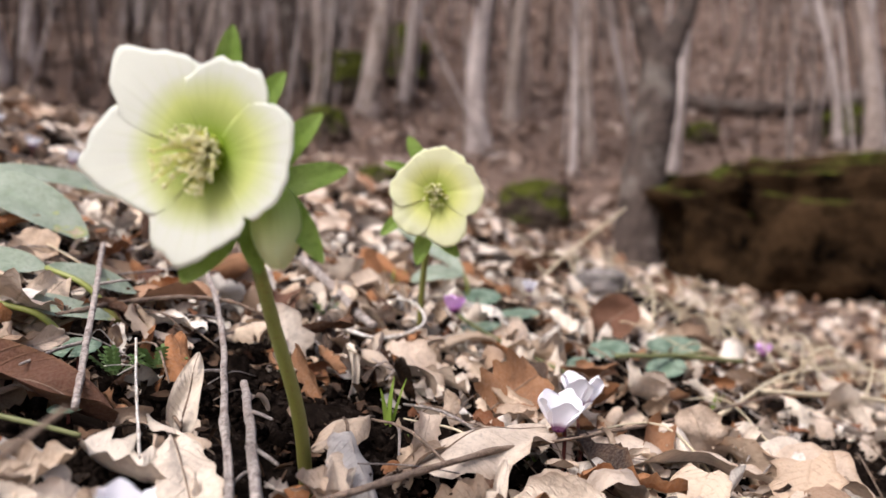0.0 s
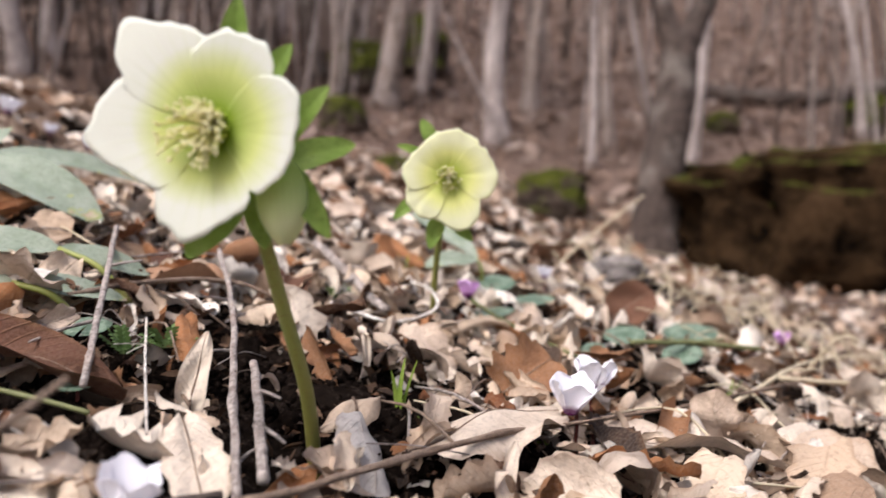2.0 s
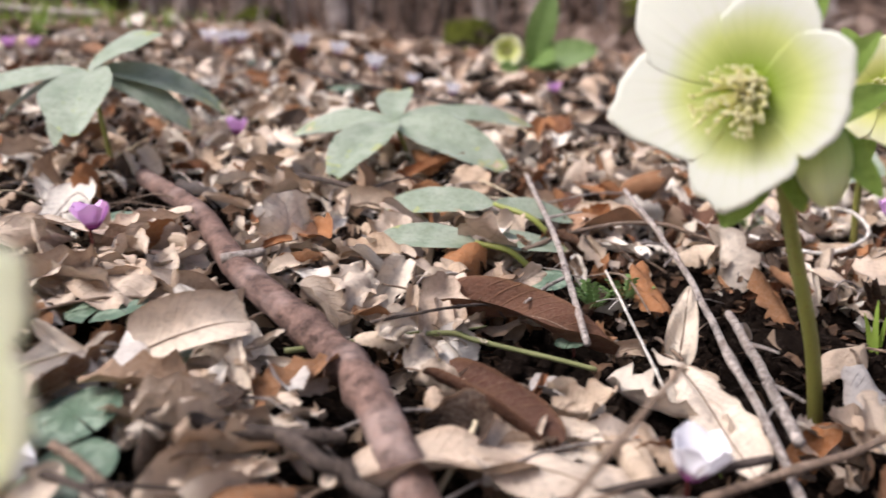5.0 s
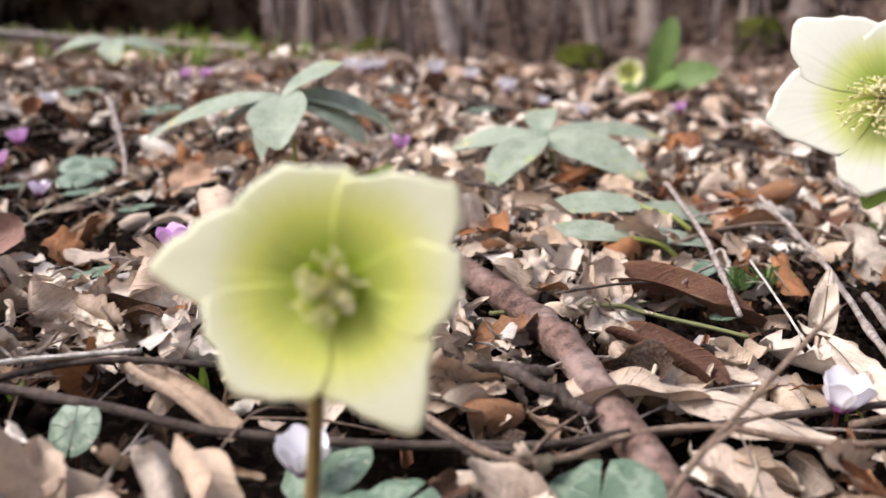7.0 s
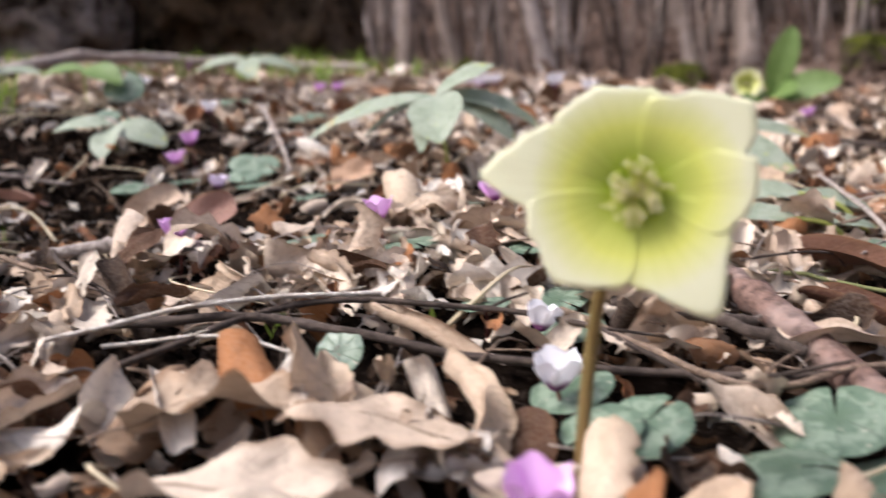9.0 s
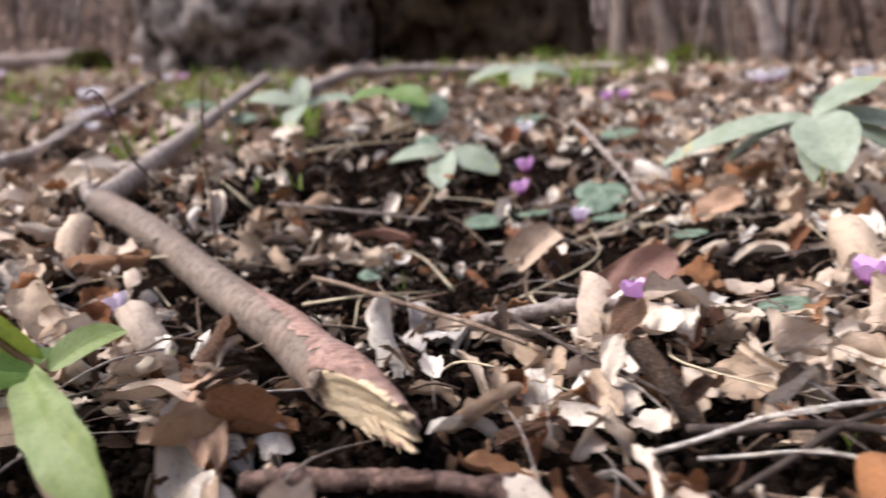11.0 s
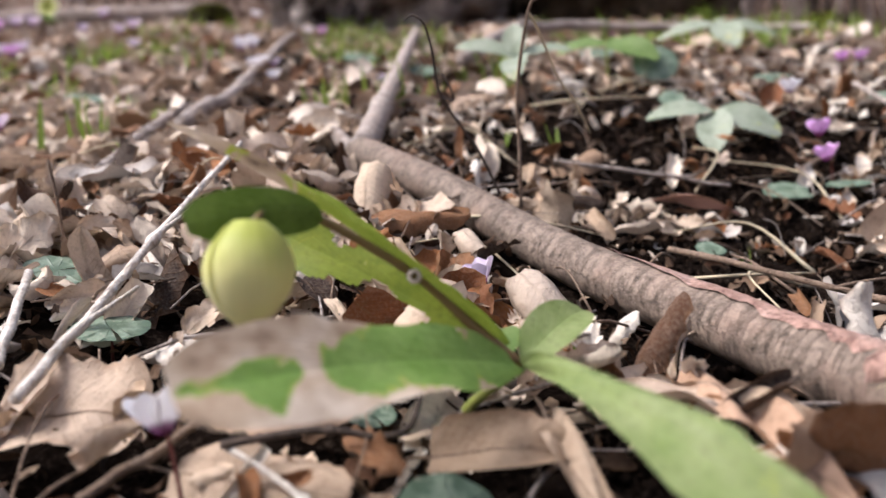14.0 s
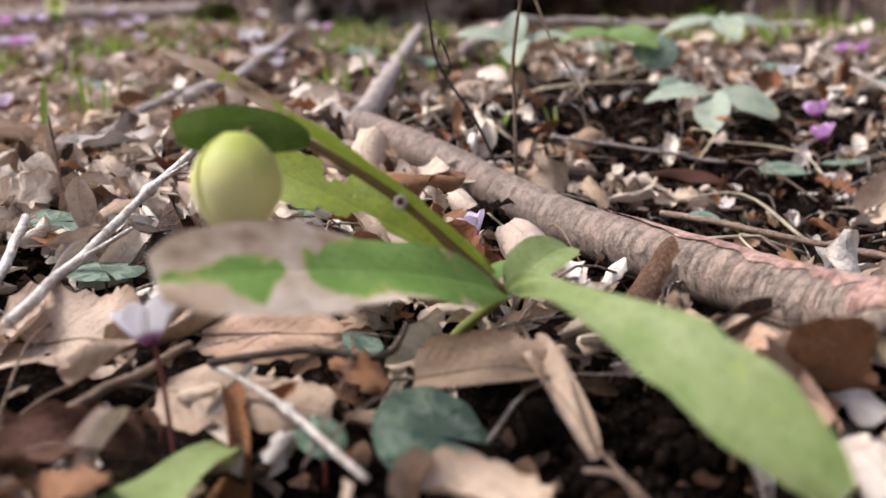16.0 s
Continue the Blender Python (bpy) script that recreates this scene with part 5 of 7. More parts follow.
leaf_part("leaf", p5, M_PALEG, (-0.664, -0.131, 0.083), (-0.672, -0.092, 0.096), 0.020, up=(0.5, -0.3, 0.8), bend=0.7, fold=0.3, shape=(0.5, 0.5), seed=35)
leaf_part("leaf", p5, M_HELLB, (-0.666, -0.136, 0.086), (-0.700, -0.112, 0.088), 0.012, bend=0.5, fold=0.4, seed=36)
leaf_part("bract", p5, M_BRACT, (-0.692, -0.192, 0.1395), (-0.6885, -0.239, 0.138), 0.019, up=(0.8, -0.3, 0.45), label="dark green bract over the bud", bend=0.7, fold=-0.2, shape=(0.4, 0.35), seed=37)
bud_part(p5, (-0.6845, -0.2205, 0.1375), (-0.682, -0.2245, 0.1065), 0.0137, M_BUD, 5, 0.4)
tube_part("leaf_scar", p5, M_PALETWIG, [Vector((-0.6805, -0.1645, 0.1155)) + 0.0019 * (math.cos(a) * Vector((0.55, 0.8, 0)) + math.sin(a) * Vector((0, 0, 1))) for a in np.linspace(0, 6.283, 13)], 0.0008, 0.0008, sides=6, steps=2, label="pale cut ring on the stalk")
leaf_part("low_leaf", p5, M_PALEG, on(-0.69, -0.225, 0.002), on(-0.645, -0.285, 0.012), 0.022, label="green leaf with dry brown edge", bend=0.4, fold=0.15, shape=(0.5, 0.4), wave=0.05, seed=38)


# ---- cyclamen ----
def cyclamen_flower_meshes(mat, seed):
    """Five swept-back petals over a dark mouth; the mouth at the origin, the petals up +z."""
    rg = np.random.default_rng(seed)
    out = []
    for k in range(5):
        nu, nv = 7, 9
        u, v = np.meshgrid(np.linspace(-1, 1, nu), np.linspace(0, 1, nv))
        prof = (v + 0.1) ** 0.75 * (1.015 - v) ** 0.3
        prof /= prof.max()
        tilt, L = rg.uniform(0.2, 0.6), rg.uniform(0.0120, 0.0150)
        r = 0.0026 + L * np.sin(tilt) * v
        z = L * np.cos(tilt) * v - 0.0008 * (1 - v) + 0.0012 * np.sin(v * 3.1)
        y = u * prof * 0.0060
        r = r + 0.0012 * u * v + 0.0008 * np.sin(u * 3 + k) * v
        z = z - 0.1 * y * y / 0.006 - 0.0012 * np.abs(u) ** 3 * v
        tw = 0.35 * v
        p = np.stack([r * np.cos(tw) - y * np.sin(tw), r * np.sin(tw) + y * np.cos(tw), z], -1).reshape(-1, 3)
        p = moved(p, Matrix.Rotation(k * 2 * math.pi / 5 + rg.uniform(-0.1, 0.1), 4, "Z"))
        out.append(mesh_of("petal", p, grid_faces(nu, nv), mat, np.stack([u / 2 + 0.5, v], -1).reshape(-1, 2)))
    return out


def cyclamen_kind(mat, label, seed, height):
    """A model plant: stalk, mouth and petals, standing at the origin."""
    c = thing("cyclamen", label, "flower")
    tube_part("stalk", c, M_REDSTEM, [(0, 0, -0.012), (0.001, 0.001, height * 0.5), (0.0005, 0, height * 0.92), (-0.001, -0.003, height + 0.001), (0, -0.0035, height - 0.0015)], 0.0009, 0.0007, sides=6, steps=4)
    m = pose(0, -0.0035, height - 0.002, 5, random.uniform(-12, 12), 0)
    v, f, uv = tube([(0, 0, -0.0014), (0, 0, -0.0004), (0, 0, 0.002)], 0.0028, 0.0028, sides=10, steps=2)
    part("mouth", mesh_of("mouth", moved(v, m), f, M_CYCT, uv), c, "dark purple mouth")
    for me in cyclamen_flower_meshes(mat, seed):
        ob = part("petal", me, c)
        ob.matrix_basis = m
    return c


M_CYCT = plain("cyclamen_throat", (0.06, 0.003, 0.045), (0.14, 0.012, 0.1), 400, 0.5)
CYC = {}
for key, mat, label in (("w", M_CYCW, "white cyclamen flower with a dark purple mouth"), ("l", M_CYCL, "pale lilac cyclamen flower with a purple mouth"), ("p", M_CYCP, "magenta cyclamen flower with a dark mouth")):
    CYC[key] = [cyclamen_kind(mat, label, 40 + i, hgt) for i, hgt in enumerate((0.016, 0.022, 0.042))]
for kind, x, y, tall, turn, size in FLOWERS:
    lean = pose(0, 0, 0, 0, -20, 0) if tall == 2 else pose(0, 0, 0, random.uniform(-8, 8), random.uniform(-8, 8), 0)
    c = copy_thing(CYC[kind][tall], Matrix.Translation(on(x, y, 0.0)) @ lean @ pose(0, 0, 0, 0, 0, turn) @ Matrix.Diagonal((size * 0.95, size * 0.95, size * 0.95, 1)))
    tagged(c, group="cyclamen flowers")
for kinds in CYC.values():
    for model in kinds:
        for ob in (*model.children_recursive, model):
            bpy.data.objects.remove(ob)


def cyclamen_leaf(seed):
    """A round heart-shaped leaf, 1 across, notch towards -y, face up, stalk down."""
    rg = np.random.default_rng(seed)
    na, nr = 37, 8
    gap = rg.uniform(0.04, 0.12)
    a = np.linspace(-math.pi / 2 + gap, 1.5 * math.pi - gap, na)[None, :]
    s = np.linspace(0.0, 1, nr)[:, None]
    r = 0.5 * (1 + 0.06 * np.sin(a) + 0.012 * np.sin(9 * a + 1))
    x, y = s * r * np.cos(a), s * r * np.sin(a) + 0 * s
    cup = rg.uniform(-0.22, 0.02)
    z = cup * (x * x + y * y) + 0.010 * s * np.sin(9 * a + 0.5) * s + 0.05 * rg.uniform(-1, 1) * x
    z = z + 0.05 * s * (1 - s)
    uv = np.stack(np.broadcast_arrays(np.linspace(0, 1, na)[None, :], s), -1).reshape(-1, 2)
    return mesh_of("blade", np.stack(np.broadcast_arrays(x, y, z), -1).reshape(-1, 3), grid_faces(na, nr), M_CYCLEAF, uv)


CYC_BLADES = [cyclamen_leaf(60 + k) for k in range(6)]
for k, (x, y, w, lift, turn, lean) in enumerate(LEAVES):
    face = Vector((-0.25 - x, -0.25 - y, 0)).normalized()
    up = (Vector((0, 0, 1)) * math.cos(radians(lean)) + face * math.sin(radians(lean))).normalized()
    m = up.to_track_quat("Z", "Y").to_matrix().to_4x4() @ pose(0, 0, 0, 0, 0, turn)
    leaf = thing("cyclamen_leaf", "round grey-green cyclamen leaf with silver marbling", "leaf", group="cyclamen leaves")
    b = part("blade", CYC_BLADES[k % 6], leaf)
    b.matrix_basis = Matrix.Translation(on(x, y, lift)) @ m @ Matrix.Diagonal((w, w, w, 1))
    tube_part("stalk", leaf, M_REDSTEM, [on(x, y, -0.008), on(x + 0.001, y, lift * 0.4), on(x, y, lift - 0.0005)], 0.0008, 0.0007, sides=6, steps=3)


# ---- fallen branches, sticks and twigs ----
def stick(name, label, mat, points, r0, r1, lift=None, **kw):
    """A loose stick as one mesh; points are x, y and height over the ground."""
    p = spline([on(x, y, h + 0.004) for x, y, h in points], 3)
    p[1:-1] += np.random.default_rng(kw.get("seed", 1)).normal(0, 0.2 * r0, (len(p) - 2, 3))
    v, f, uv = tube([Vector(q) for q in p], r0, r1, **kw)
    ob = tagged(new(name, mesh_of(name, v, f, mat, uv)), label, "stick")
    rg = np.random.default_rng(kw.get("seed", 1) + 1000)
    span = np.linalg.norm(p[-1] - p[0])
    if span > 0.09:
        for at in rg.uniform(0.2, 0.85, 2):
            i = int(at * (len(p) - 2)) + 1
            along = (p[i + 1] - p[i - 1]) / np.linalg.norm(p[i + 1] - p[i - 1])
            out = np.cross(along, (0, 0, 1)) * rg.choice([-1, 1]) + along * rg.uniform(0.5, 1.2) + np.array((0, 0, rg.uniform(0.0, 0.5)))
            out /= np.linalg.norm(out)
            L = min(0.03, span * 0.12) * rg.uniform(0.6, 1.2)
            tube_part("side_twig", ob, mat, [Vector(p[i]), Vector(p[i] + out * L * 0.5 + along * L * 0.1), Vector(p[i] + out * L + along * L * 0.35)], r0 * 0.6, r0 * 0.35, sides=6, steps=3)
    return ob


# thick broken branch with the pale split end
branch = thing("broken_branch", "thick grey-brown fallen branch with a split end of pale wood", "branch")
LOG = [(-1.02, 0.03, 0.010), (-0.92, 0.032, 0.009), (-0.84, 0.028, 0.008), (-0.76, 0.018, 0.009), (-0.68, 0.004, 0.012), (-0.62, -0.016, 0.014), (-0.582, -0.028, 0.016)]
LP = [on(x, y, h) for x, y, h in LOG]
v, f, uv = tube(LP, 0.0132, 0.0152, sides=28, steps=14, rough=0.012, seed=21)
rg = np.random.default_rng(5)
axis = np.array((LP[-1] - LP[-2]).normalized())
for back in (1, 2):
    ring = slice(len(v) - 2 - 28 * back, len(v) - 2 - 28 * (back - 1))
    v[ring] += axis * (rg.uniform(-0.002, 0.016, (28, 1)) + 0.006 * np.sin(np.arange(28) * 0.7)[:, None]) / back
v[-1] -= axis * 0.012
part("limb", mesh_of("limb", v, f, M_BRANCH, uv), branch)
tube_part("side_limb", branch, M_GREYTWIG, [on(-1.012, 0.028, 0.014).lerp(on(-1.976, 0.802, 0.04), s) for s in (0, 0.14, 0.3, 0.5, 0.75, 1)], 0.0115, 0.010, sides=12, rough=0.03, knots=4, seed=22, label="pale grey side limb")
tube_part("stub", branch, M_GREYTWIG, [on(-1.02, 0.022, 0.012), on(-1.06, 0.03, 0.02), on(-1.10, 0.045, 0.028)], 0.007, 0.005, sides=10, rough=0.03, seed=23)


def peeled_patch():
    """Where the outer bark has gone from the top of the branch: a thin ragged sheet of pinkish inner bark."""
    rg = np.random.default_rng(6)
    c = spline(LP, 14)
    pick = [i for i in range(len(c)) if c[i][0] > -0.76]
    na = 13
    verts = []
    for n, i in enumerate(pick):
        s = n / (len(pick) - 1)
        along = c[min(i + 1, len(c) - 1)] - c[max(i - 1, 0)]
        along = along / np.linalg.norm(along)
        back = np.cross((0, 0, 1.0), along)
        back /= np.linalg.norm(back)
        up = np.cross(along, back)
        r = 0.0155 + 0.0006 * rg.normal() * 0.3
        half = (0.3 + 0.4 * s) * (1 + 0.35 * math.sin(n * 0.9) * math.sin(n * 0.37)) * min(1.0, 4 * s)
        for t in np.linspace(-half, half, na):
            a = 0.12 + t
            verts.append(c[i] + r * (math.cos(a) * up + math.sin(a) * back))
    uv = np.array([(i / (na - 1), j / (len(pick) - 1)) for j in range(len(pick)) for i in range(na)])
    part("peeled_patch", mesh_of("peeled_patch", verts, grid_faces(na, len(pick)), M_PEEL, uv), branch, "pinkish patch where bark has peeled")


peeled_patch()


def split_end():
    """The torn end: bark that runs on along the back, and a ragged face of pale fibres where the near side is gone."""
    rg = np.random.default_rng(4)
    a, b = np.array(LP[-1]), np.array(on(-0.502, -0.0575, 0.027))
    ax = (b - a) / np.linalg.norm(b - a)
    cut = np.array((-0.31, -0.93, -0.22))
    cut -= ax * np.dot(cut, ax)
    cut /= np.linalg.norm(cut)
    side = np.cross(ax, cut)
    L, R, nv, na, nw = np.linalg.norm(b - a), 0.0148, 26, 15, 21
    bark, wood = [], []
    fibre = np.convolve(rg.normal(0, 0.0002, nw), (0.25, 0.5, 0.25), "same")
    tips = 1 + 0.10 * rg.normal(size=nw)
    for j in range(nv):
        s = j / (nv - 1)
        d = 1.0 - 1.05 * s ** 0.7
        r = R * (1 - 0.4 * s * s)
        t0 = math.acos(max(-0.98, min(0.995, d)))
        for t in np.linspace(t0, 2 * math.pi - t0, na):
            reach = L * s * (1 + 0.05 * math.sin(t * 5)) + 0.0012 * rg.normal()
            bark.append(a + ax * (reach - 0.006) + (r * 1.045 + 0.0003 * rg.normal()) * (math.cos(t) * cut + math.sin(t) * side))
        half = r * math.sin(t0)
        for i in range(nw):
            w = i / (nw - 1) * 2 - 1
            ridge = fibre[i] * min(1, 3 * s) + 0.00012 * math.sin(1.3 * i + 9 * s + 2 * math.sin(4 * s)) + 0.0002 * rg.normal()
            wood.append(a + ax * (L * s * (1 + (tips[i] - 1) * s ** 6) - 0.002) + cut * (r * min(d, 0.93) + ridge - 0.0025 * (1 - w * w) * s) + side * half * w)
    uv = lambda n: np.array([(i / (n - 1), j / (nv - 1)) for j in range(nv) for i in range(n)])
    ob = part("bark_strip", mesh_of("bark_strip", bark, grid_faces(na, nv), M_PEEL, uv(na)), branch, "pinkish brown peeling bark")
    ob.modifiers.new("thickness", "SOLIDIFY").thickness = 0.0016
    ob = part("torn_end", mesh_of("torn_end", wood, grid_faces(nw, nv), M_WOOD, uv(nw)), branch, "splintered pale yellow wood")
    ob.modifiers.new("thickness", "SOLIDIFY").thickness = 0.003


split_end()


def splinters():
    rg = np.random.default_rng(8)
    a, b = LP[-1], on(-0.502, -0.0575, 0.027)
    d = (b - a).normalized()
    side = d.cross(Vector((0, 0, 1))).normalized()
    up = side.cross(d)
    for k in range(12):
        p = a + side * rg.uniform(-0.006, 0.006) + up * rg.uniform(-0.008, 0.0) + d * rg.uniform(0.05, 0.066)
        L = rg.uniform(0.01, 0.02)
        q = p + d * L + up * rg.uniform(-0.008, 0.002)
        tube_part("splinter", branch, M_WOOD, [p, (p + q) / 2 + up * rg.uniform(-0.001, 0.001), q], rg.uniform(0.0004, 0.0011), 0.0002, sides=5, steps=2)


splinters()
# second fallen branch by the white flower
rb = thing("fallen_branch", "reddish brown fallen branch lying across dry leaves", "branch")
RB = [on(-0.505, 0.47, 0.008), on(-0.398, 0.392, 0.012), on(-0.318, 0.318, 0.015), on(-0.258, 0.283, 0.014), on(-0.221, 0.256, 0.013), on(-0.182, 0.208, 0.012), on(-0.144, 0.159, 0.010), on(-0.11, 0.11, 0.008)]
tube_part("limb", rb, M_REDBARK, RB, 0.0068, 0.0085, sides=18, steps=14, rough=0.03, knots=3, seed=24)
tube_part("twig_stub", rb, M_GREYTWIG, [RB[2] + Vector((-0.008, -0.002, 0.006)), RB[2] + Vector((0.012, 0.004, 0.008))], 0.0028, 0.0022, sides=8)

KNOTTY = dict(sides=9, rough=0.03, knots=4)
stick("dark_stick", "thin dark brown stick lying on the leaves", M_DARKTWIG, [(-0.44, 0.04, 0.012), (-0.385, 0.084, 0.012), (-0.322, 0.104, 0.01), (-0.273, 0.123, 0.01), (-0.198, 0.177, 0.008), (-0.08, 0.285, 0.01)], 0.0022, 0.0016, seed=80, **KNOTTY)
stick("dark_stick", "thin dark arched twig", M_DARKTWIG, [(-0.41, 0.02, 0.008), (-0.383, 0.100, 0.014), (-0.314, 0.149, 0.012), (-0.266, 0.158, 0.014), (-0.217, 0.152, 0.008)], 0.0016, 0.0012, seed=81, **KNOTTY)
stick("brown_stick", "knotty reddish brown twig", M_TWIG, [(-0.288, 0.171, 0.012), (-0.24, 0.159, 0.012), (-0.199, 0.154, 0.012), (-0.158, 0.201, 0.016), (-0.104, 0.217, 0.018), (-0.06, 0.26, 0.014)], 0.0017, 0.0013, seed=82, **KNOTTY)
stick("brown_stick", "long thin brown twig across the litter", M_TWIG, [(-0.10, 0.247, 0.012), (-0.055, 0.297, 0.012), (-0.02, 0.336, 0.014), (0.026, 0.39, 0.015), (0.093, 0.457, 0.016), (0.157, 0.526, 0.015), (0.29, 0.677, 0.013), (0.425, 0.825, 0.012)], 0.0017, 0.0010, seed=83, **KNOTTY)
stick("straw_stem", "dry straw-coloured stem leaning over leaves", M_STRAW, [(0.20, 0.585, 0.006), (0.339, 0.789, 0.012), (0.59, 1.15, 0.02)], 0.0019, 0.0017, seed=84, **KNOTTY)
stick("straw_stem", "dry straw-coloured stem in the litter", M_STRAW, [(0.26, 0.66, 0.012), (0.40, 0.74, 0.02), (0.66, 0.95, 0.03)], 0.0022, 0.0018, seed=85, **KNOTTY)
stick("green_twig", "yellowish green thin twig", M_GREENTWIG, [(0.01, 0.69, 0.014), (0.03, 0.655, 0.012), (0.089, 0.59, 0.01)], 0.0017, 0.0013, seed=86, **KNOTTY)
stick("green_twig", "yellowish green short twig beside leaves", M_GREENTWIG, [(0.14, 0.655, 0.014), (0.20, 0.70, 0.014), (0.277, 0.752, 0.014)], 0.0022, 0.0022, seed=87, **KNOTTY)
stick("grey_twig", "knotted grey-pink upright twig lying towards the stem", M_GREYTWIG, [(-0.175, 0.60, 0.02), (-0.143, 0.514, 0.018), (-0.122, 0.45, 0.018), (-0.104, 0.385, 0.016), (-0.079, 0.30, 0.010), (-0.07, 0.27, 0.004)], 0.0017, 0.0018, seed=88, **KNOTTY)
stick("grey_twig", "pale knotted twig on dry leaves", M_GREYTWIG, [(-0.245, 0.585, 0.02), (-0.187, 0.432, 0.022), (-0.154, 0.339, 0.012)], 0.0018, 0.0016, seed=89, **KNOTTY)
stick("pale_twig", "pale broken twig stub", M_GREYTWIG, [(-0.097, 0.395, 0.018), (-0.085, 0.355, 0.014), (-0.070, 0.305, 0.008)], 0.0020, 0.0024, seed=90, **KNOTTY)
stick("pale_twig", "very thin pale dry stalk", M_PALETWIG, [(-0.159, 0.42, 0.018), (-0.14, 0.37, 0.016), (-0.118, 0.315, 0.010)], 0.0007, 0.0006, seed=91, **KNOTTY)
stick("green_twig", "greenish bent twig over bare soil", M_GREENTWIG, [(-0.265, 0.27, 0.006), (-0.221, 0.322, 0.006), (-0.195, 0.33, 0.005), (-0.150, 0.335, 0.003)], 0.0013, 0.0012, seed=92, **KNOTTY)
stick("dark_stick", "thin curved dark twig", M_DARKTWIG, [(-0.24, 0.30, 0.014), (-0.215, 0.318, 0.02), (-0.20, 0.345, 0.016), (-0.195, 0.352, 0.008)], 0.0008, 0.0006, seed=93, **KNOTTY)
stick("brown_stick", "reddish curved twig among leaves", M_TWIG, [(-0.21, 0.44, 0.012), (-0.19, 0.49, 0.014), (-0.15, 0.53, 0.018), (-0.11, 0.54, 0.012)], 0.0017, 0.0011, seed=94, **KNOTTY)
stick("grey_twig", "grey twig half hidden by leaves", M_GREYTWIG, [(-0.125, 0.72, 0.02), (-0.08, 0.64, 0.015), (-0.05, 0.59, 0.012)], 0.004, 0.003, seed=95, **KNOTTY)
stick("brown_stick", "long dark twig along the slope", M_DARKTWIG, [(-0.66, 0.96, 0.02), (-0.45, 0.90, 0.02), (-0.30, 0.87, 0.018), (-0.14, 0.83, 0.014)], 0.003, 0.002, seed=96, **KNOTTY)
stick("brown_stick", "dark thin root across the litter", M_DARKTWIG, [(-0.46, 0.52, 0.012), (-0.36, 0.49, 0.014), (-0.28, 0.485, 0.014), (-0.23, 0.50, 0.01)], 0.0022, 0.0015, seed=97, **KNOTTY)
stick("pale_stick", "bleached white straight stick", M_PALETWIG, [(-0.81, -0.272, 0.018), (-0.845, -0.259, 0.022), (-0.882, -0.245, 0.026)], 0.0023, 0.0021, seed=98, **KNOTTY)
stick("pale_stick", "bleached white long stick propped on leaves", M_PALETWIG, [(-0.778, -0.272, 0.018), (-0.817, -0.237, 0.022), (-0.86, -0.20, 0.027), (-0.92, -0.145, 0.033), (-0.98, -0.09, 0.038)], 0.0024, 0.0019, seed=99, **KNOTTY)
stick("pale_stick", "pale dry stalk in shadow", M_PALETWIG, [(-0.712, -0.222, 0.012), (-0.68, -0.216, 0.012), (-0.632, -0.213, 0.010)], 0.0011, 0.0012, seed=100, **KNOTTY)
stick("dark_stick", "dark thorn twig under the green leaf", M_DARKTWIG, [(-0.711, -0.224, 0.014), (-0.695, -0.197, 0.016), (-0.678, -0.176, 0.014), (-0.69, -0.158, 0.016)], 0.0015, 0.0010, seed=101, **KNOTTY)
stick("brown_stick", "light brown twig beside a rolled leaf", M_TWIG, [(-0.722, -0.266, 0.008), (-0.727, -0.245, 0.01), (-0.732, -0.222, 0.012)], 0.0018, 0.0016, seed=102, **KNOTTY)
stick("grey_stick", "weathered grey stick lying in grass", M_GREYTWIG, [(-1.25, -0.03, 0.015), (-1.50, 0.14, 0.02), (-1.725, 0.281, 0.02), (-2.3, 0.66, 0.03)], 0.009, 0.008, seed=103, **KNOTTY)
stick("grey_stick", "grey stick across the slope", M_GREYTWIG, [(-1.1, -0.15, 0.012), (-1.25, -0.06, 0.016), (-1.45, 0.05, 0.014)], 0.005, 0.006, seed=104, **KNOTTY)
stick("grey_stick", "long weathered fallen stick by the rock", M_GREYTWIG, [(-1.40, 0.46, 0.03), (-1.60, 0.78, 0.05), (-1.62, 0.98, 0.05), (-1.48, 1.20, 0.03), (-1.3, 1.3, 0.02)], 0.012, 0.009, seed=105, **KNOTTY)
stick("dark_stick", "dark bent twig over soil", M_DARKTWIG, [(-0.62, 0.12, 0.012), (-0.54, 0.08, 0.014), (-0.46, 0.06, 0.012)], 0.0016, 0.001, seed=106, **KNOTTY)
stick("grey_twig", "thin grey twig on bare soil", M_GREYTWIG, [(-0.93, 0.16, 0.014), (-0.88, 0.22, 0.016), (-0.84, 0.27, 0.012)], 0.002, 0.0015, seed=107, **KNOTTY)
stick("brown_stick", "twiggy brown stick beside the branch", M_TWIG, [(-0.76, 0.08, 0.014), (-0.66, 0.08, 0.016), (-0.55, 0.07, 0.012)], 0.002, 0.0014, seed=108, **KNOTTY)
stick("grey_twig", "slanting grey twig among flowers", M_GREYTWIG, [(-0.87, 0.55, 0.03), (-0.76, 0.47, 0.02), (-0.70, 0.42, 0.01)], 0.003, 0.002, seed=109, **KNOTTY)
stick("dark_stick", "short dark stick under leaves", M_DARKTWIG, [(-0.235, 0.215, 0.01), (-0.205, 0.205, 0.012), (-0.19, 0.2, 0.012)], 0.003, 0.0026, seed=110, **KNOTTY)
stick("dark_stick", "short dark stick in the litter", M_DARKTWIG, [(-0.275, 0.20, 0.01), (-0.25, 0.205, 0.012), (-0.215, 0.225, 0.01)], 0.0032, 0.0024, seed=111, **KNOTTY)
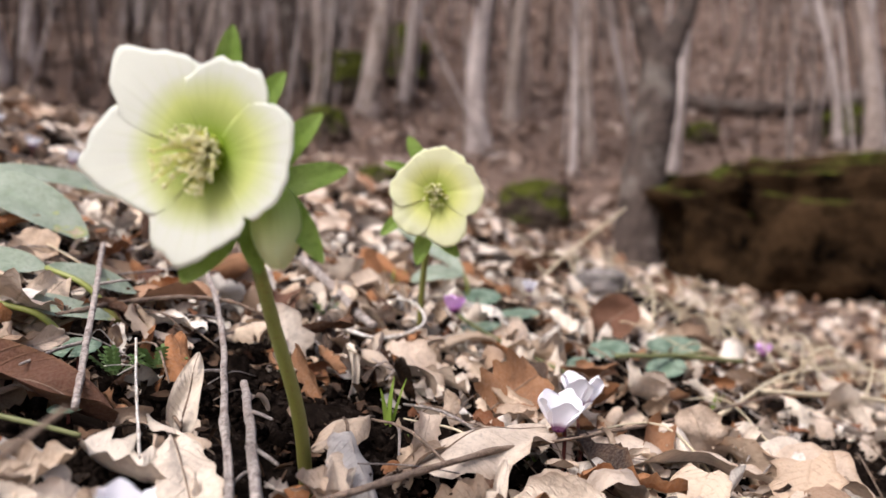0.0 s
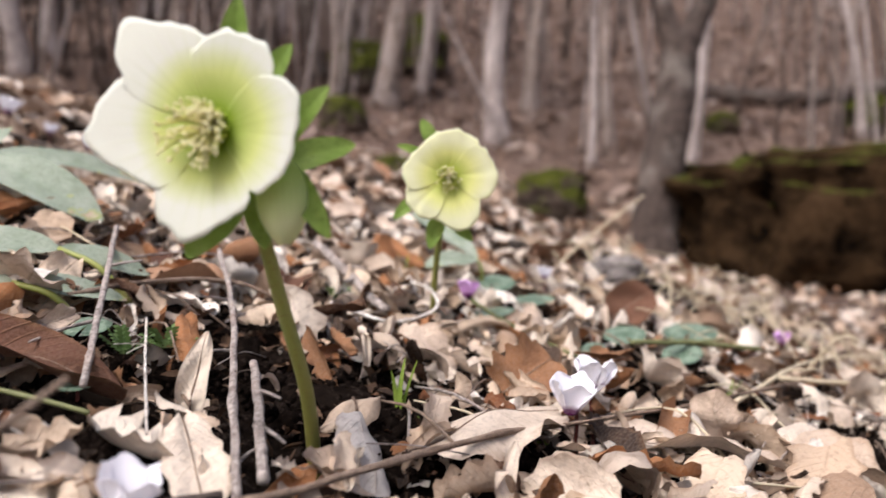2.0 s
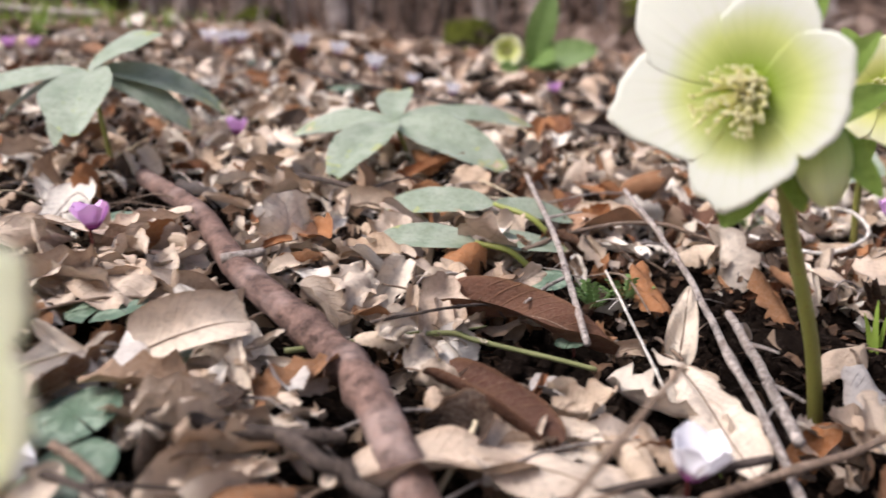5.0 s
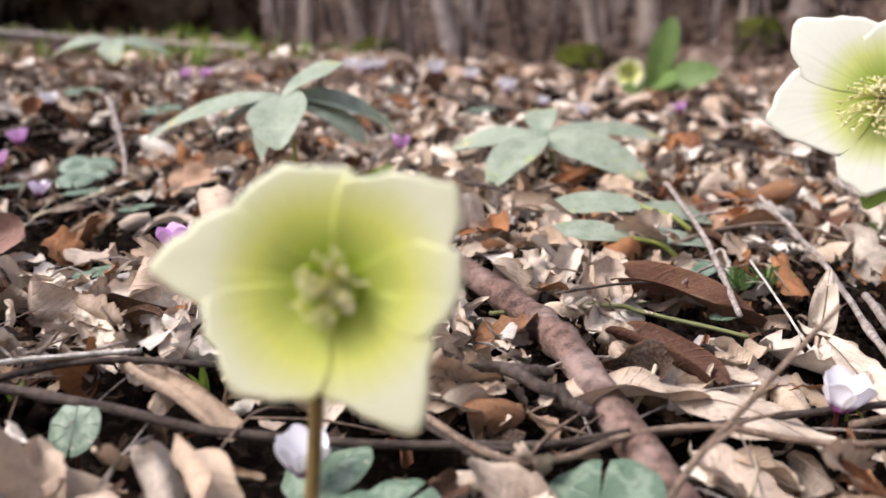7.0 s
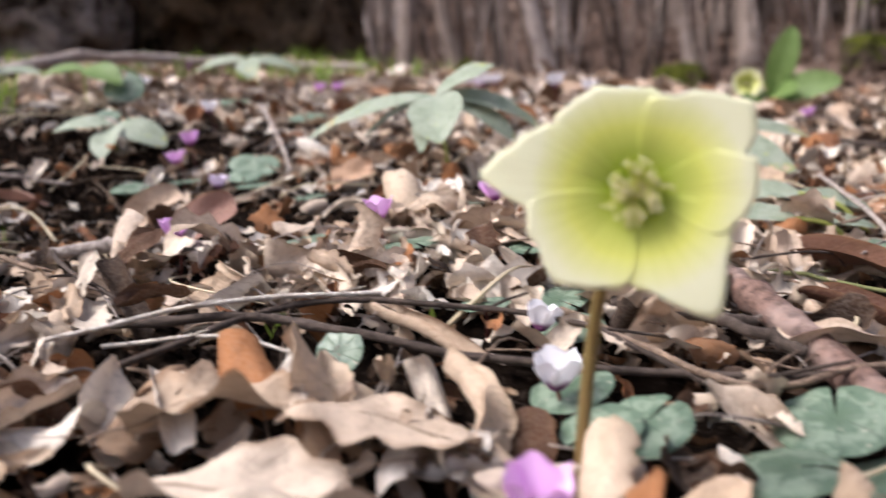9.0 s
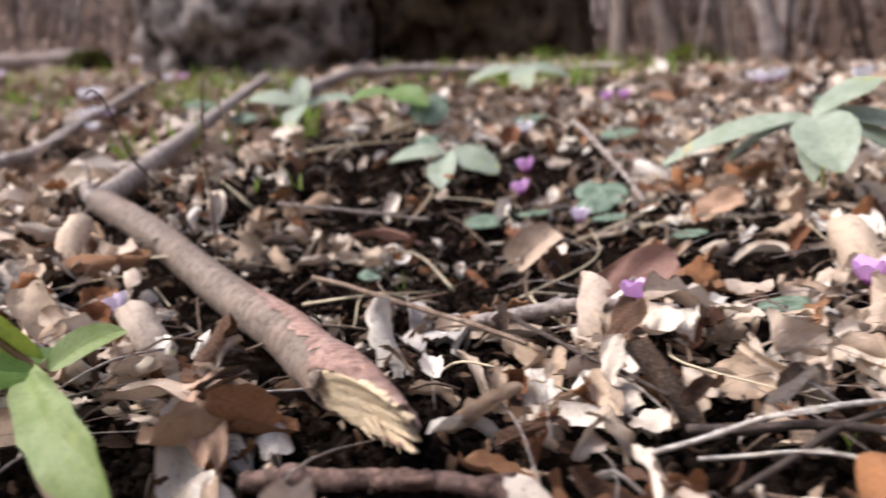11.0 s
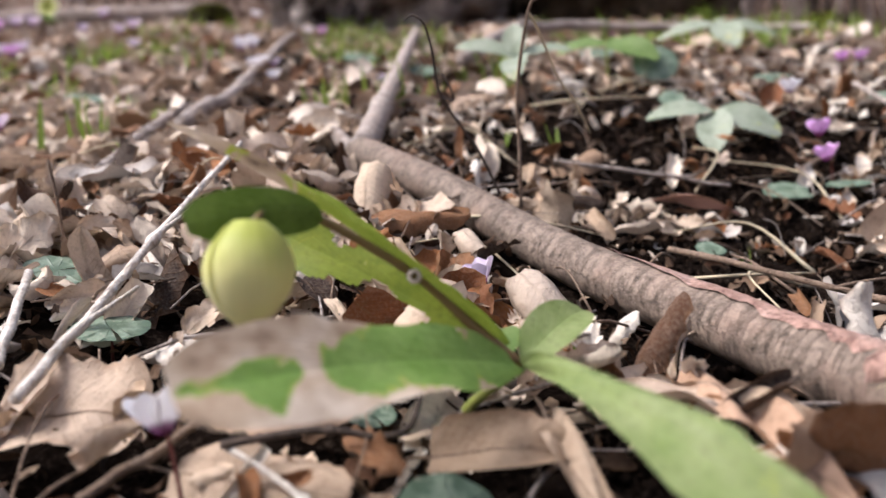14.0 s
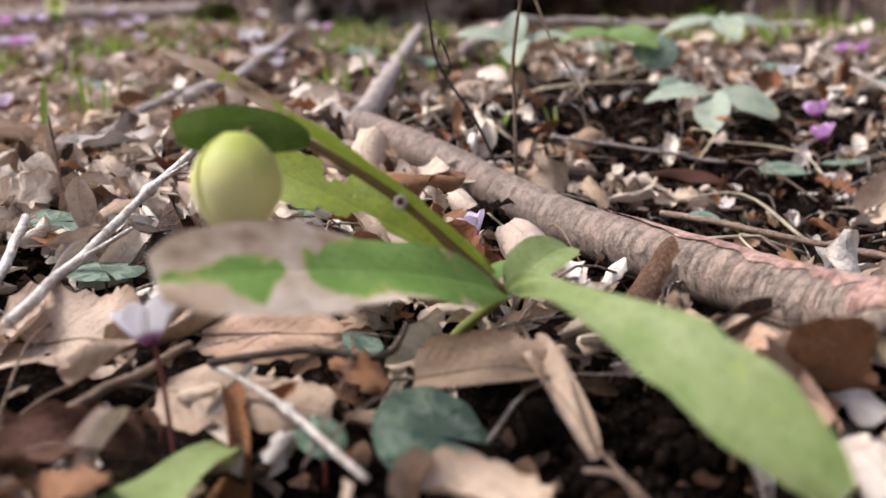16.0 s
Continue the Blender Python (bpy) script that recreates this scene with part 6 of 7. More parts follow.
stick("dark_stick", "slanting thin brown stalk", M_TWIG, [(-0.155, 0.145, 0.004), (-0.14, 0.165, 0.03), (-0.10, 0.215, 0.07)], 0.0014, 0.0009, seed=112, **KNOTTY)
stick("pale_stick", "pale split straw in the litter", M_PALETWIG, [(-0.44, 0.01, 0.014), (-0.40, 0.075, 0.02), (-0.36, 0.13, 0.014)], 0.0012, 0.0012, seed=113, **KNOTTY)
stick("pale_stick", "pale curved straw in the litter", M_PALETWIG, [(-0.43, 0.03, 0.008), (-0.39, 0.06, 0.012), (-0.345, 0.07, 0.01)], 0.0010, 0.0008, seed=114, **KNOTTY)
stick("grey_twig", "pale stick end among leaves", M_GREYTWIG, [(-0.62, 0.10, 0.006), (-0.57, 0.14, 0.014), (-0.52, 0.17, 0.006)], 0.005, 0.004, seed=115, **KNOTTY)
stick("bark_piece", "weathered reddish brown piece of bark on the soil", M_REDBARK, [(-0.552, -0.098, 0.002), (-0.525, -0.076, 0.003), (-0.495, -0.050, 0.003), (-0.465, -0.026, 0.002)], 0.0046, 0.0036, seed=116, sides=9, rough=0.16, knots=3)
# upright dead stalks
def stalk(name, label, mat, pts, r0, r1):
    v, f, uv = tube(pts, r0, r1, sides=7, rough=0.05, knots=3, seed=5)
    return tagged(new(name, mesh_of(name, v, f, mat, uv)), label, "stalk")


stalk("dead_stalk", "dark wiry dead stalk with a curled tendril", M_DARKTWIG, [(-0.872, 0.047, 0.145), (-0.873, 0.03, 0.175), (-0.874, 0.003, 0.209), (-0.862, -0.012, 0.235), (-0.857, -0.021, 0.250), (-0.862, -0.026, 0.256), (-0.866, -0.030, 0.253)], 0.0011, 0.0006)
stalk("dead_stalk", "upright reddish brown dead stalk", M_TWIG, [(-0.87, 0.064, 0.135), (-0.862, 0.058, 0.18), (-0.857, 0.054, 0.215), (-0.838, 0.049, 0.260), (-0.832, 0.052, 0.268), (-0.828, 0.060, 0.271), (-0.826, 0.070, 0.268)], 0.0014, 0.0007)
stalk("dead_stalk", "thin pale hanging dry strand", M_STRAW, [(-0.838, 0.049, 0.260), (-0.838, 0.057, 0.250), (-0.843, 0.079, 0.221), (-0.848, 0.10, 0.205), (-0.852, 0.118, 0.185)], 0.0010, 0.0006)
stalk("dead_stalk", "thin dry stalk standing in the litter", M_TWIG, [on(-0.96, -0.21, -0.005), on(-0.961, -0.212, 0.03), on(-0.964, -0.215, 0.062)], 0.0012, 0.0008)
stalk("dead_stalk", "pale curled dry stem", M_PALETWIG, [on(-0.09, 0.585, 0.012), on(-0.045, 0.575, 0.012), on(-0.015, 0.605, 0.022), on(-0.02, 0.63, 0.03), on(-0.035, 0.64, 0.03)], 0.0016, 0.0012)
stalk("dead_stalk", "yellow dry stem leaning from the litter", M_STRAW, [on(0.11, 1.0, 0.0), on(0.16, 1.05, 0.05), on(0.26, 1.15, 0.13)], 0.002, 0.0015)
stalk("dead_stalk", "thin dark plant stalk", M_DARKTWIG, [on(0.33, 0.60, -0.005), on(0.335, 0.605, 0.03), on(0.33, 0.60, 0.06)], 0.001, 0.0008)
v, f, uv = tube([(-0.874, 0.003, 0.209), (-0.864, 0.004, 0.206), (-0.857, -0.003, 0.212), (-0.860, -0.006, 0.221), (-0.866, -0.002, 0.218)], 0.0008, 0.0006, sides=6)
tagged(new("tendril", mesh_of("tendril", v, f, M_DARKTWIG, uv)), "dark curled tendril on a dead stalk", "tendril")


def fine_twigs():
    rg = np.random.default_rng(17)
    out = []
    for _ in range(1100):
        x, y, a, L = rg.uniform(-1.3, 0.55), rg.uniform(-0.4, 1.1), rg.uniform(0, 6.28), rg.uniform(0.02, 0.1)
        b = a + rg.uniform(-0.4, 0.4)
        if math.hypot(x + 0.68, y + 0.28) < 0.11:
            continue
        out.append(tube([on(x, y, rg.uniform(0.002, 0.014)), on(x + L / 2 * math.cos(a), y + L / 2 * math.sin(a), rg.uniform(0.008, 0.02)),
                         on(x + L / 2 * (math.cos(a) + math.cos(b)), y + L / 2 * (math.sin(a) + math.sin(b)), rg.uniform(0.002, 0.014))], *(rg.uniform(0.0003, 0.001) * np.array([1, 0.8])), sides=5, steps=3))
    for mat, lab, sl in ((M_TWIG, "thin brown twiglets strewn through the litter", slice(0, None, 2)), (M_GREYTWIG, "thin pale stalks strewn through the litter", slice(1, None, 2))):
        v, f, uv = join(out[sl])
        tagged(new("twiglets", mesh_of("twiglets", v, f, mat, uv)), lab, "twigs", kind="stuff")


fine_twigs()


# ---- grass and small herbs ----
def grass_tuft(blades, height, spread, seed, mat=M_GRASS, width=0.004):
    rg = np.random.default_rng(seed)
    out = []
    for _ in range(blades):
        v, f, uv = leaf_sheet(height * rg.uniform(0.6, 1.1), width * rg.uniform(0.7, 1.2), nu=3, nv=7, fold=0.5, bend=rg.uniform(-0.2, 0.7), shape=(0.12, 0.6), seed=seed)
        m = pose(rg.normal(0, spread), rg.normal(0, spread), -0.004, 0, 0, rg.uniform(0, 360)) @ pose(0, 0, 0, rg.uniform(62, 92), 0, 0)
        out.append((moved(v, m), f, uv))
    return join(out)


for k, (x, y, h, n) in enumerate([(-0.028, 0.446, 0.032, 3), (-0.015, 0.425, 0.010, 3), (0.30, 0.66, 0.016, 2), (0.05, 0.45, 0.008, 2), (-0.40, 0.098, 0.020, 2), (-0.345, 0.147, 0.014, 3), (-0.752, 0.158, 0.032, 2), (-0.985, 0.224, 0.034, 2), (-1.02, 0.19, 0.02, 2),
                                  (-0.70, -0.06, 0.024, 2), (-0.715, -0.205, 0.012, 2), (-1.10, 0.00, 0.02, 2), (-0.79, -0.19, 0.02, 3), (-0.76, -0.17, 0.014, 2), (-0.10, 0.295, 0.008, 2), (0.21, 0.63, 0.018, 2), (-0.05, 0.78, 0.03, 3), (0.09, 0.33, 0.01, 3), (-1.15, -0.12, 0.03, 3)]):
    v, f, uv = grass_tuft(n, h, 0.002, 300 + k)
    ob = new("grass_sprout", mesh_of("grass_sprout", v, f, M_GRASS, uv))
    ob.location = on(x, y)
    tagged(ob, "fresh green sprout pushing through dry leaves", "grass", group="grass sprouts")


def meadow():
    rg = np.random.default_rng(23)
    out = []
    for k in range(480):
        x, y = rg.uniform(-3.4, -1.3), rg.uniform(-0.1, 1.3)
        if rg.random() > 0.2 + 0.6 * math.sin(x * 5 + y * 3) * math.sin(y * 6):
            continue
        v, f, uv = grass_tuft(8, rg.uniform(0.03, 0.07), 0.02, int(500 + k), width=0.006)
        out.append((v + np.array(on(x, y)), f, uv))
    for k in range(60):
        x, y = rg.uniform(-1.75, -1.2), rg.uniform(1.0, 1.6)
        v, f, uv = grass_tuft(6, rg.uniform(0.03, 0.08), 0.02, int(900 + k), width=0.006)
        out.append((v + np.array(on(x, y)), f, uv))
    v, f, uv = join(out)
    tagged(new("grass", mesh_of("grass", v, f, M_GRASS, uv)), "patches of fresh green grass on the slope", "grass", kind="stuff")


meadow()


def dry_grass():
    """Bleached bent blades and strands at the edge of the shelf."""
    rg = np.random.default_rng(29)
    out = []
    for k in range(190):
        if k < 130:
            x, y = rg.uniform(0.15, 0.95), rg.uniform(0.75, 1.35)
        else:
            x, y = rg.uniform(-1.2, 0.3), rg.uniform(-0.2, 0.9)
        a, L = rg.uniform(0, 6.28), rg.uniform(0.05, 0.16)
        h = rg.uniform(0.01, 0.06) if k < 130 else rg.uniform(0.01, 0.025)
        p = on(x, y, 0.0)
        q = on(x + L * 0.5 * math.cos(a), y + L * 0.5 * math.sin(a), h)
        e = on(x + L * math.cos(a + 0.5), y + L * math.sin(a + 0.5), h * rg.uniform(0.0, 1.0))
        out.append(tube([p, q, e], rg.uniform(0.0007, 0.0016), 0.0005, sides=5, steps=5))
    v, f, uv = join(out)
    tagged(new("dry_grass", mesh_of("dry_grass", v, f, M_STRAW, uv)), "bleached dry grass strands bent over the litter", "dry grass", kind="stuff")


dry_grass()


def herb(x, y, size, seed):
    """A tiny ferny herb: stalks with small leaflets."""
    rg = np.random.default_rng(seed)
    out = []
    for k in range(9):
        a, e = rg.uniform(0, 360), rg.uniform(20, 70)
        m = pose(0, 0, 0, 0, 0, a) @ pose(0, 0, 0, e, 0, 0)
        for s in np.linspace(0.3, 1, 5):
            for sd in (-1, 1):
                v, f, uv = leaf_sheet(size * 0.32, size * 0.18, nu=3, nv=4, seed=k)
                out.append((moved(v, m @ pose(0, s * size, 0, 0, 0, -sd * 55)), f, uv))
    v, f, uv = join(out)
    ob = new("fern_herb", mesh_of("fern_herb", v, f, M_FERN, uv))
    ob.location = on(x, y, 0.006)
    tagged(ob, "tiny ferny green herb in the litter", "herb")


herb(-0.163, 0.405, 0.014, 1)
herb(-0.150, 0.425, 0.014, 2)
herb(-0.09, 0.62, 0.012, 3)


# ---- single dry leaves that stand out ----
def leaf_ribs(ob, grid, scale=1.0):
    """The raised midrib of a dry leaf, and the stalk that runs on from it."""
    line = grid[:, grid.shape[1] // 2]
    way = line[0] - line[2]
    way = way / (np.linalg.norm(way) + 1e-9)
    length = np.linalg.norm(line[-1] - line[0])
    tube_part("midrib", ob, M_TWIG, [Vector(p) for p in line[::3]], 0.0007 * scale, 0.0002 * scale, sides=5, steps=2)
    tip = line[0] + way * length * 0.28
    tube_part("stalk", ob, M_TWIG, [Vector(line[0]), Vector((line[0] + tip) / 2 + np.array((0, 0, 0.02 * length))), Vector(tip)], 0.0007 * scale, 0.0006 * scale, sides=5, steps=3)


def dry_leaf(label, mat, base, tip, width, up=(0, 0, 1), **kw):
    chord = (Vector(tip) - Vector(base)).length
    bend = kw.pop("bend", 0.5)
    v, f, uv = leaf_sheet(chord * (1 + bend * bend / 24), width, bend=bend, **kw)
    end = v.reshape(-1, kw.get("nu", 7), 3)[-1].mean(0)
    v = moved(v, aim(base, tip, up) @ Matrix.Rotation(math.atan2(-end[2], end[1]), 4, "X"))
    ob = new("dead_leaf", mesh_of("dead_leaf", v, f, mat, uv))
    leaf_ribs(ob, v.reshape(-1, kw.get("nu", 7), 3))
    return tagged(ob, label, "leaf")


big = dict(nu=15, nv=22, crumple=0.022)
dry_leaf("large dark reddish brown folded dead leaf", M_RUST, on(-0.235, 0.356, 0.008), on(-0.145, 0.360, 0.006), 0.034, up=(0, -0.3, 0.9), bend=0.5, curl=1.3, fold=0.3, shape=(0.5, 0.8), wave=0.04, seed=1, **big)
dry_leaf("broad greyish tan dead leaf with a ragged edge", M_PALE, on(-0.012, 0.378, 0.008), on(0.055, 0.43, 0.022), 0.05, bend=0.6, curl=-0.5, fold=-0.1, shape=(0.2, 0.35), lobes=0.1, wave=0.08, teeth=0.1, seed=2, **big)
dry_leaf("pale lobed oak leaf lying flat", M_PALE, on(-0.115, 0.345, 0.010), on(-0.085, 0.285, 0.006), 0.026, bend=0.3, fold=0.2, shape=(0.5, 0.4), lobes=0.15, seed=3, **big)
dry_leaf("upright curled pale dead leaf", M_PALE, on(-0.118, 0.365, 0.004), on(-0.112, 0.372, 0.04), 0.016, up=(0, -1, 0.2), bend=0.4, curl=0.8, shape=(0.4, 0.8), seed=4, **big)
dry_leaf("rolled ridged brown dead leaf like a tube", M_TAN, on(-0.734, -0.262, 0.014), on(-0.756, -0.186, 0.017), 0.029, bend=0.1, curl=3.0, shape=(0.08, 0.12), wave=0.02, seed=5, **big)
dry_leaf("orange-brown ribbed dead leaf with toothed edge", M_ORANGE, on(-0.744, -0.213, 0.012), on(-0.708, -0.174, 0.014), 0.026, up=(0.5, -0.5, 0.7), bend=0.4, curl=-0.5, shape=(0.3, 0.5), teeth=0.1, seed=6, **big)
dry_leaf("thick curled brown dead leaf propped on edge", M_TAN, on(-0.672, -0.168, 0.010), on(-0.635, -0.138, 0.018), 0.026, up=(0.4, -0.5, 0.75), bend=0.5, curl=1.0, shape=(0.3, 0.45), teeth=0.1, seed=7, **big)
dry_leaf("long tan curled dead leaf arching down", M_TAN, on(-0.650, -0.135, 0.020), on(-0.608, -0.152, 0.006), 0.014, up=(0.4, -0.6, 0.7), bend=1.0, curl=1.0, twist=0.8, shape=(0.3, 0.4), seed=8, **big)
dry_leaf("broad tan dead leaf under the green leaf", M_PALE, on(-0.66, -0.11, 0.012), on(-0.615, -0.08, 0.016), 0.03, bend=0.5, curl=0.5, shape=(0.3, 0.4), wave=0.06, seed=9, **big)
dry_leaf("long tan dead leaf beside the broken branch", M_ORANGE, on(-0.652, -0.064, 0.012), on(-0.562, -0.106, 0.014), 0.021, bend=0.4, curl=0.5, shape=(0.2, 0.3), wave=0.05, seed=10, **big)
dry_leaf("pale tan curled dead leaf under a bleached stick", M_PALE, on(-0.805, -0.275, 0.005), on(-0.762, -0.232, 0.008), 0.048, up=(0.4, -0.4, 0.8), bend=0.4, curl=0.4, shape=(0.2, 0.3), wave=0.1, teeth=0.1, seed=11, **big)
dry_leaf("pinkish brown folded dead leaf on soil", M_ROSY, on(-0.858, 0.188, 0.010), on(-0.805, 0.226, 0.014), 0.026, bend=0.4, curl=0.8, shape=(0.5, 0.7), seed=12, **big)
dry_leaf("large pale tan oak leaf lying flat", M_PALE, on(-0.325, 0.03, 0.018), on(-0.262, 0.055, 0.016), 0.05, bend=0.4, curl=-0.4, shape=(0.3, 0.35), lobes=0.3, wave=0.08, seed=13, **big)
dry_leaf("large tan lobed oak leaf with raised lobes", M_TAN, on(-0.365, -0.005, 0.016), on(-0.325, 0.035, 0.018), 0.05, bend=0.5, curl=0.5, shape=(0.3, 0.35), lobes=0.35, wave=0.1, seed=14, **big)
dry_leaf("broad pale oak leaf lying near bare soil", M_PALE, on(-0.335, -0.022, 0.012), on(-0.268, 0.012, 0.012), 0.052, bend=0.3, curl=0.3, shape=(0.3, 0.35), lobes=0.25, wave=0.09, seed=43, **big)
dry_leaf("light tan cupped dead leaf beside the branch", M_PALE, on(-0.205, 0.21, 0.010), on(-0.155, 0.245, 0.012), 0.034, bend=0.5, curl=0.6, shape=(0.3, 0.4), wave=0.06, seed=15, **big)
dry_leaf("large pale dead leaf beside the branch", M_PALE, on(-0.385, 0.295, 0.010), on(-0.335, 0.258, 0.012), 0.040, bend=0.2, curl=-0.25, shape=(0.3, 0.4), wave=0.06, seed=16, **big)
dry_leaf("curled pale dead leaf standing on its edge", M_PALE, on(-0.31, 0.235, 0.01), on(-0.275, 0.26, 0.024), 0.034, up=(0.3, -0.7, 0.6), bend=0.7, curl=1.3, shape=(0.2, 0.3), seed=17, **big)
dry_leaf("brown rolled dead leaf on soil", M_RUST, on(-0.205, 0.285, 0.01), on(-0.15, 0.262, 0.012), 0.03, bend=0.3, curl=1.8, shape=(0.15, 0.3), seed=18, **big)
dry_leaf("large pale dead leaf at the foot of the stem", M_PALE, on(-0.175, 0.245, 0.01), on(-0.105, 0.235, 0.01), 0.042, bend=0.4, curl=-0.4, shape=(0.3, 0.35), wave=0.07, lobes=0.1, seed=19, **big)
dry_leaf("flat pale dead leaf on the litter", M_PALE, on(-0.465, 0.31, 0.012), on(-0.40, 0.335, 0.012), 0.042, bend=0.3, curl=0.3, shape=(0.4, 0.5), wave=0.04, seed=20, **big)
dry_leaf("greyish brown dead leaf leaning upright", M_ROSY, on(-0.588, 0.185, 0.006), on(-0.54, 0.205, 0.032), 0.034, up=(0.3, -0.8, 0.4), bend=0.3, curl=0.7, shape=(0.25, 0.3), seed=21, **big)
dry_leaf("rust coloured dead leaf beside cyclamen", M_RUST, on(0.15, 0.79, 0.006), on(0.19, 0.80, 0.04), 0.045, up=(0, -0.9, 0.4), bend=0.5, curl=0.6, shape=(0.3, 0.5), seed=22, **big)
dry_leaf("tan crumpled oak leaf standing up", M_DEAD, on(0.03, 0.50, 0.004), on(0.06, 0.51, 0.03), 0.05, up=(0, -0.8, 0.5), bend=0.6, curl=0.8, shape=(0.2, 0.3), lobes=0.3, wave=0.1, seed=23, **big)
dry_leaf("long pale dead leaf by the twig", M_PALE, on(0.08, 0.43, 0.01), on(0.17, 0.47, 0.01), 0.045, bend=0.4, curl=0.4, shape=(0.25, 0.35), lobes=0.15, wave=0.08, seed=24, **big)
dry_leaf("pale crumpled dead leaf", M_PALE, on(0.19, 0.52, 0.008), on(0.25, 0.46, 0.01), 0.05, bend=0.5, curl=0.7, shape=(0.25, 0.3), lobes=0.2, wave=0.12, seed=25, **big)
dry_leaf("grey silvery dead leaf with ragged tip", M_PALE, on(0.33, 0.62, 0.012), on(0.40, 0.58, 0.012), 0.045, bend=0.4, curl=0.5, shape=(0.3, 0.5), wave=0.06, seed=26, **big)
dry_leaf("rolled tan dead leaf like a tube on twigs", M_TAN, on(-0.365, 0.128, 0.008), on(-0.305, 0.120, 0.006), 0.03, bend=0.2, curl=2.4, shape=(0.1, 0.15), seed=27, **big)
dry_leaf("white crumpled dead leaf", M_BLEACH, on(-1.05, -0.12, 0.010), on(-1.085, -0.175, 0.014), 0.042, bend=0.5, curl=0.5, twist=0.4, lobes=0.15, shape=(0.2, 0.3), wave=0.12, seed=28, **big)
dry_leaf("curled light tan dead leaf on soil", M_PALE, on(-0.72, 0.25, 0.008), on(-0.70, 0.285, 0.03), 0.035, up=(0.5, -0.7, 0.5), bend=0.6, curl=1.0, shape=(0.2, 0.3), seed=29, **big)

dry_leaf("tan flat dead leaf under a dark twig", M_TAN, on(-0.724, -0.236, 0.006), on(-0.676, -0.198, 0.008), 0.034, up=(0.3, -0.3, 0.9), bend=0.3, curl=-0.3, shape=(0.25, 0.35), lobes=0.1, wave=0.06, teeth=0.08, seed=30, **big)
dry_leaf("brown and orange folded dead leaf close by", M_RUST, on(-0.716, -0.292, 0.008), on(-0.694, -0.252, 0.008), 0.03, up=(0.3, -0.4, 0.8), bend=0.6, curl=1.4, shape=(0.25, 0.3), lobes=0.2, teeth=0.15, wave=0.14, seed=31, **big)
dry_leaf("large orange dead leaf on the soil", M_ORANGE, on(-0.645, 0.42, 0.006), on(-0.61, 0.44, 0.02), 0.03, up=(0.3, -0.7, 0.6), bend=0.5, curl=0.6, shape=(0.25, 0.35), wave=0.08, seed=32, **big)
dry_leaf("orange-brown dead leaf behind the white flower", M_ORANGE, on(-0.20, 0.52, 0.008), on(-0.15, 0.55, 0.016), 0.04, bend=0.5, curl=0.6, shape=(0.25, 0.35), wave=0.08, seed=33, **big)


# where no loose leaf lies: x, y, reach
KEEP_OFF = [(-0.50, -0.04, 0.06), (-0.45, -0.31, 0.1), (-0.54, -0.15, 0.08), (-0.31, 0.04, 0.06), (-0.245, 0.41, 0.04)]


def loose_leaves():
    """The dry leaves nearest to the path, one by one, on shared meshes."""
    rg = np.random.default_rng(41)
    shapes = litter_templates(30, 9, 17, 12)
    tm = [mesh_of("dead_leaf", v, f, (M_TAN, (M_DEAD, M_RUST)[k % 2], M_PALE)[k % 3], uv) for k, (v, f, uv) in enumerate(shapes)]
    stems = []
    for v, _, _ in shapes:
        a, b = v[4], v[4] * 2 - v[4 + 27]
        sv, sf, su = tube([Vector(a), Vector((a + b) / 2 + np.array((0, 0, 0.02))), Vector(b)], 0.02, 0.014, sides=5, steps=3)
        stems.append(mesh_of("stalk", sv, sf, M_TWIG, su))
    kinds = ["curled tan dry leaf lying on the litter", "twisted brown dry leaf lying on the litter", "pale dry leaf lying loosely on the litter"]
    made = 0
    while made < 140:
        x, y = rg.uniform(-1.05, 0.35), rg.uniform(-0.33, 0.75)
        s = rg.uniform(0.02, 0.042)
        if not bare_keep(np.array([x]), np.array([y]), rg, strength=0.95, size=2.2 * s)[0] or any(math.hypot(x - a, y - b) < r for a, b, r in KEEP_OFF):
            continue
        turn = random_turns(rg, ground_normal(np.array([x]), np.array([y])), 0.3)[0]
        m = Matrix([list(r) for r in turn]).to_4x4()
        m.translation = on(x, y, 0.006 + 0.12 * s)
        ob = new("dead_leaf", tm[made % 30])
        ob.matrix_basis = m @ Matrix.Diagonal((s, s, s, 1))
        part("stalk", stems[made % 30], ob)
        tagged(ob, kinds[made % 3], "leaf", "loose dry leaves")
        made += 1


loose_leaves()


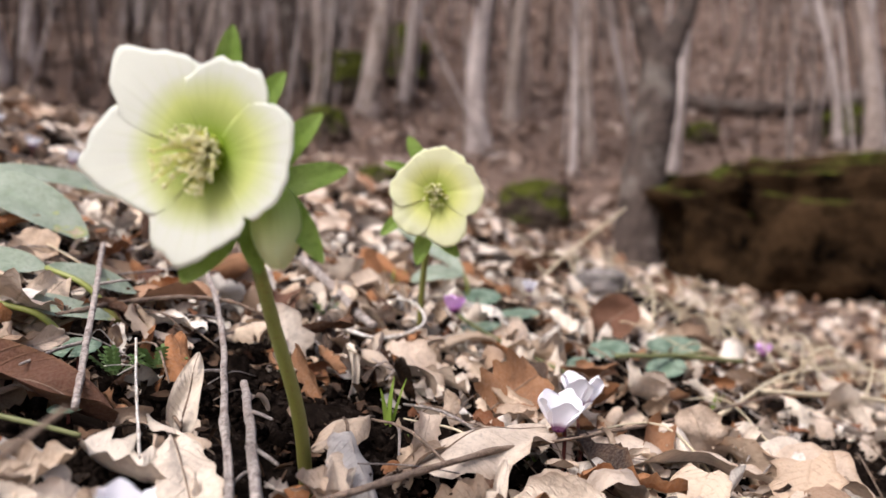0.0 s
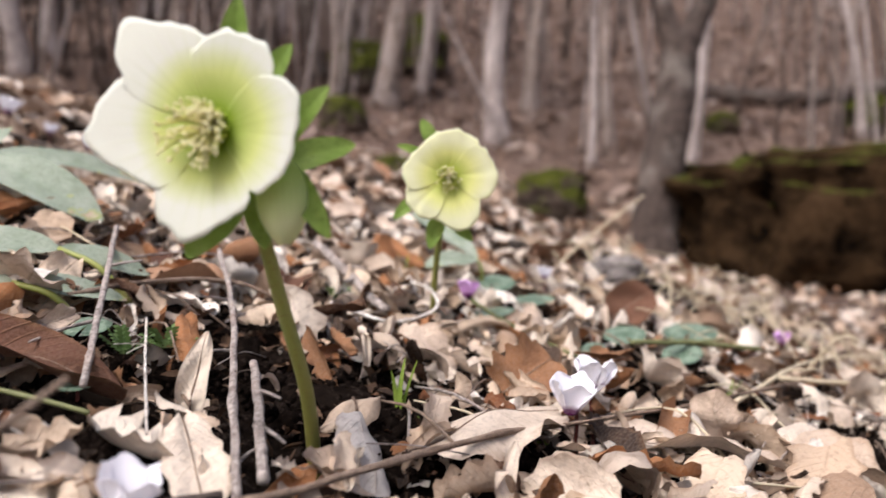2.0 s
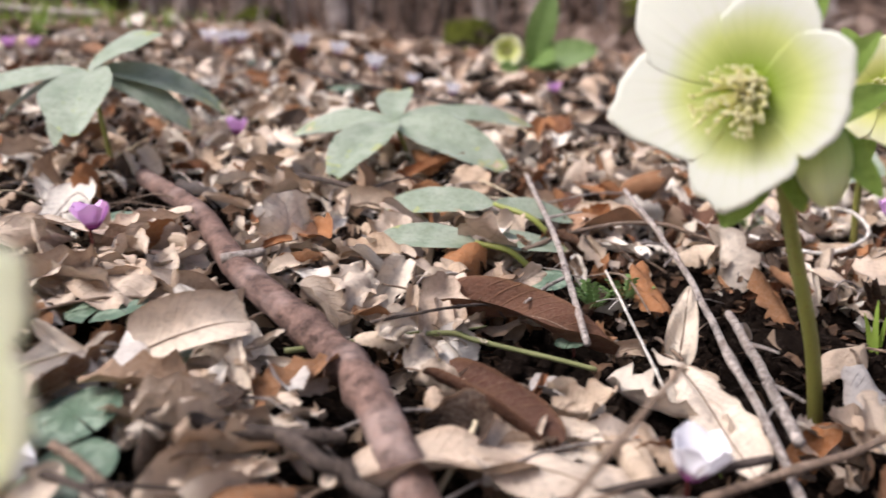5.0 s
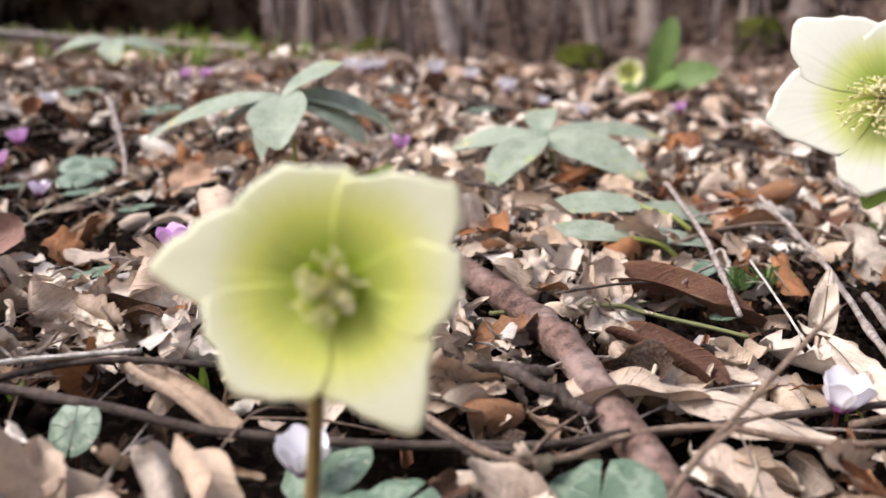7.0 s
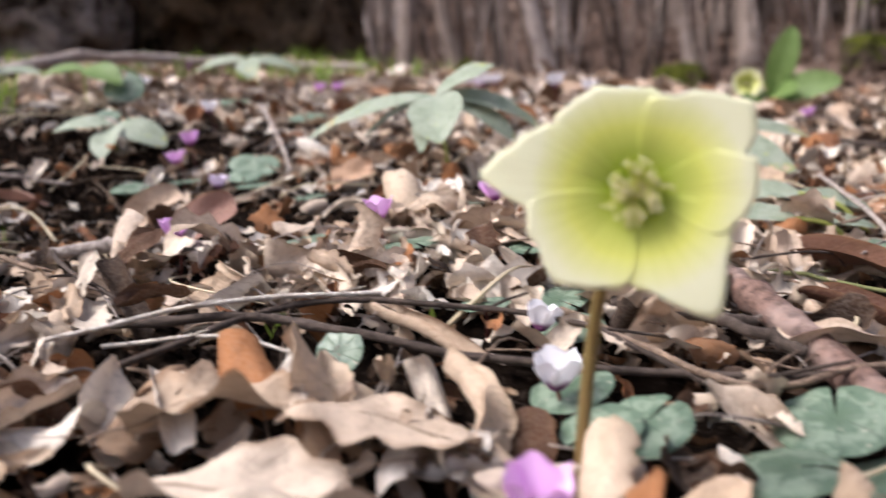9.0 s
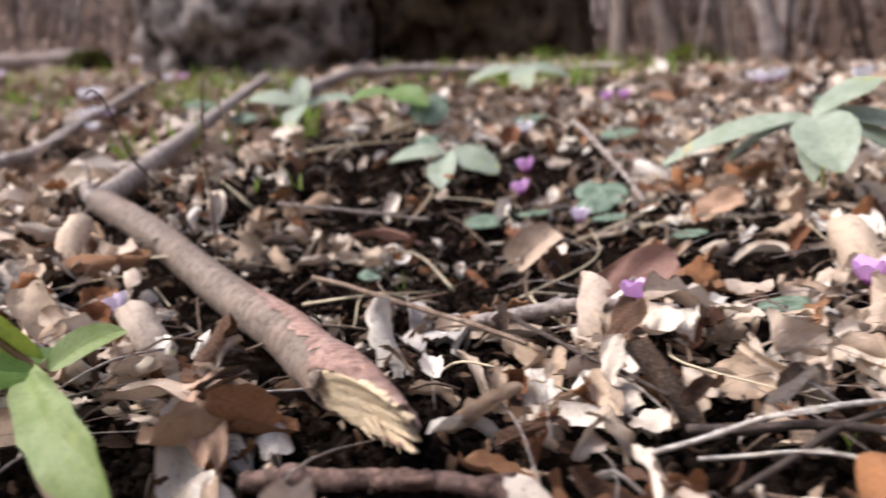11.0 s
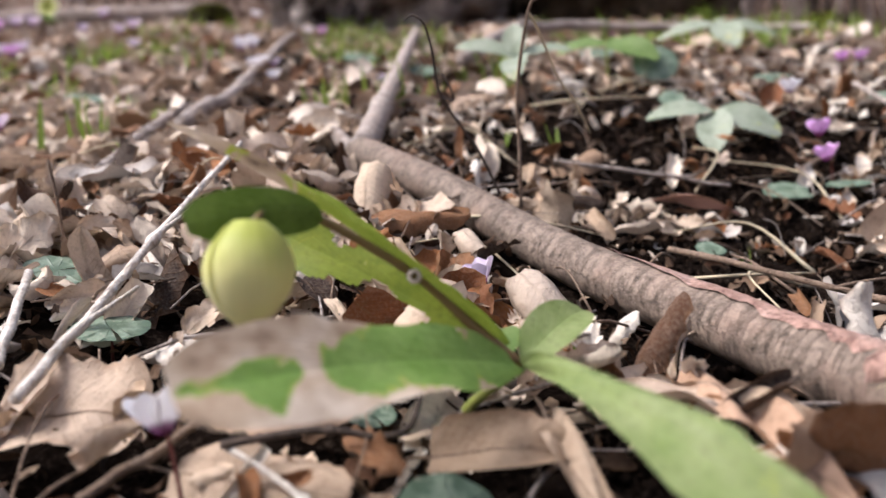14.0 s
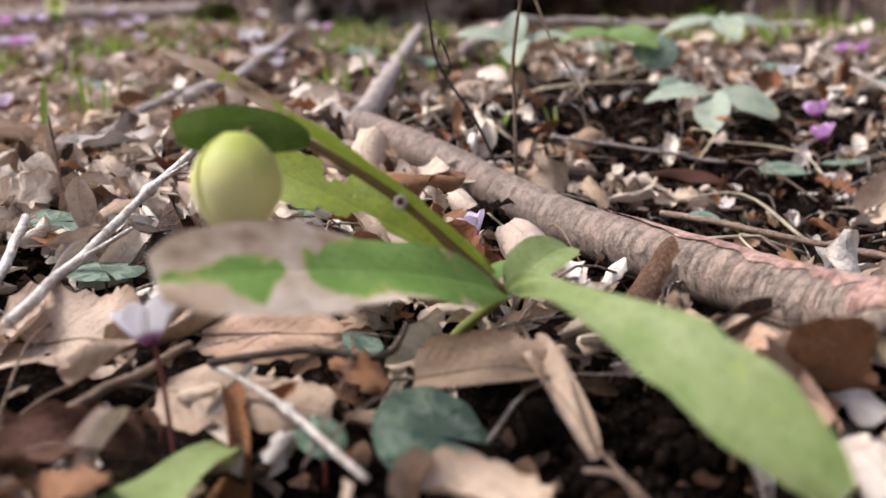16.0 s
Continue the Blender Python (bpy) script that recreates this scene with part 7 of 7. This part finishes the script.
def pale_heap():
    """Bleached and pale leaves heaped under the white sticks, beside the red-brown branch and on the soil."""
    rg = np.random.default_rng(47)
    shapes = litter_templates(16, 9, 17, 19)
    pale = [mesh_of("dead_leaf", v, f, (M_PALE, M_BLEACH, M_PALE, M_TAN)[k % 4], uv) for k, (v, f, uv) in enumerate(shapes)]
    stems = []
    for v, _, _ in shapes:
        a, b = v[4], v[4] * 2 - v[4 + 27]
        sv, sf, su = tube([Vector(a), Vector((a + b) / 2 + np.array((0, 0, 0.02))), Vector(b)], 0.02, 0.014, sides=5, steps=3)
        stems.append(mesh_of("stalk", sv, sf, M_TWIG, su))
    # from, to, spread, how many
    heaps = [((-0.78, -0.26), (-1.18, -0.16), 0.045, 48), ((-0.38, 0.27), (-0.22, 0.20), 0.04, 26), ((-0.62, 0.40), (-0.40, 0.24), 0.05, 12), ((-0.40, 0.36), (-0.19, 0.28), 0.03, 22), ((-0.10, 0.33), (0.02, 0.36), 0.018, 18),
             ((-0.69, 0.06), (-0.55, 0.10), 0.018, 16), ((-0.90, 0.17), (-0.80, 0.18), 0.018, 10), ((-0.82, 0.33), (-0.70, 0.35), 0.025, 12), ((-0.50, 0.20), (-0.41, 0.21), 0.02, 10), ((-0.37, 0.01), (-0.26, 0.07), 0.025, 26), ((-0.63, -0.09), (-0.54, -0.10), 0.014, 14)]
    spots = [(a, b, w) for a, b, w, n in heaps for _ in range(n)]
    for k, (a, b, w) in enumerate(spots):
        t, s = rg.random(), rg.uniform(0.02, 0.046 if k < 126 else 0.034)
        x, y = a[0] + (b[0] - a[0]) * t + rg.normal(0, w), a[1] + (b[1] - a[1]) * t + rg.normal(0, w)
        if not bare_keep(np.array([x]), np.array([y]), rg, strength=0.3, size=0.8 * s)[0] or any(math.hypot(x - a, y - b) < r for a, b, r in KEEP_OFF[:3]):
            continue
        turn = random_turns(rg, ground_normal(np.array([x]), np.array([y])), 0.35)[0]
        m = Matrix([list(r) for r in turn]).to_4x4()
        m.translation = on(x, y, 0.004 + 0.1 * s)
        ob = new("dead_leaf", pale[k % 16])
        ob.matrix_basis = m @ Matrix.Diagonal((s, s, s, 1))
        part("stalk", stems[k % 16], ob)
        tagged(ob, "bleached crumpled dry leaf heaped on others", "leaf", "bleached dry leaves")


pale_heap()


# ---- boulders ----
def boulder(name, label, mat, x, y, size, seed, sink=0.2, turn=0.0, square=0.8, bottom=None, craggy=0.1):
    bm = bmesh.new()
    bmesh.ops.create_icosphere(bm, subdivisions=5, radius=1.0)
    off = Vector((seed * 7.3, seed * 3.1, seed))
    for v in bm.verts:
        p = v.co.copy()
        q = Vector((math.copysign(abs(p.x) ** square, p.x), math.copysign(abs(p.y) ** square, p.y), math.copysign(abs(p.z) ** square, p.z)))
        f = 1 + 0.2 * noise.fractal(p * 1.3 + off, 1.0, 2.0, 6) + craggy * noise.fractal(p * 6 + off, 0.8, 2.0, 5) + craggy * noise.fractal(p * 2.6 - off, 1.0, 2.0, 3)
        v.co = q * f * 0.9
    me = bpy.data.meshes.new(name)
    bm.to_mesh(me)
    bm.free()
    me.polygons.foreach_set("use_smooth", np.ones(len(me.polygons), bool))
    me.materials.append(mat)
    ob = new(name, me)
    ob.scale = [s / 2 for s in size]
    ob.rotation_euler = (0, 0, radians(turn))
    ob.location = (x, y, (gz(x, y) - sink * size[2] if bottom is None else bottom) + size[2] / 2)
    return tagged(ob, label, "rock")


boulder("boulder", "big brown boulder with a mossy top, coloured dark for shade", M_ROCK, 1.44, 2.95, (1.42, 0.75, 0.62), 1.0, 0.0, -8, 0.5, bottom=-0.2, craggy=0.11)
boulder("boulder", "huge grey mossy boulder at the edge of the clearing", M_ROCKGREY, -2.72, 1.25, (0.95, 1.0, 1.3), 2.0, 0.2, 40)
boulder("boulder", "huge mossy brown boulder, a hollow's shade put in its colour", M_ROCKBROWN, -2.22, 1.83, (0.95, 0.95, 1.3), 3.0, 0.2, 30)
for x, y, s, k in [(0.36, 3.2, (0.30, 0.25, 0.24), 4), (-0.6, 4.9, (0.4, 0.4, 0.4), 5), (-0.3, 5.5, (0.5, 0.4, 0.5), 6), (-1.27, 3.44, (0.30, 0.26, 0.26), 7), (1.5, 4.7, (0.2, 0.2, 0.17), 8), (2.3, 4.6, (0.3, 0.3, 0.3), 9),
                   (-0.9, 2.35, (0.2, 0.2, 0.18), 10), (-1.35, 2.75, (0.2, 0.2, 0.17), 11), (-0.58, 4.0, (0.26, 0.24, 0.22), 12), (-2.48, 3.66, (0.26, 0.24, 0.22), 13), (-1.25, 2.2, (0.16, 0.16, 0.14), 14), (-3.5, 0.95, (0.18, 0.18, 0.12), 15), (-0.25, 3.1, (0.2, 0.2, 0.2), 16)]:
    boulder("mossy_rock", "rounded rock covered in green moss", M_MOSSROCK, x, y, s, float(k), 0.3)
boulder("stone", "small pale round stone in the litter", M_ROCKGREY, 0.21, 1.08, (0.09, 0.08, 0.07), 17.0, 0.4)


# ---- trees ----
def bare_tree(label, mat, foot, lean, r, height, seed, fork=None, limbs=5):
    """A leafless trunk with roots, forks and limbs."""
    rg = np.random.default_rng(seed)
    tree = thing("tree", label, "tree", group="bare woodland trees")
    x, y = foot
    base = on(x, y, -0.05)
    lx, ly = lean
    pts = [base]
    for s in (0.08, 0.25, 0.5, 0.75, 1.0):
        pts.append(base + Vector((lx * s * height + rg.normal(0, 0.006 * height), ly * s * height + rg.normal(0, 0.006 * height), s * height)))
    tube_part("trunk", tree, mat, pts, r, r * 0.3, sides=12, steps=5, rough=0.02, seed=seed, r_of=lambda s: r * (0.25 + 0.75 * (1 - s) + 0.55 * np.exp(-s * 26)))
    c = spline(pts, 5)
    starts = ([fork] if fork else []) + list(rg.uniform(0.25, 0.9, limbs))
    for k, s in enumerate(starts):
        p = Vector(c[int(s * (len(c) - 1))])
        a, up = rg.uniform(0, 6.28), rg.uniform(0.5, 1.3)
        L = height * (1 - s) * rg.uniform(0.4, 0.8)
        d = Vector((math.cos(a), math.sin(a), up)).normalized()
        if fork and k == 0:
            d, L = Vector((0.32, 0.05, 1)).normalized(), height * 0.8
        rr = r * (0.25 + 0.75 * (1 - s)) * (0.8 if fork and k == 0 else 0.4)
        tube_part("limb", tree, mat, [p, p + d * L * 0.4 + Vector((0, 0, 0.02 * L)), p + d * L * 0.75 + Vector((0, 0, 0.12 * L)), p + d * L + Vector((0, 0, 0.25 * L))], rr, rr * 0.2, sides=7, steps=4, seed=seed + k)
    return tree


# trees that stand close: x, y, lean, radius
for k, (x, y, lean, r, mat) in enumerate([(-0.43, 4.5, (0.15, 0.0), 0.07, M_TREE), (-0.24, 4.95, (0.09, 0.0), 0.05, M_TREEPALE), (0.19, 4.2, (0.03, 0.0), 0.062, M_TREEPALE), (0.62, 3.9, (0.01, 0.02), 0.022, M_TREEPALE),
                                          (1.15, 4.1, (0.10, 0), 0.035, M_TREEPALE), (2.2, 4.5, (-0.16, 0.05), 0.03, M_TREEPALE), (2.42, 4.45, (-0.08, 0.05), 0.028, M_TREEPALE), (0.42, 4.9, (0.05, 0), 0.05, M_TREE)]):
    bare_tree("bare slender grey woodland tree on the hillside", mat, (x, y), lean, r, 5.5, 700 + k, limbs=4)
forked = thing("tree", "forked dark-barked woodland tree beside a boulder", "tree", group="bare woodland trees")
tube_part("trunk", forked, M_TREEDARK, [on(0.69, 2.9, -0.1), (0.692, 2.9, 0.10), (0.715, 2.9, 0.32), (0.755, 2.9, 0.55), (0.772, 2.9, 0.72), (0.775, 2.9, 0.80)], 0.088, 0.062, sides=16, steps=6, rough=0.05, seed=751)
tube_part("limb", forked, M_TREEDARK, [(0.768, 2.9, 0.70), (0.735, 2.9, 0.83), (0.690, 2.9, 0.98), (0.60, 2.92, 1.35), (0.52, 2.95, 2.0), (0.45, 3.0, 3.2)], 0.050, 0.015, sides=12, steps=6, rough=0.04, seed=752)
tube_part("limb", forked, M_TREEDARK, [(0.778, 2.9, 0.70), (0.825, 2.9, 0.84), (0.880, 2.9, 0.98), (0.95, 2.92, 1.35), (1.00, 2.95, 2.0), (1.1, 3.0, 3.2)], 0.050, 0.015, sides=12, steps=6, rough=0.04, seed=753)


def woodland():
    """The wood on the hillside: single bare trees, thinning towards the back."""
    rg = np.random.default_rng(61)
    spots = []
    while len(spots) < 210:
        r, a = 4.2 + 11 * rg.random() ** 1.4, rg.uniform(0.45, 2.95)
        if (a > 2.5 and r < 8) or (a < 1.62 and r < 10 and rg.random() < 0.8):
            continue
        x, y = O[0] + r * math.cos(a), O[1] + r * math.sin(a)
        if any(math.hypot(x - u, y - w) < 0.25 for u, w in spots) or math.hypot(x + 2.4, y - 1.6) < 1.2:
            continue
        spots.append((x, y))
        mat = (M_TREE, M_TREE, M_TREEPALE, M_TREEDARK)[rg.integers(0, 4)]
        bare_tree("bare grey woodland tree farther up the slope", mat, (x, y), (rg.normal(0, 0.06), rg.normal(0, 0.05)), rg.uniform(0.02, 0.055), rg.uniform(5, 8), 800 + len(spots), limbs=2)


woodland()


def undergrowth():
    """Thin bare saplings and brush that fill the wood."""
    rg = np.random.default_rng(67)
    out = []
    for _ in range(2600):
        r, a = rg.uniform(3.9, 15), rg.uniform(0.4, 2.9)
        if (a > 2.5 and r < 7) or (a < 1.6 and r < 10 and rg.random() < 0.7):
            continue
        x, y = O[0] + r * math.cos(a), O[1] + r * math.sin(a)
        h = rg.uniform(0.8, 3.2)
        p, l = on(x, y, -0.03), Vector((rg.normal(0, 0.16), rg.normal(0, 0.16), 1))
        out.append(tube([p, p + l * h * 0.5 + Vector((rg.normal(0, 0.04), 0, 0)), p + l * h], rg.uniform(0.006, 0.018), 0.003, sides=4, steps=2))
    for mat, sl in ((M_TREE, slice(0, None, 3)), (M_TREEPALE, slice(1, None, 3)), (M_TREEDARK, slice(2, None, 3))):
        v, f, uv = join(out[sl])
        tagged(new("undergrowth", mesh_of("undergrowth", v, f, mat, uv)), "thin bare saplings and brush in the wood", "undergrowth", kind="stuff")


undergrowth()
v, f, uv = tube([on(-5.4, -0.5, 0.05), on(-4.8, -0.1, 0.05), on(-4.17, 0.35, 0.05), on(-3.7, 1.0, 0.03)], 0.066, 0.046, sides=14, rough=0.05, knots=3)
tagged(new("fallen_log", mesh_of("fallen_log", v, f, M_TREE, uv)), "weathered fallen tree trunk lying on the slope", "log")
v, f, uv = tube([on(1.4, 5.6, 0.05), on(2.2, 5.3, 0.05), on(3.0, 5.2, 0.1)], 0.06, 0.05, sides=10, rough=0.04)
tagged(new("fallen_log", mesh_of("fallen_log", v, f, M_TREEDARK, uv)), "mossy dark fallen trunk on the hillside", "log")
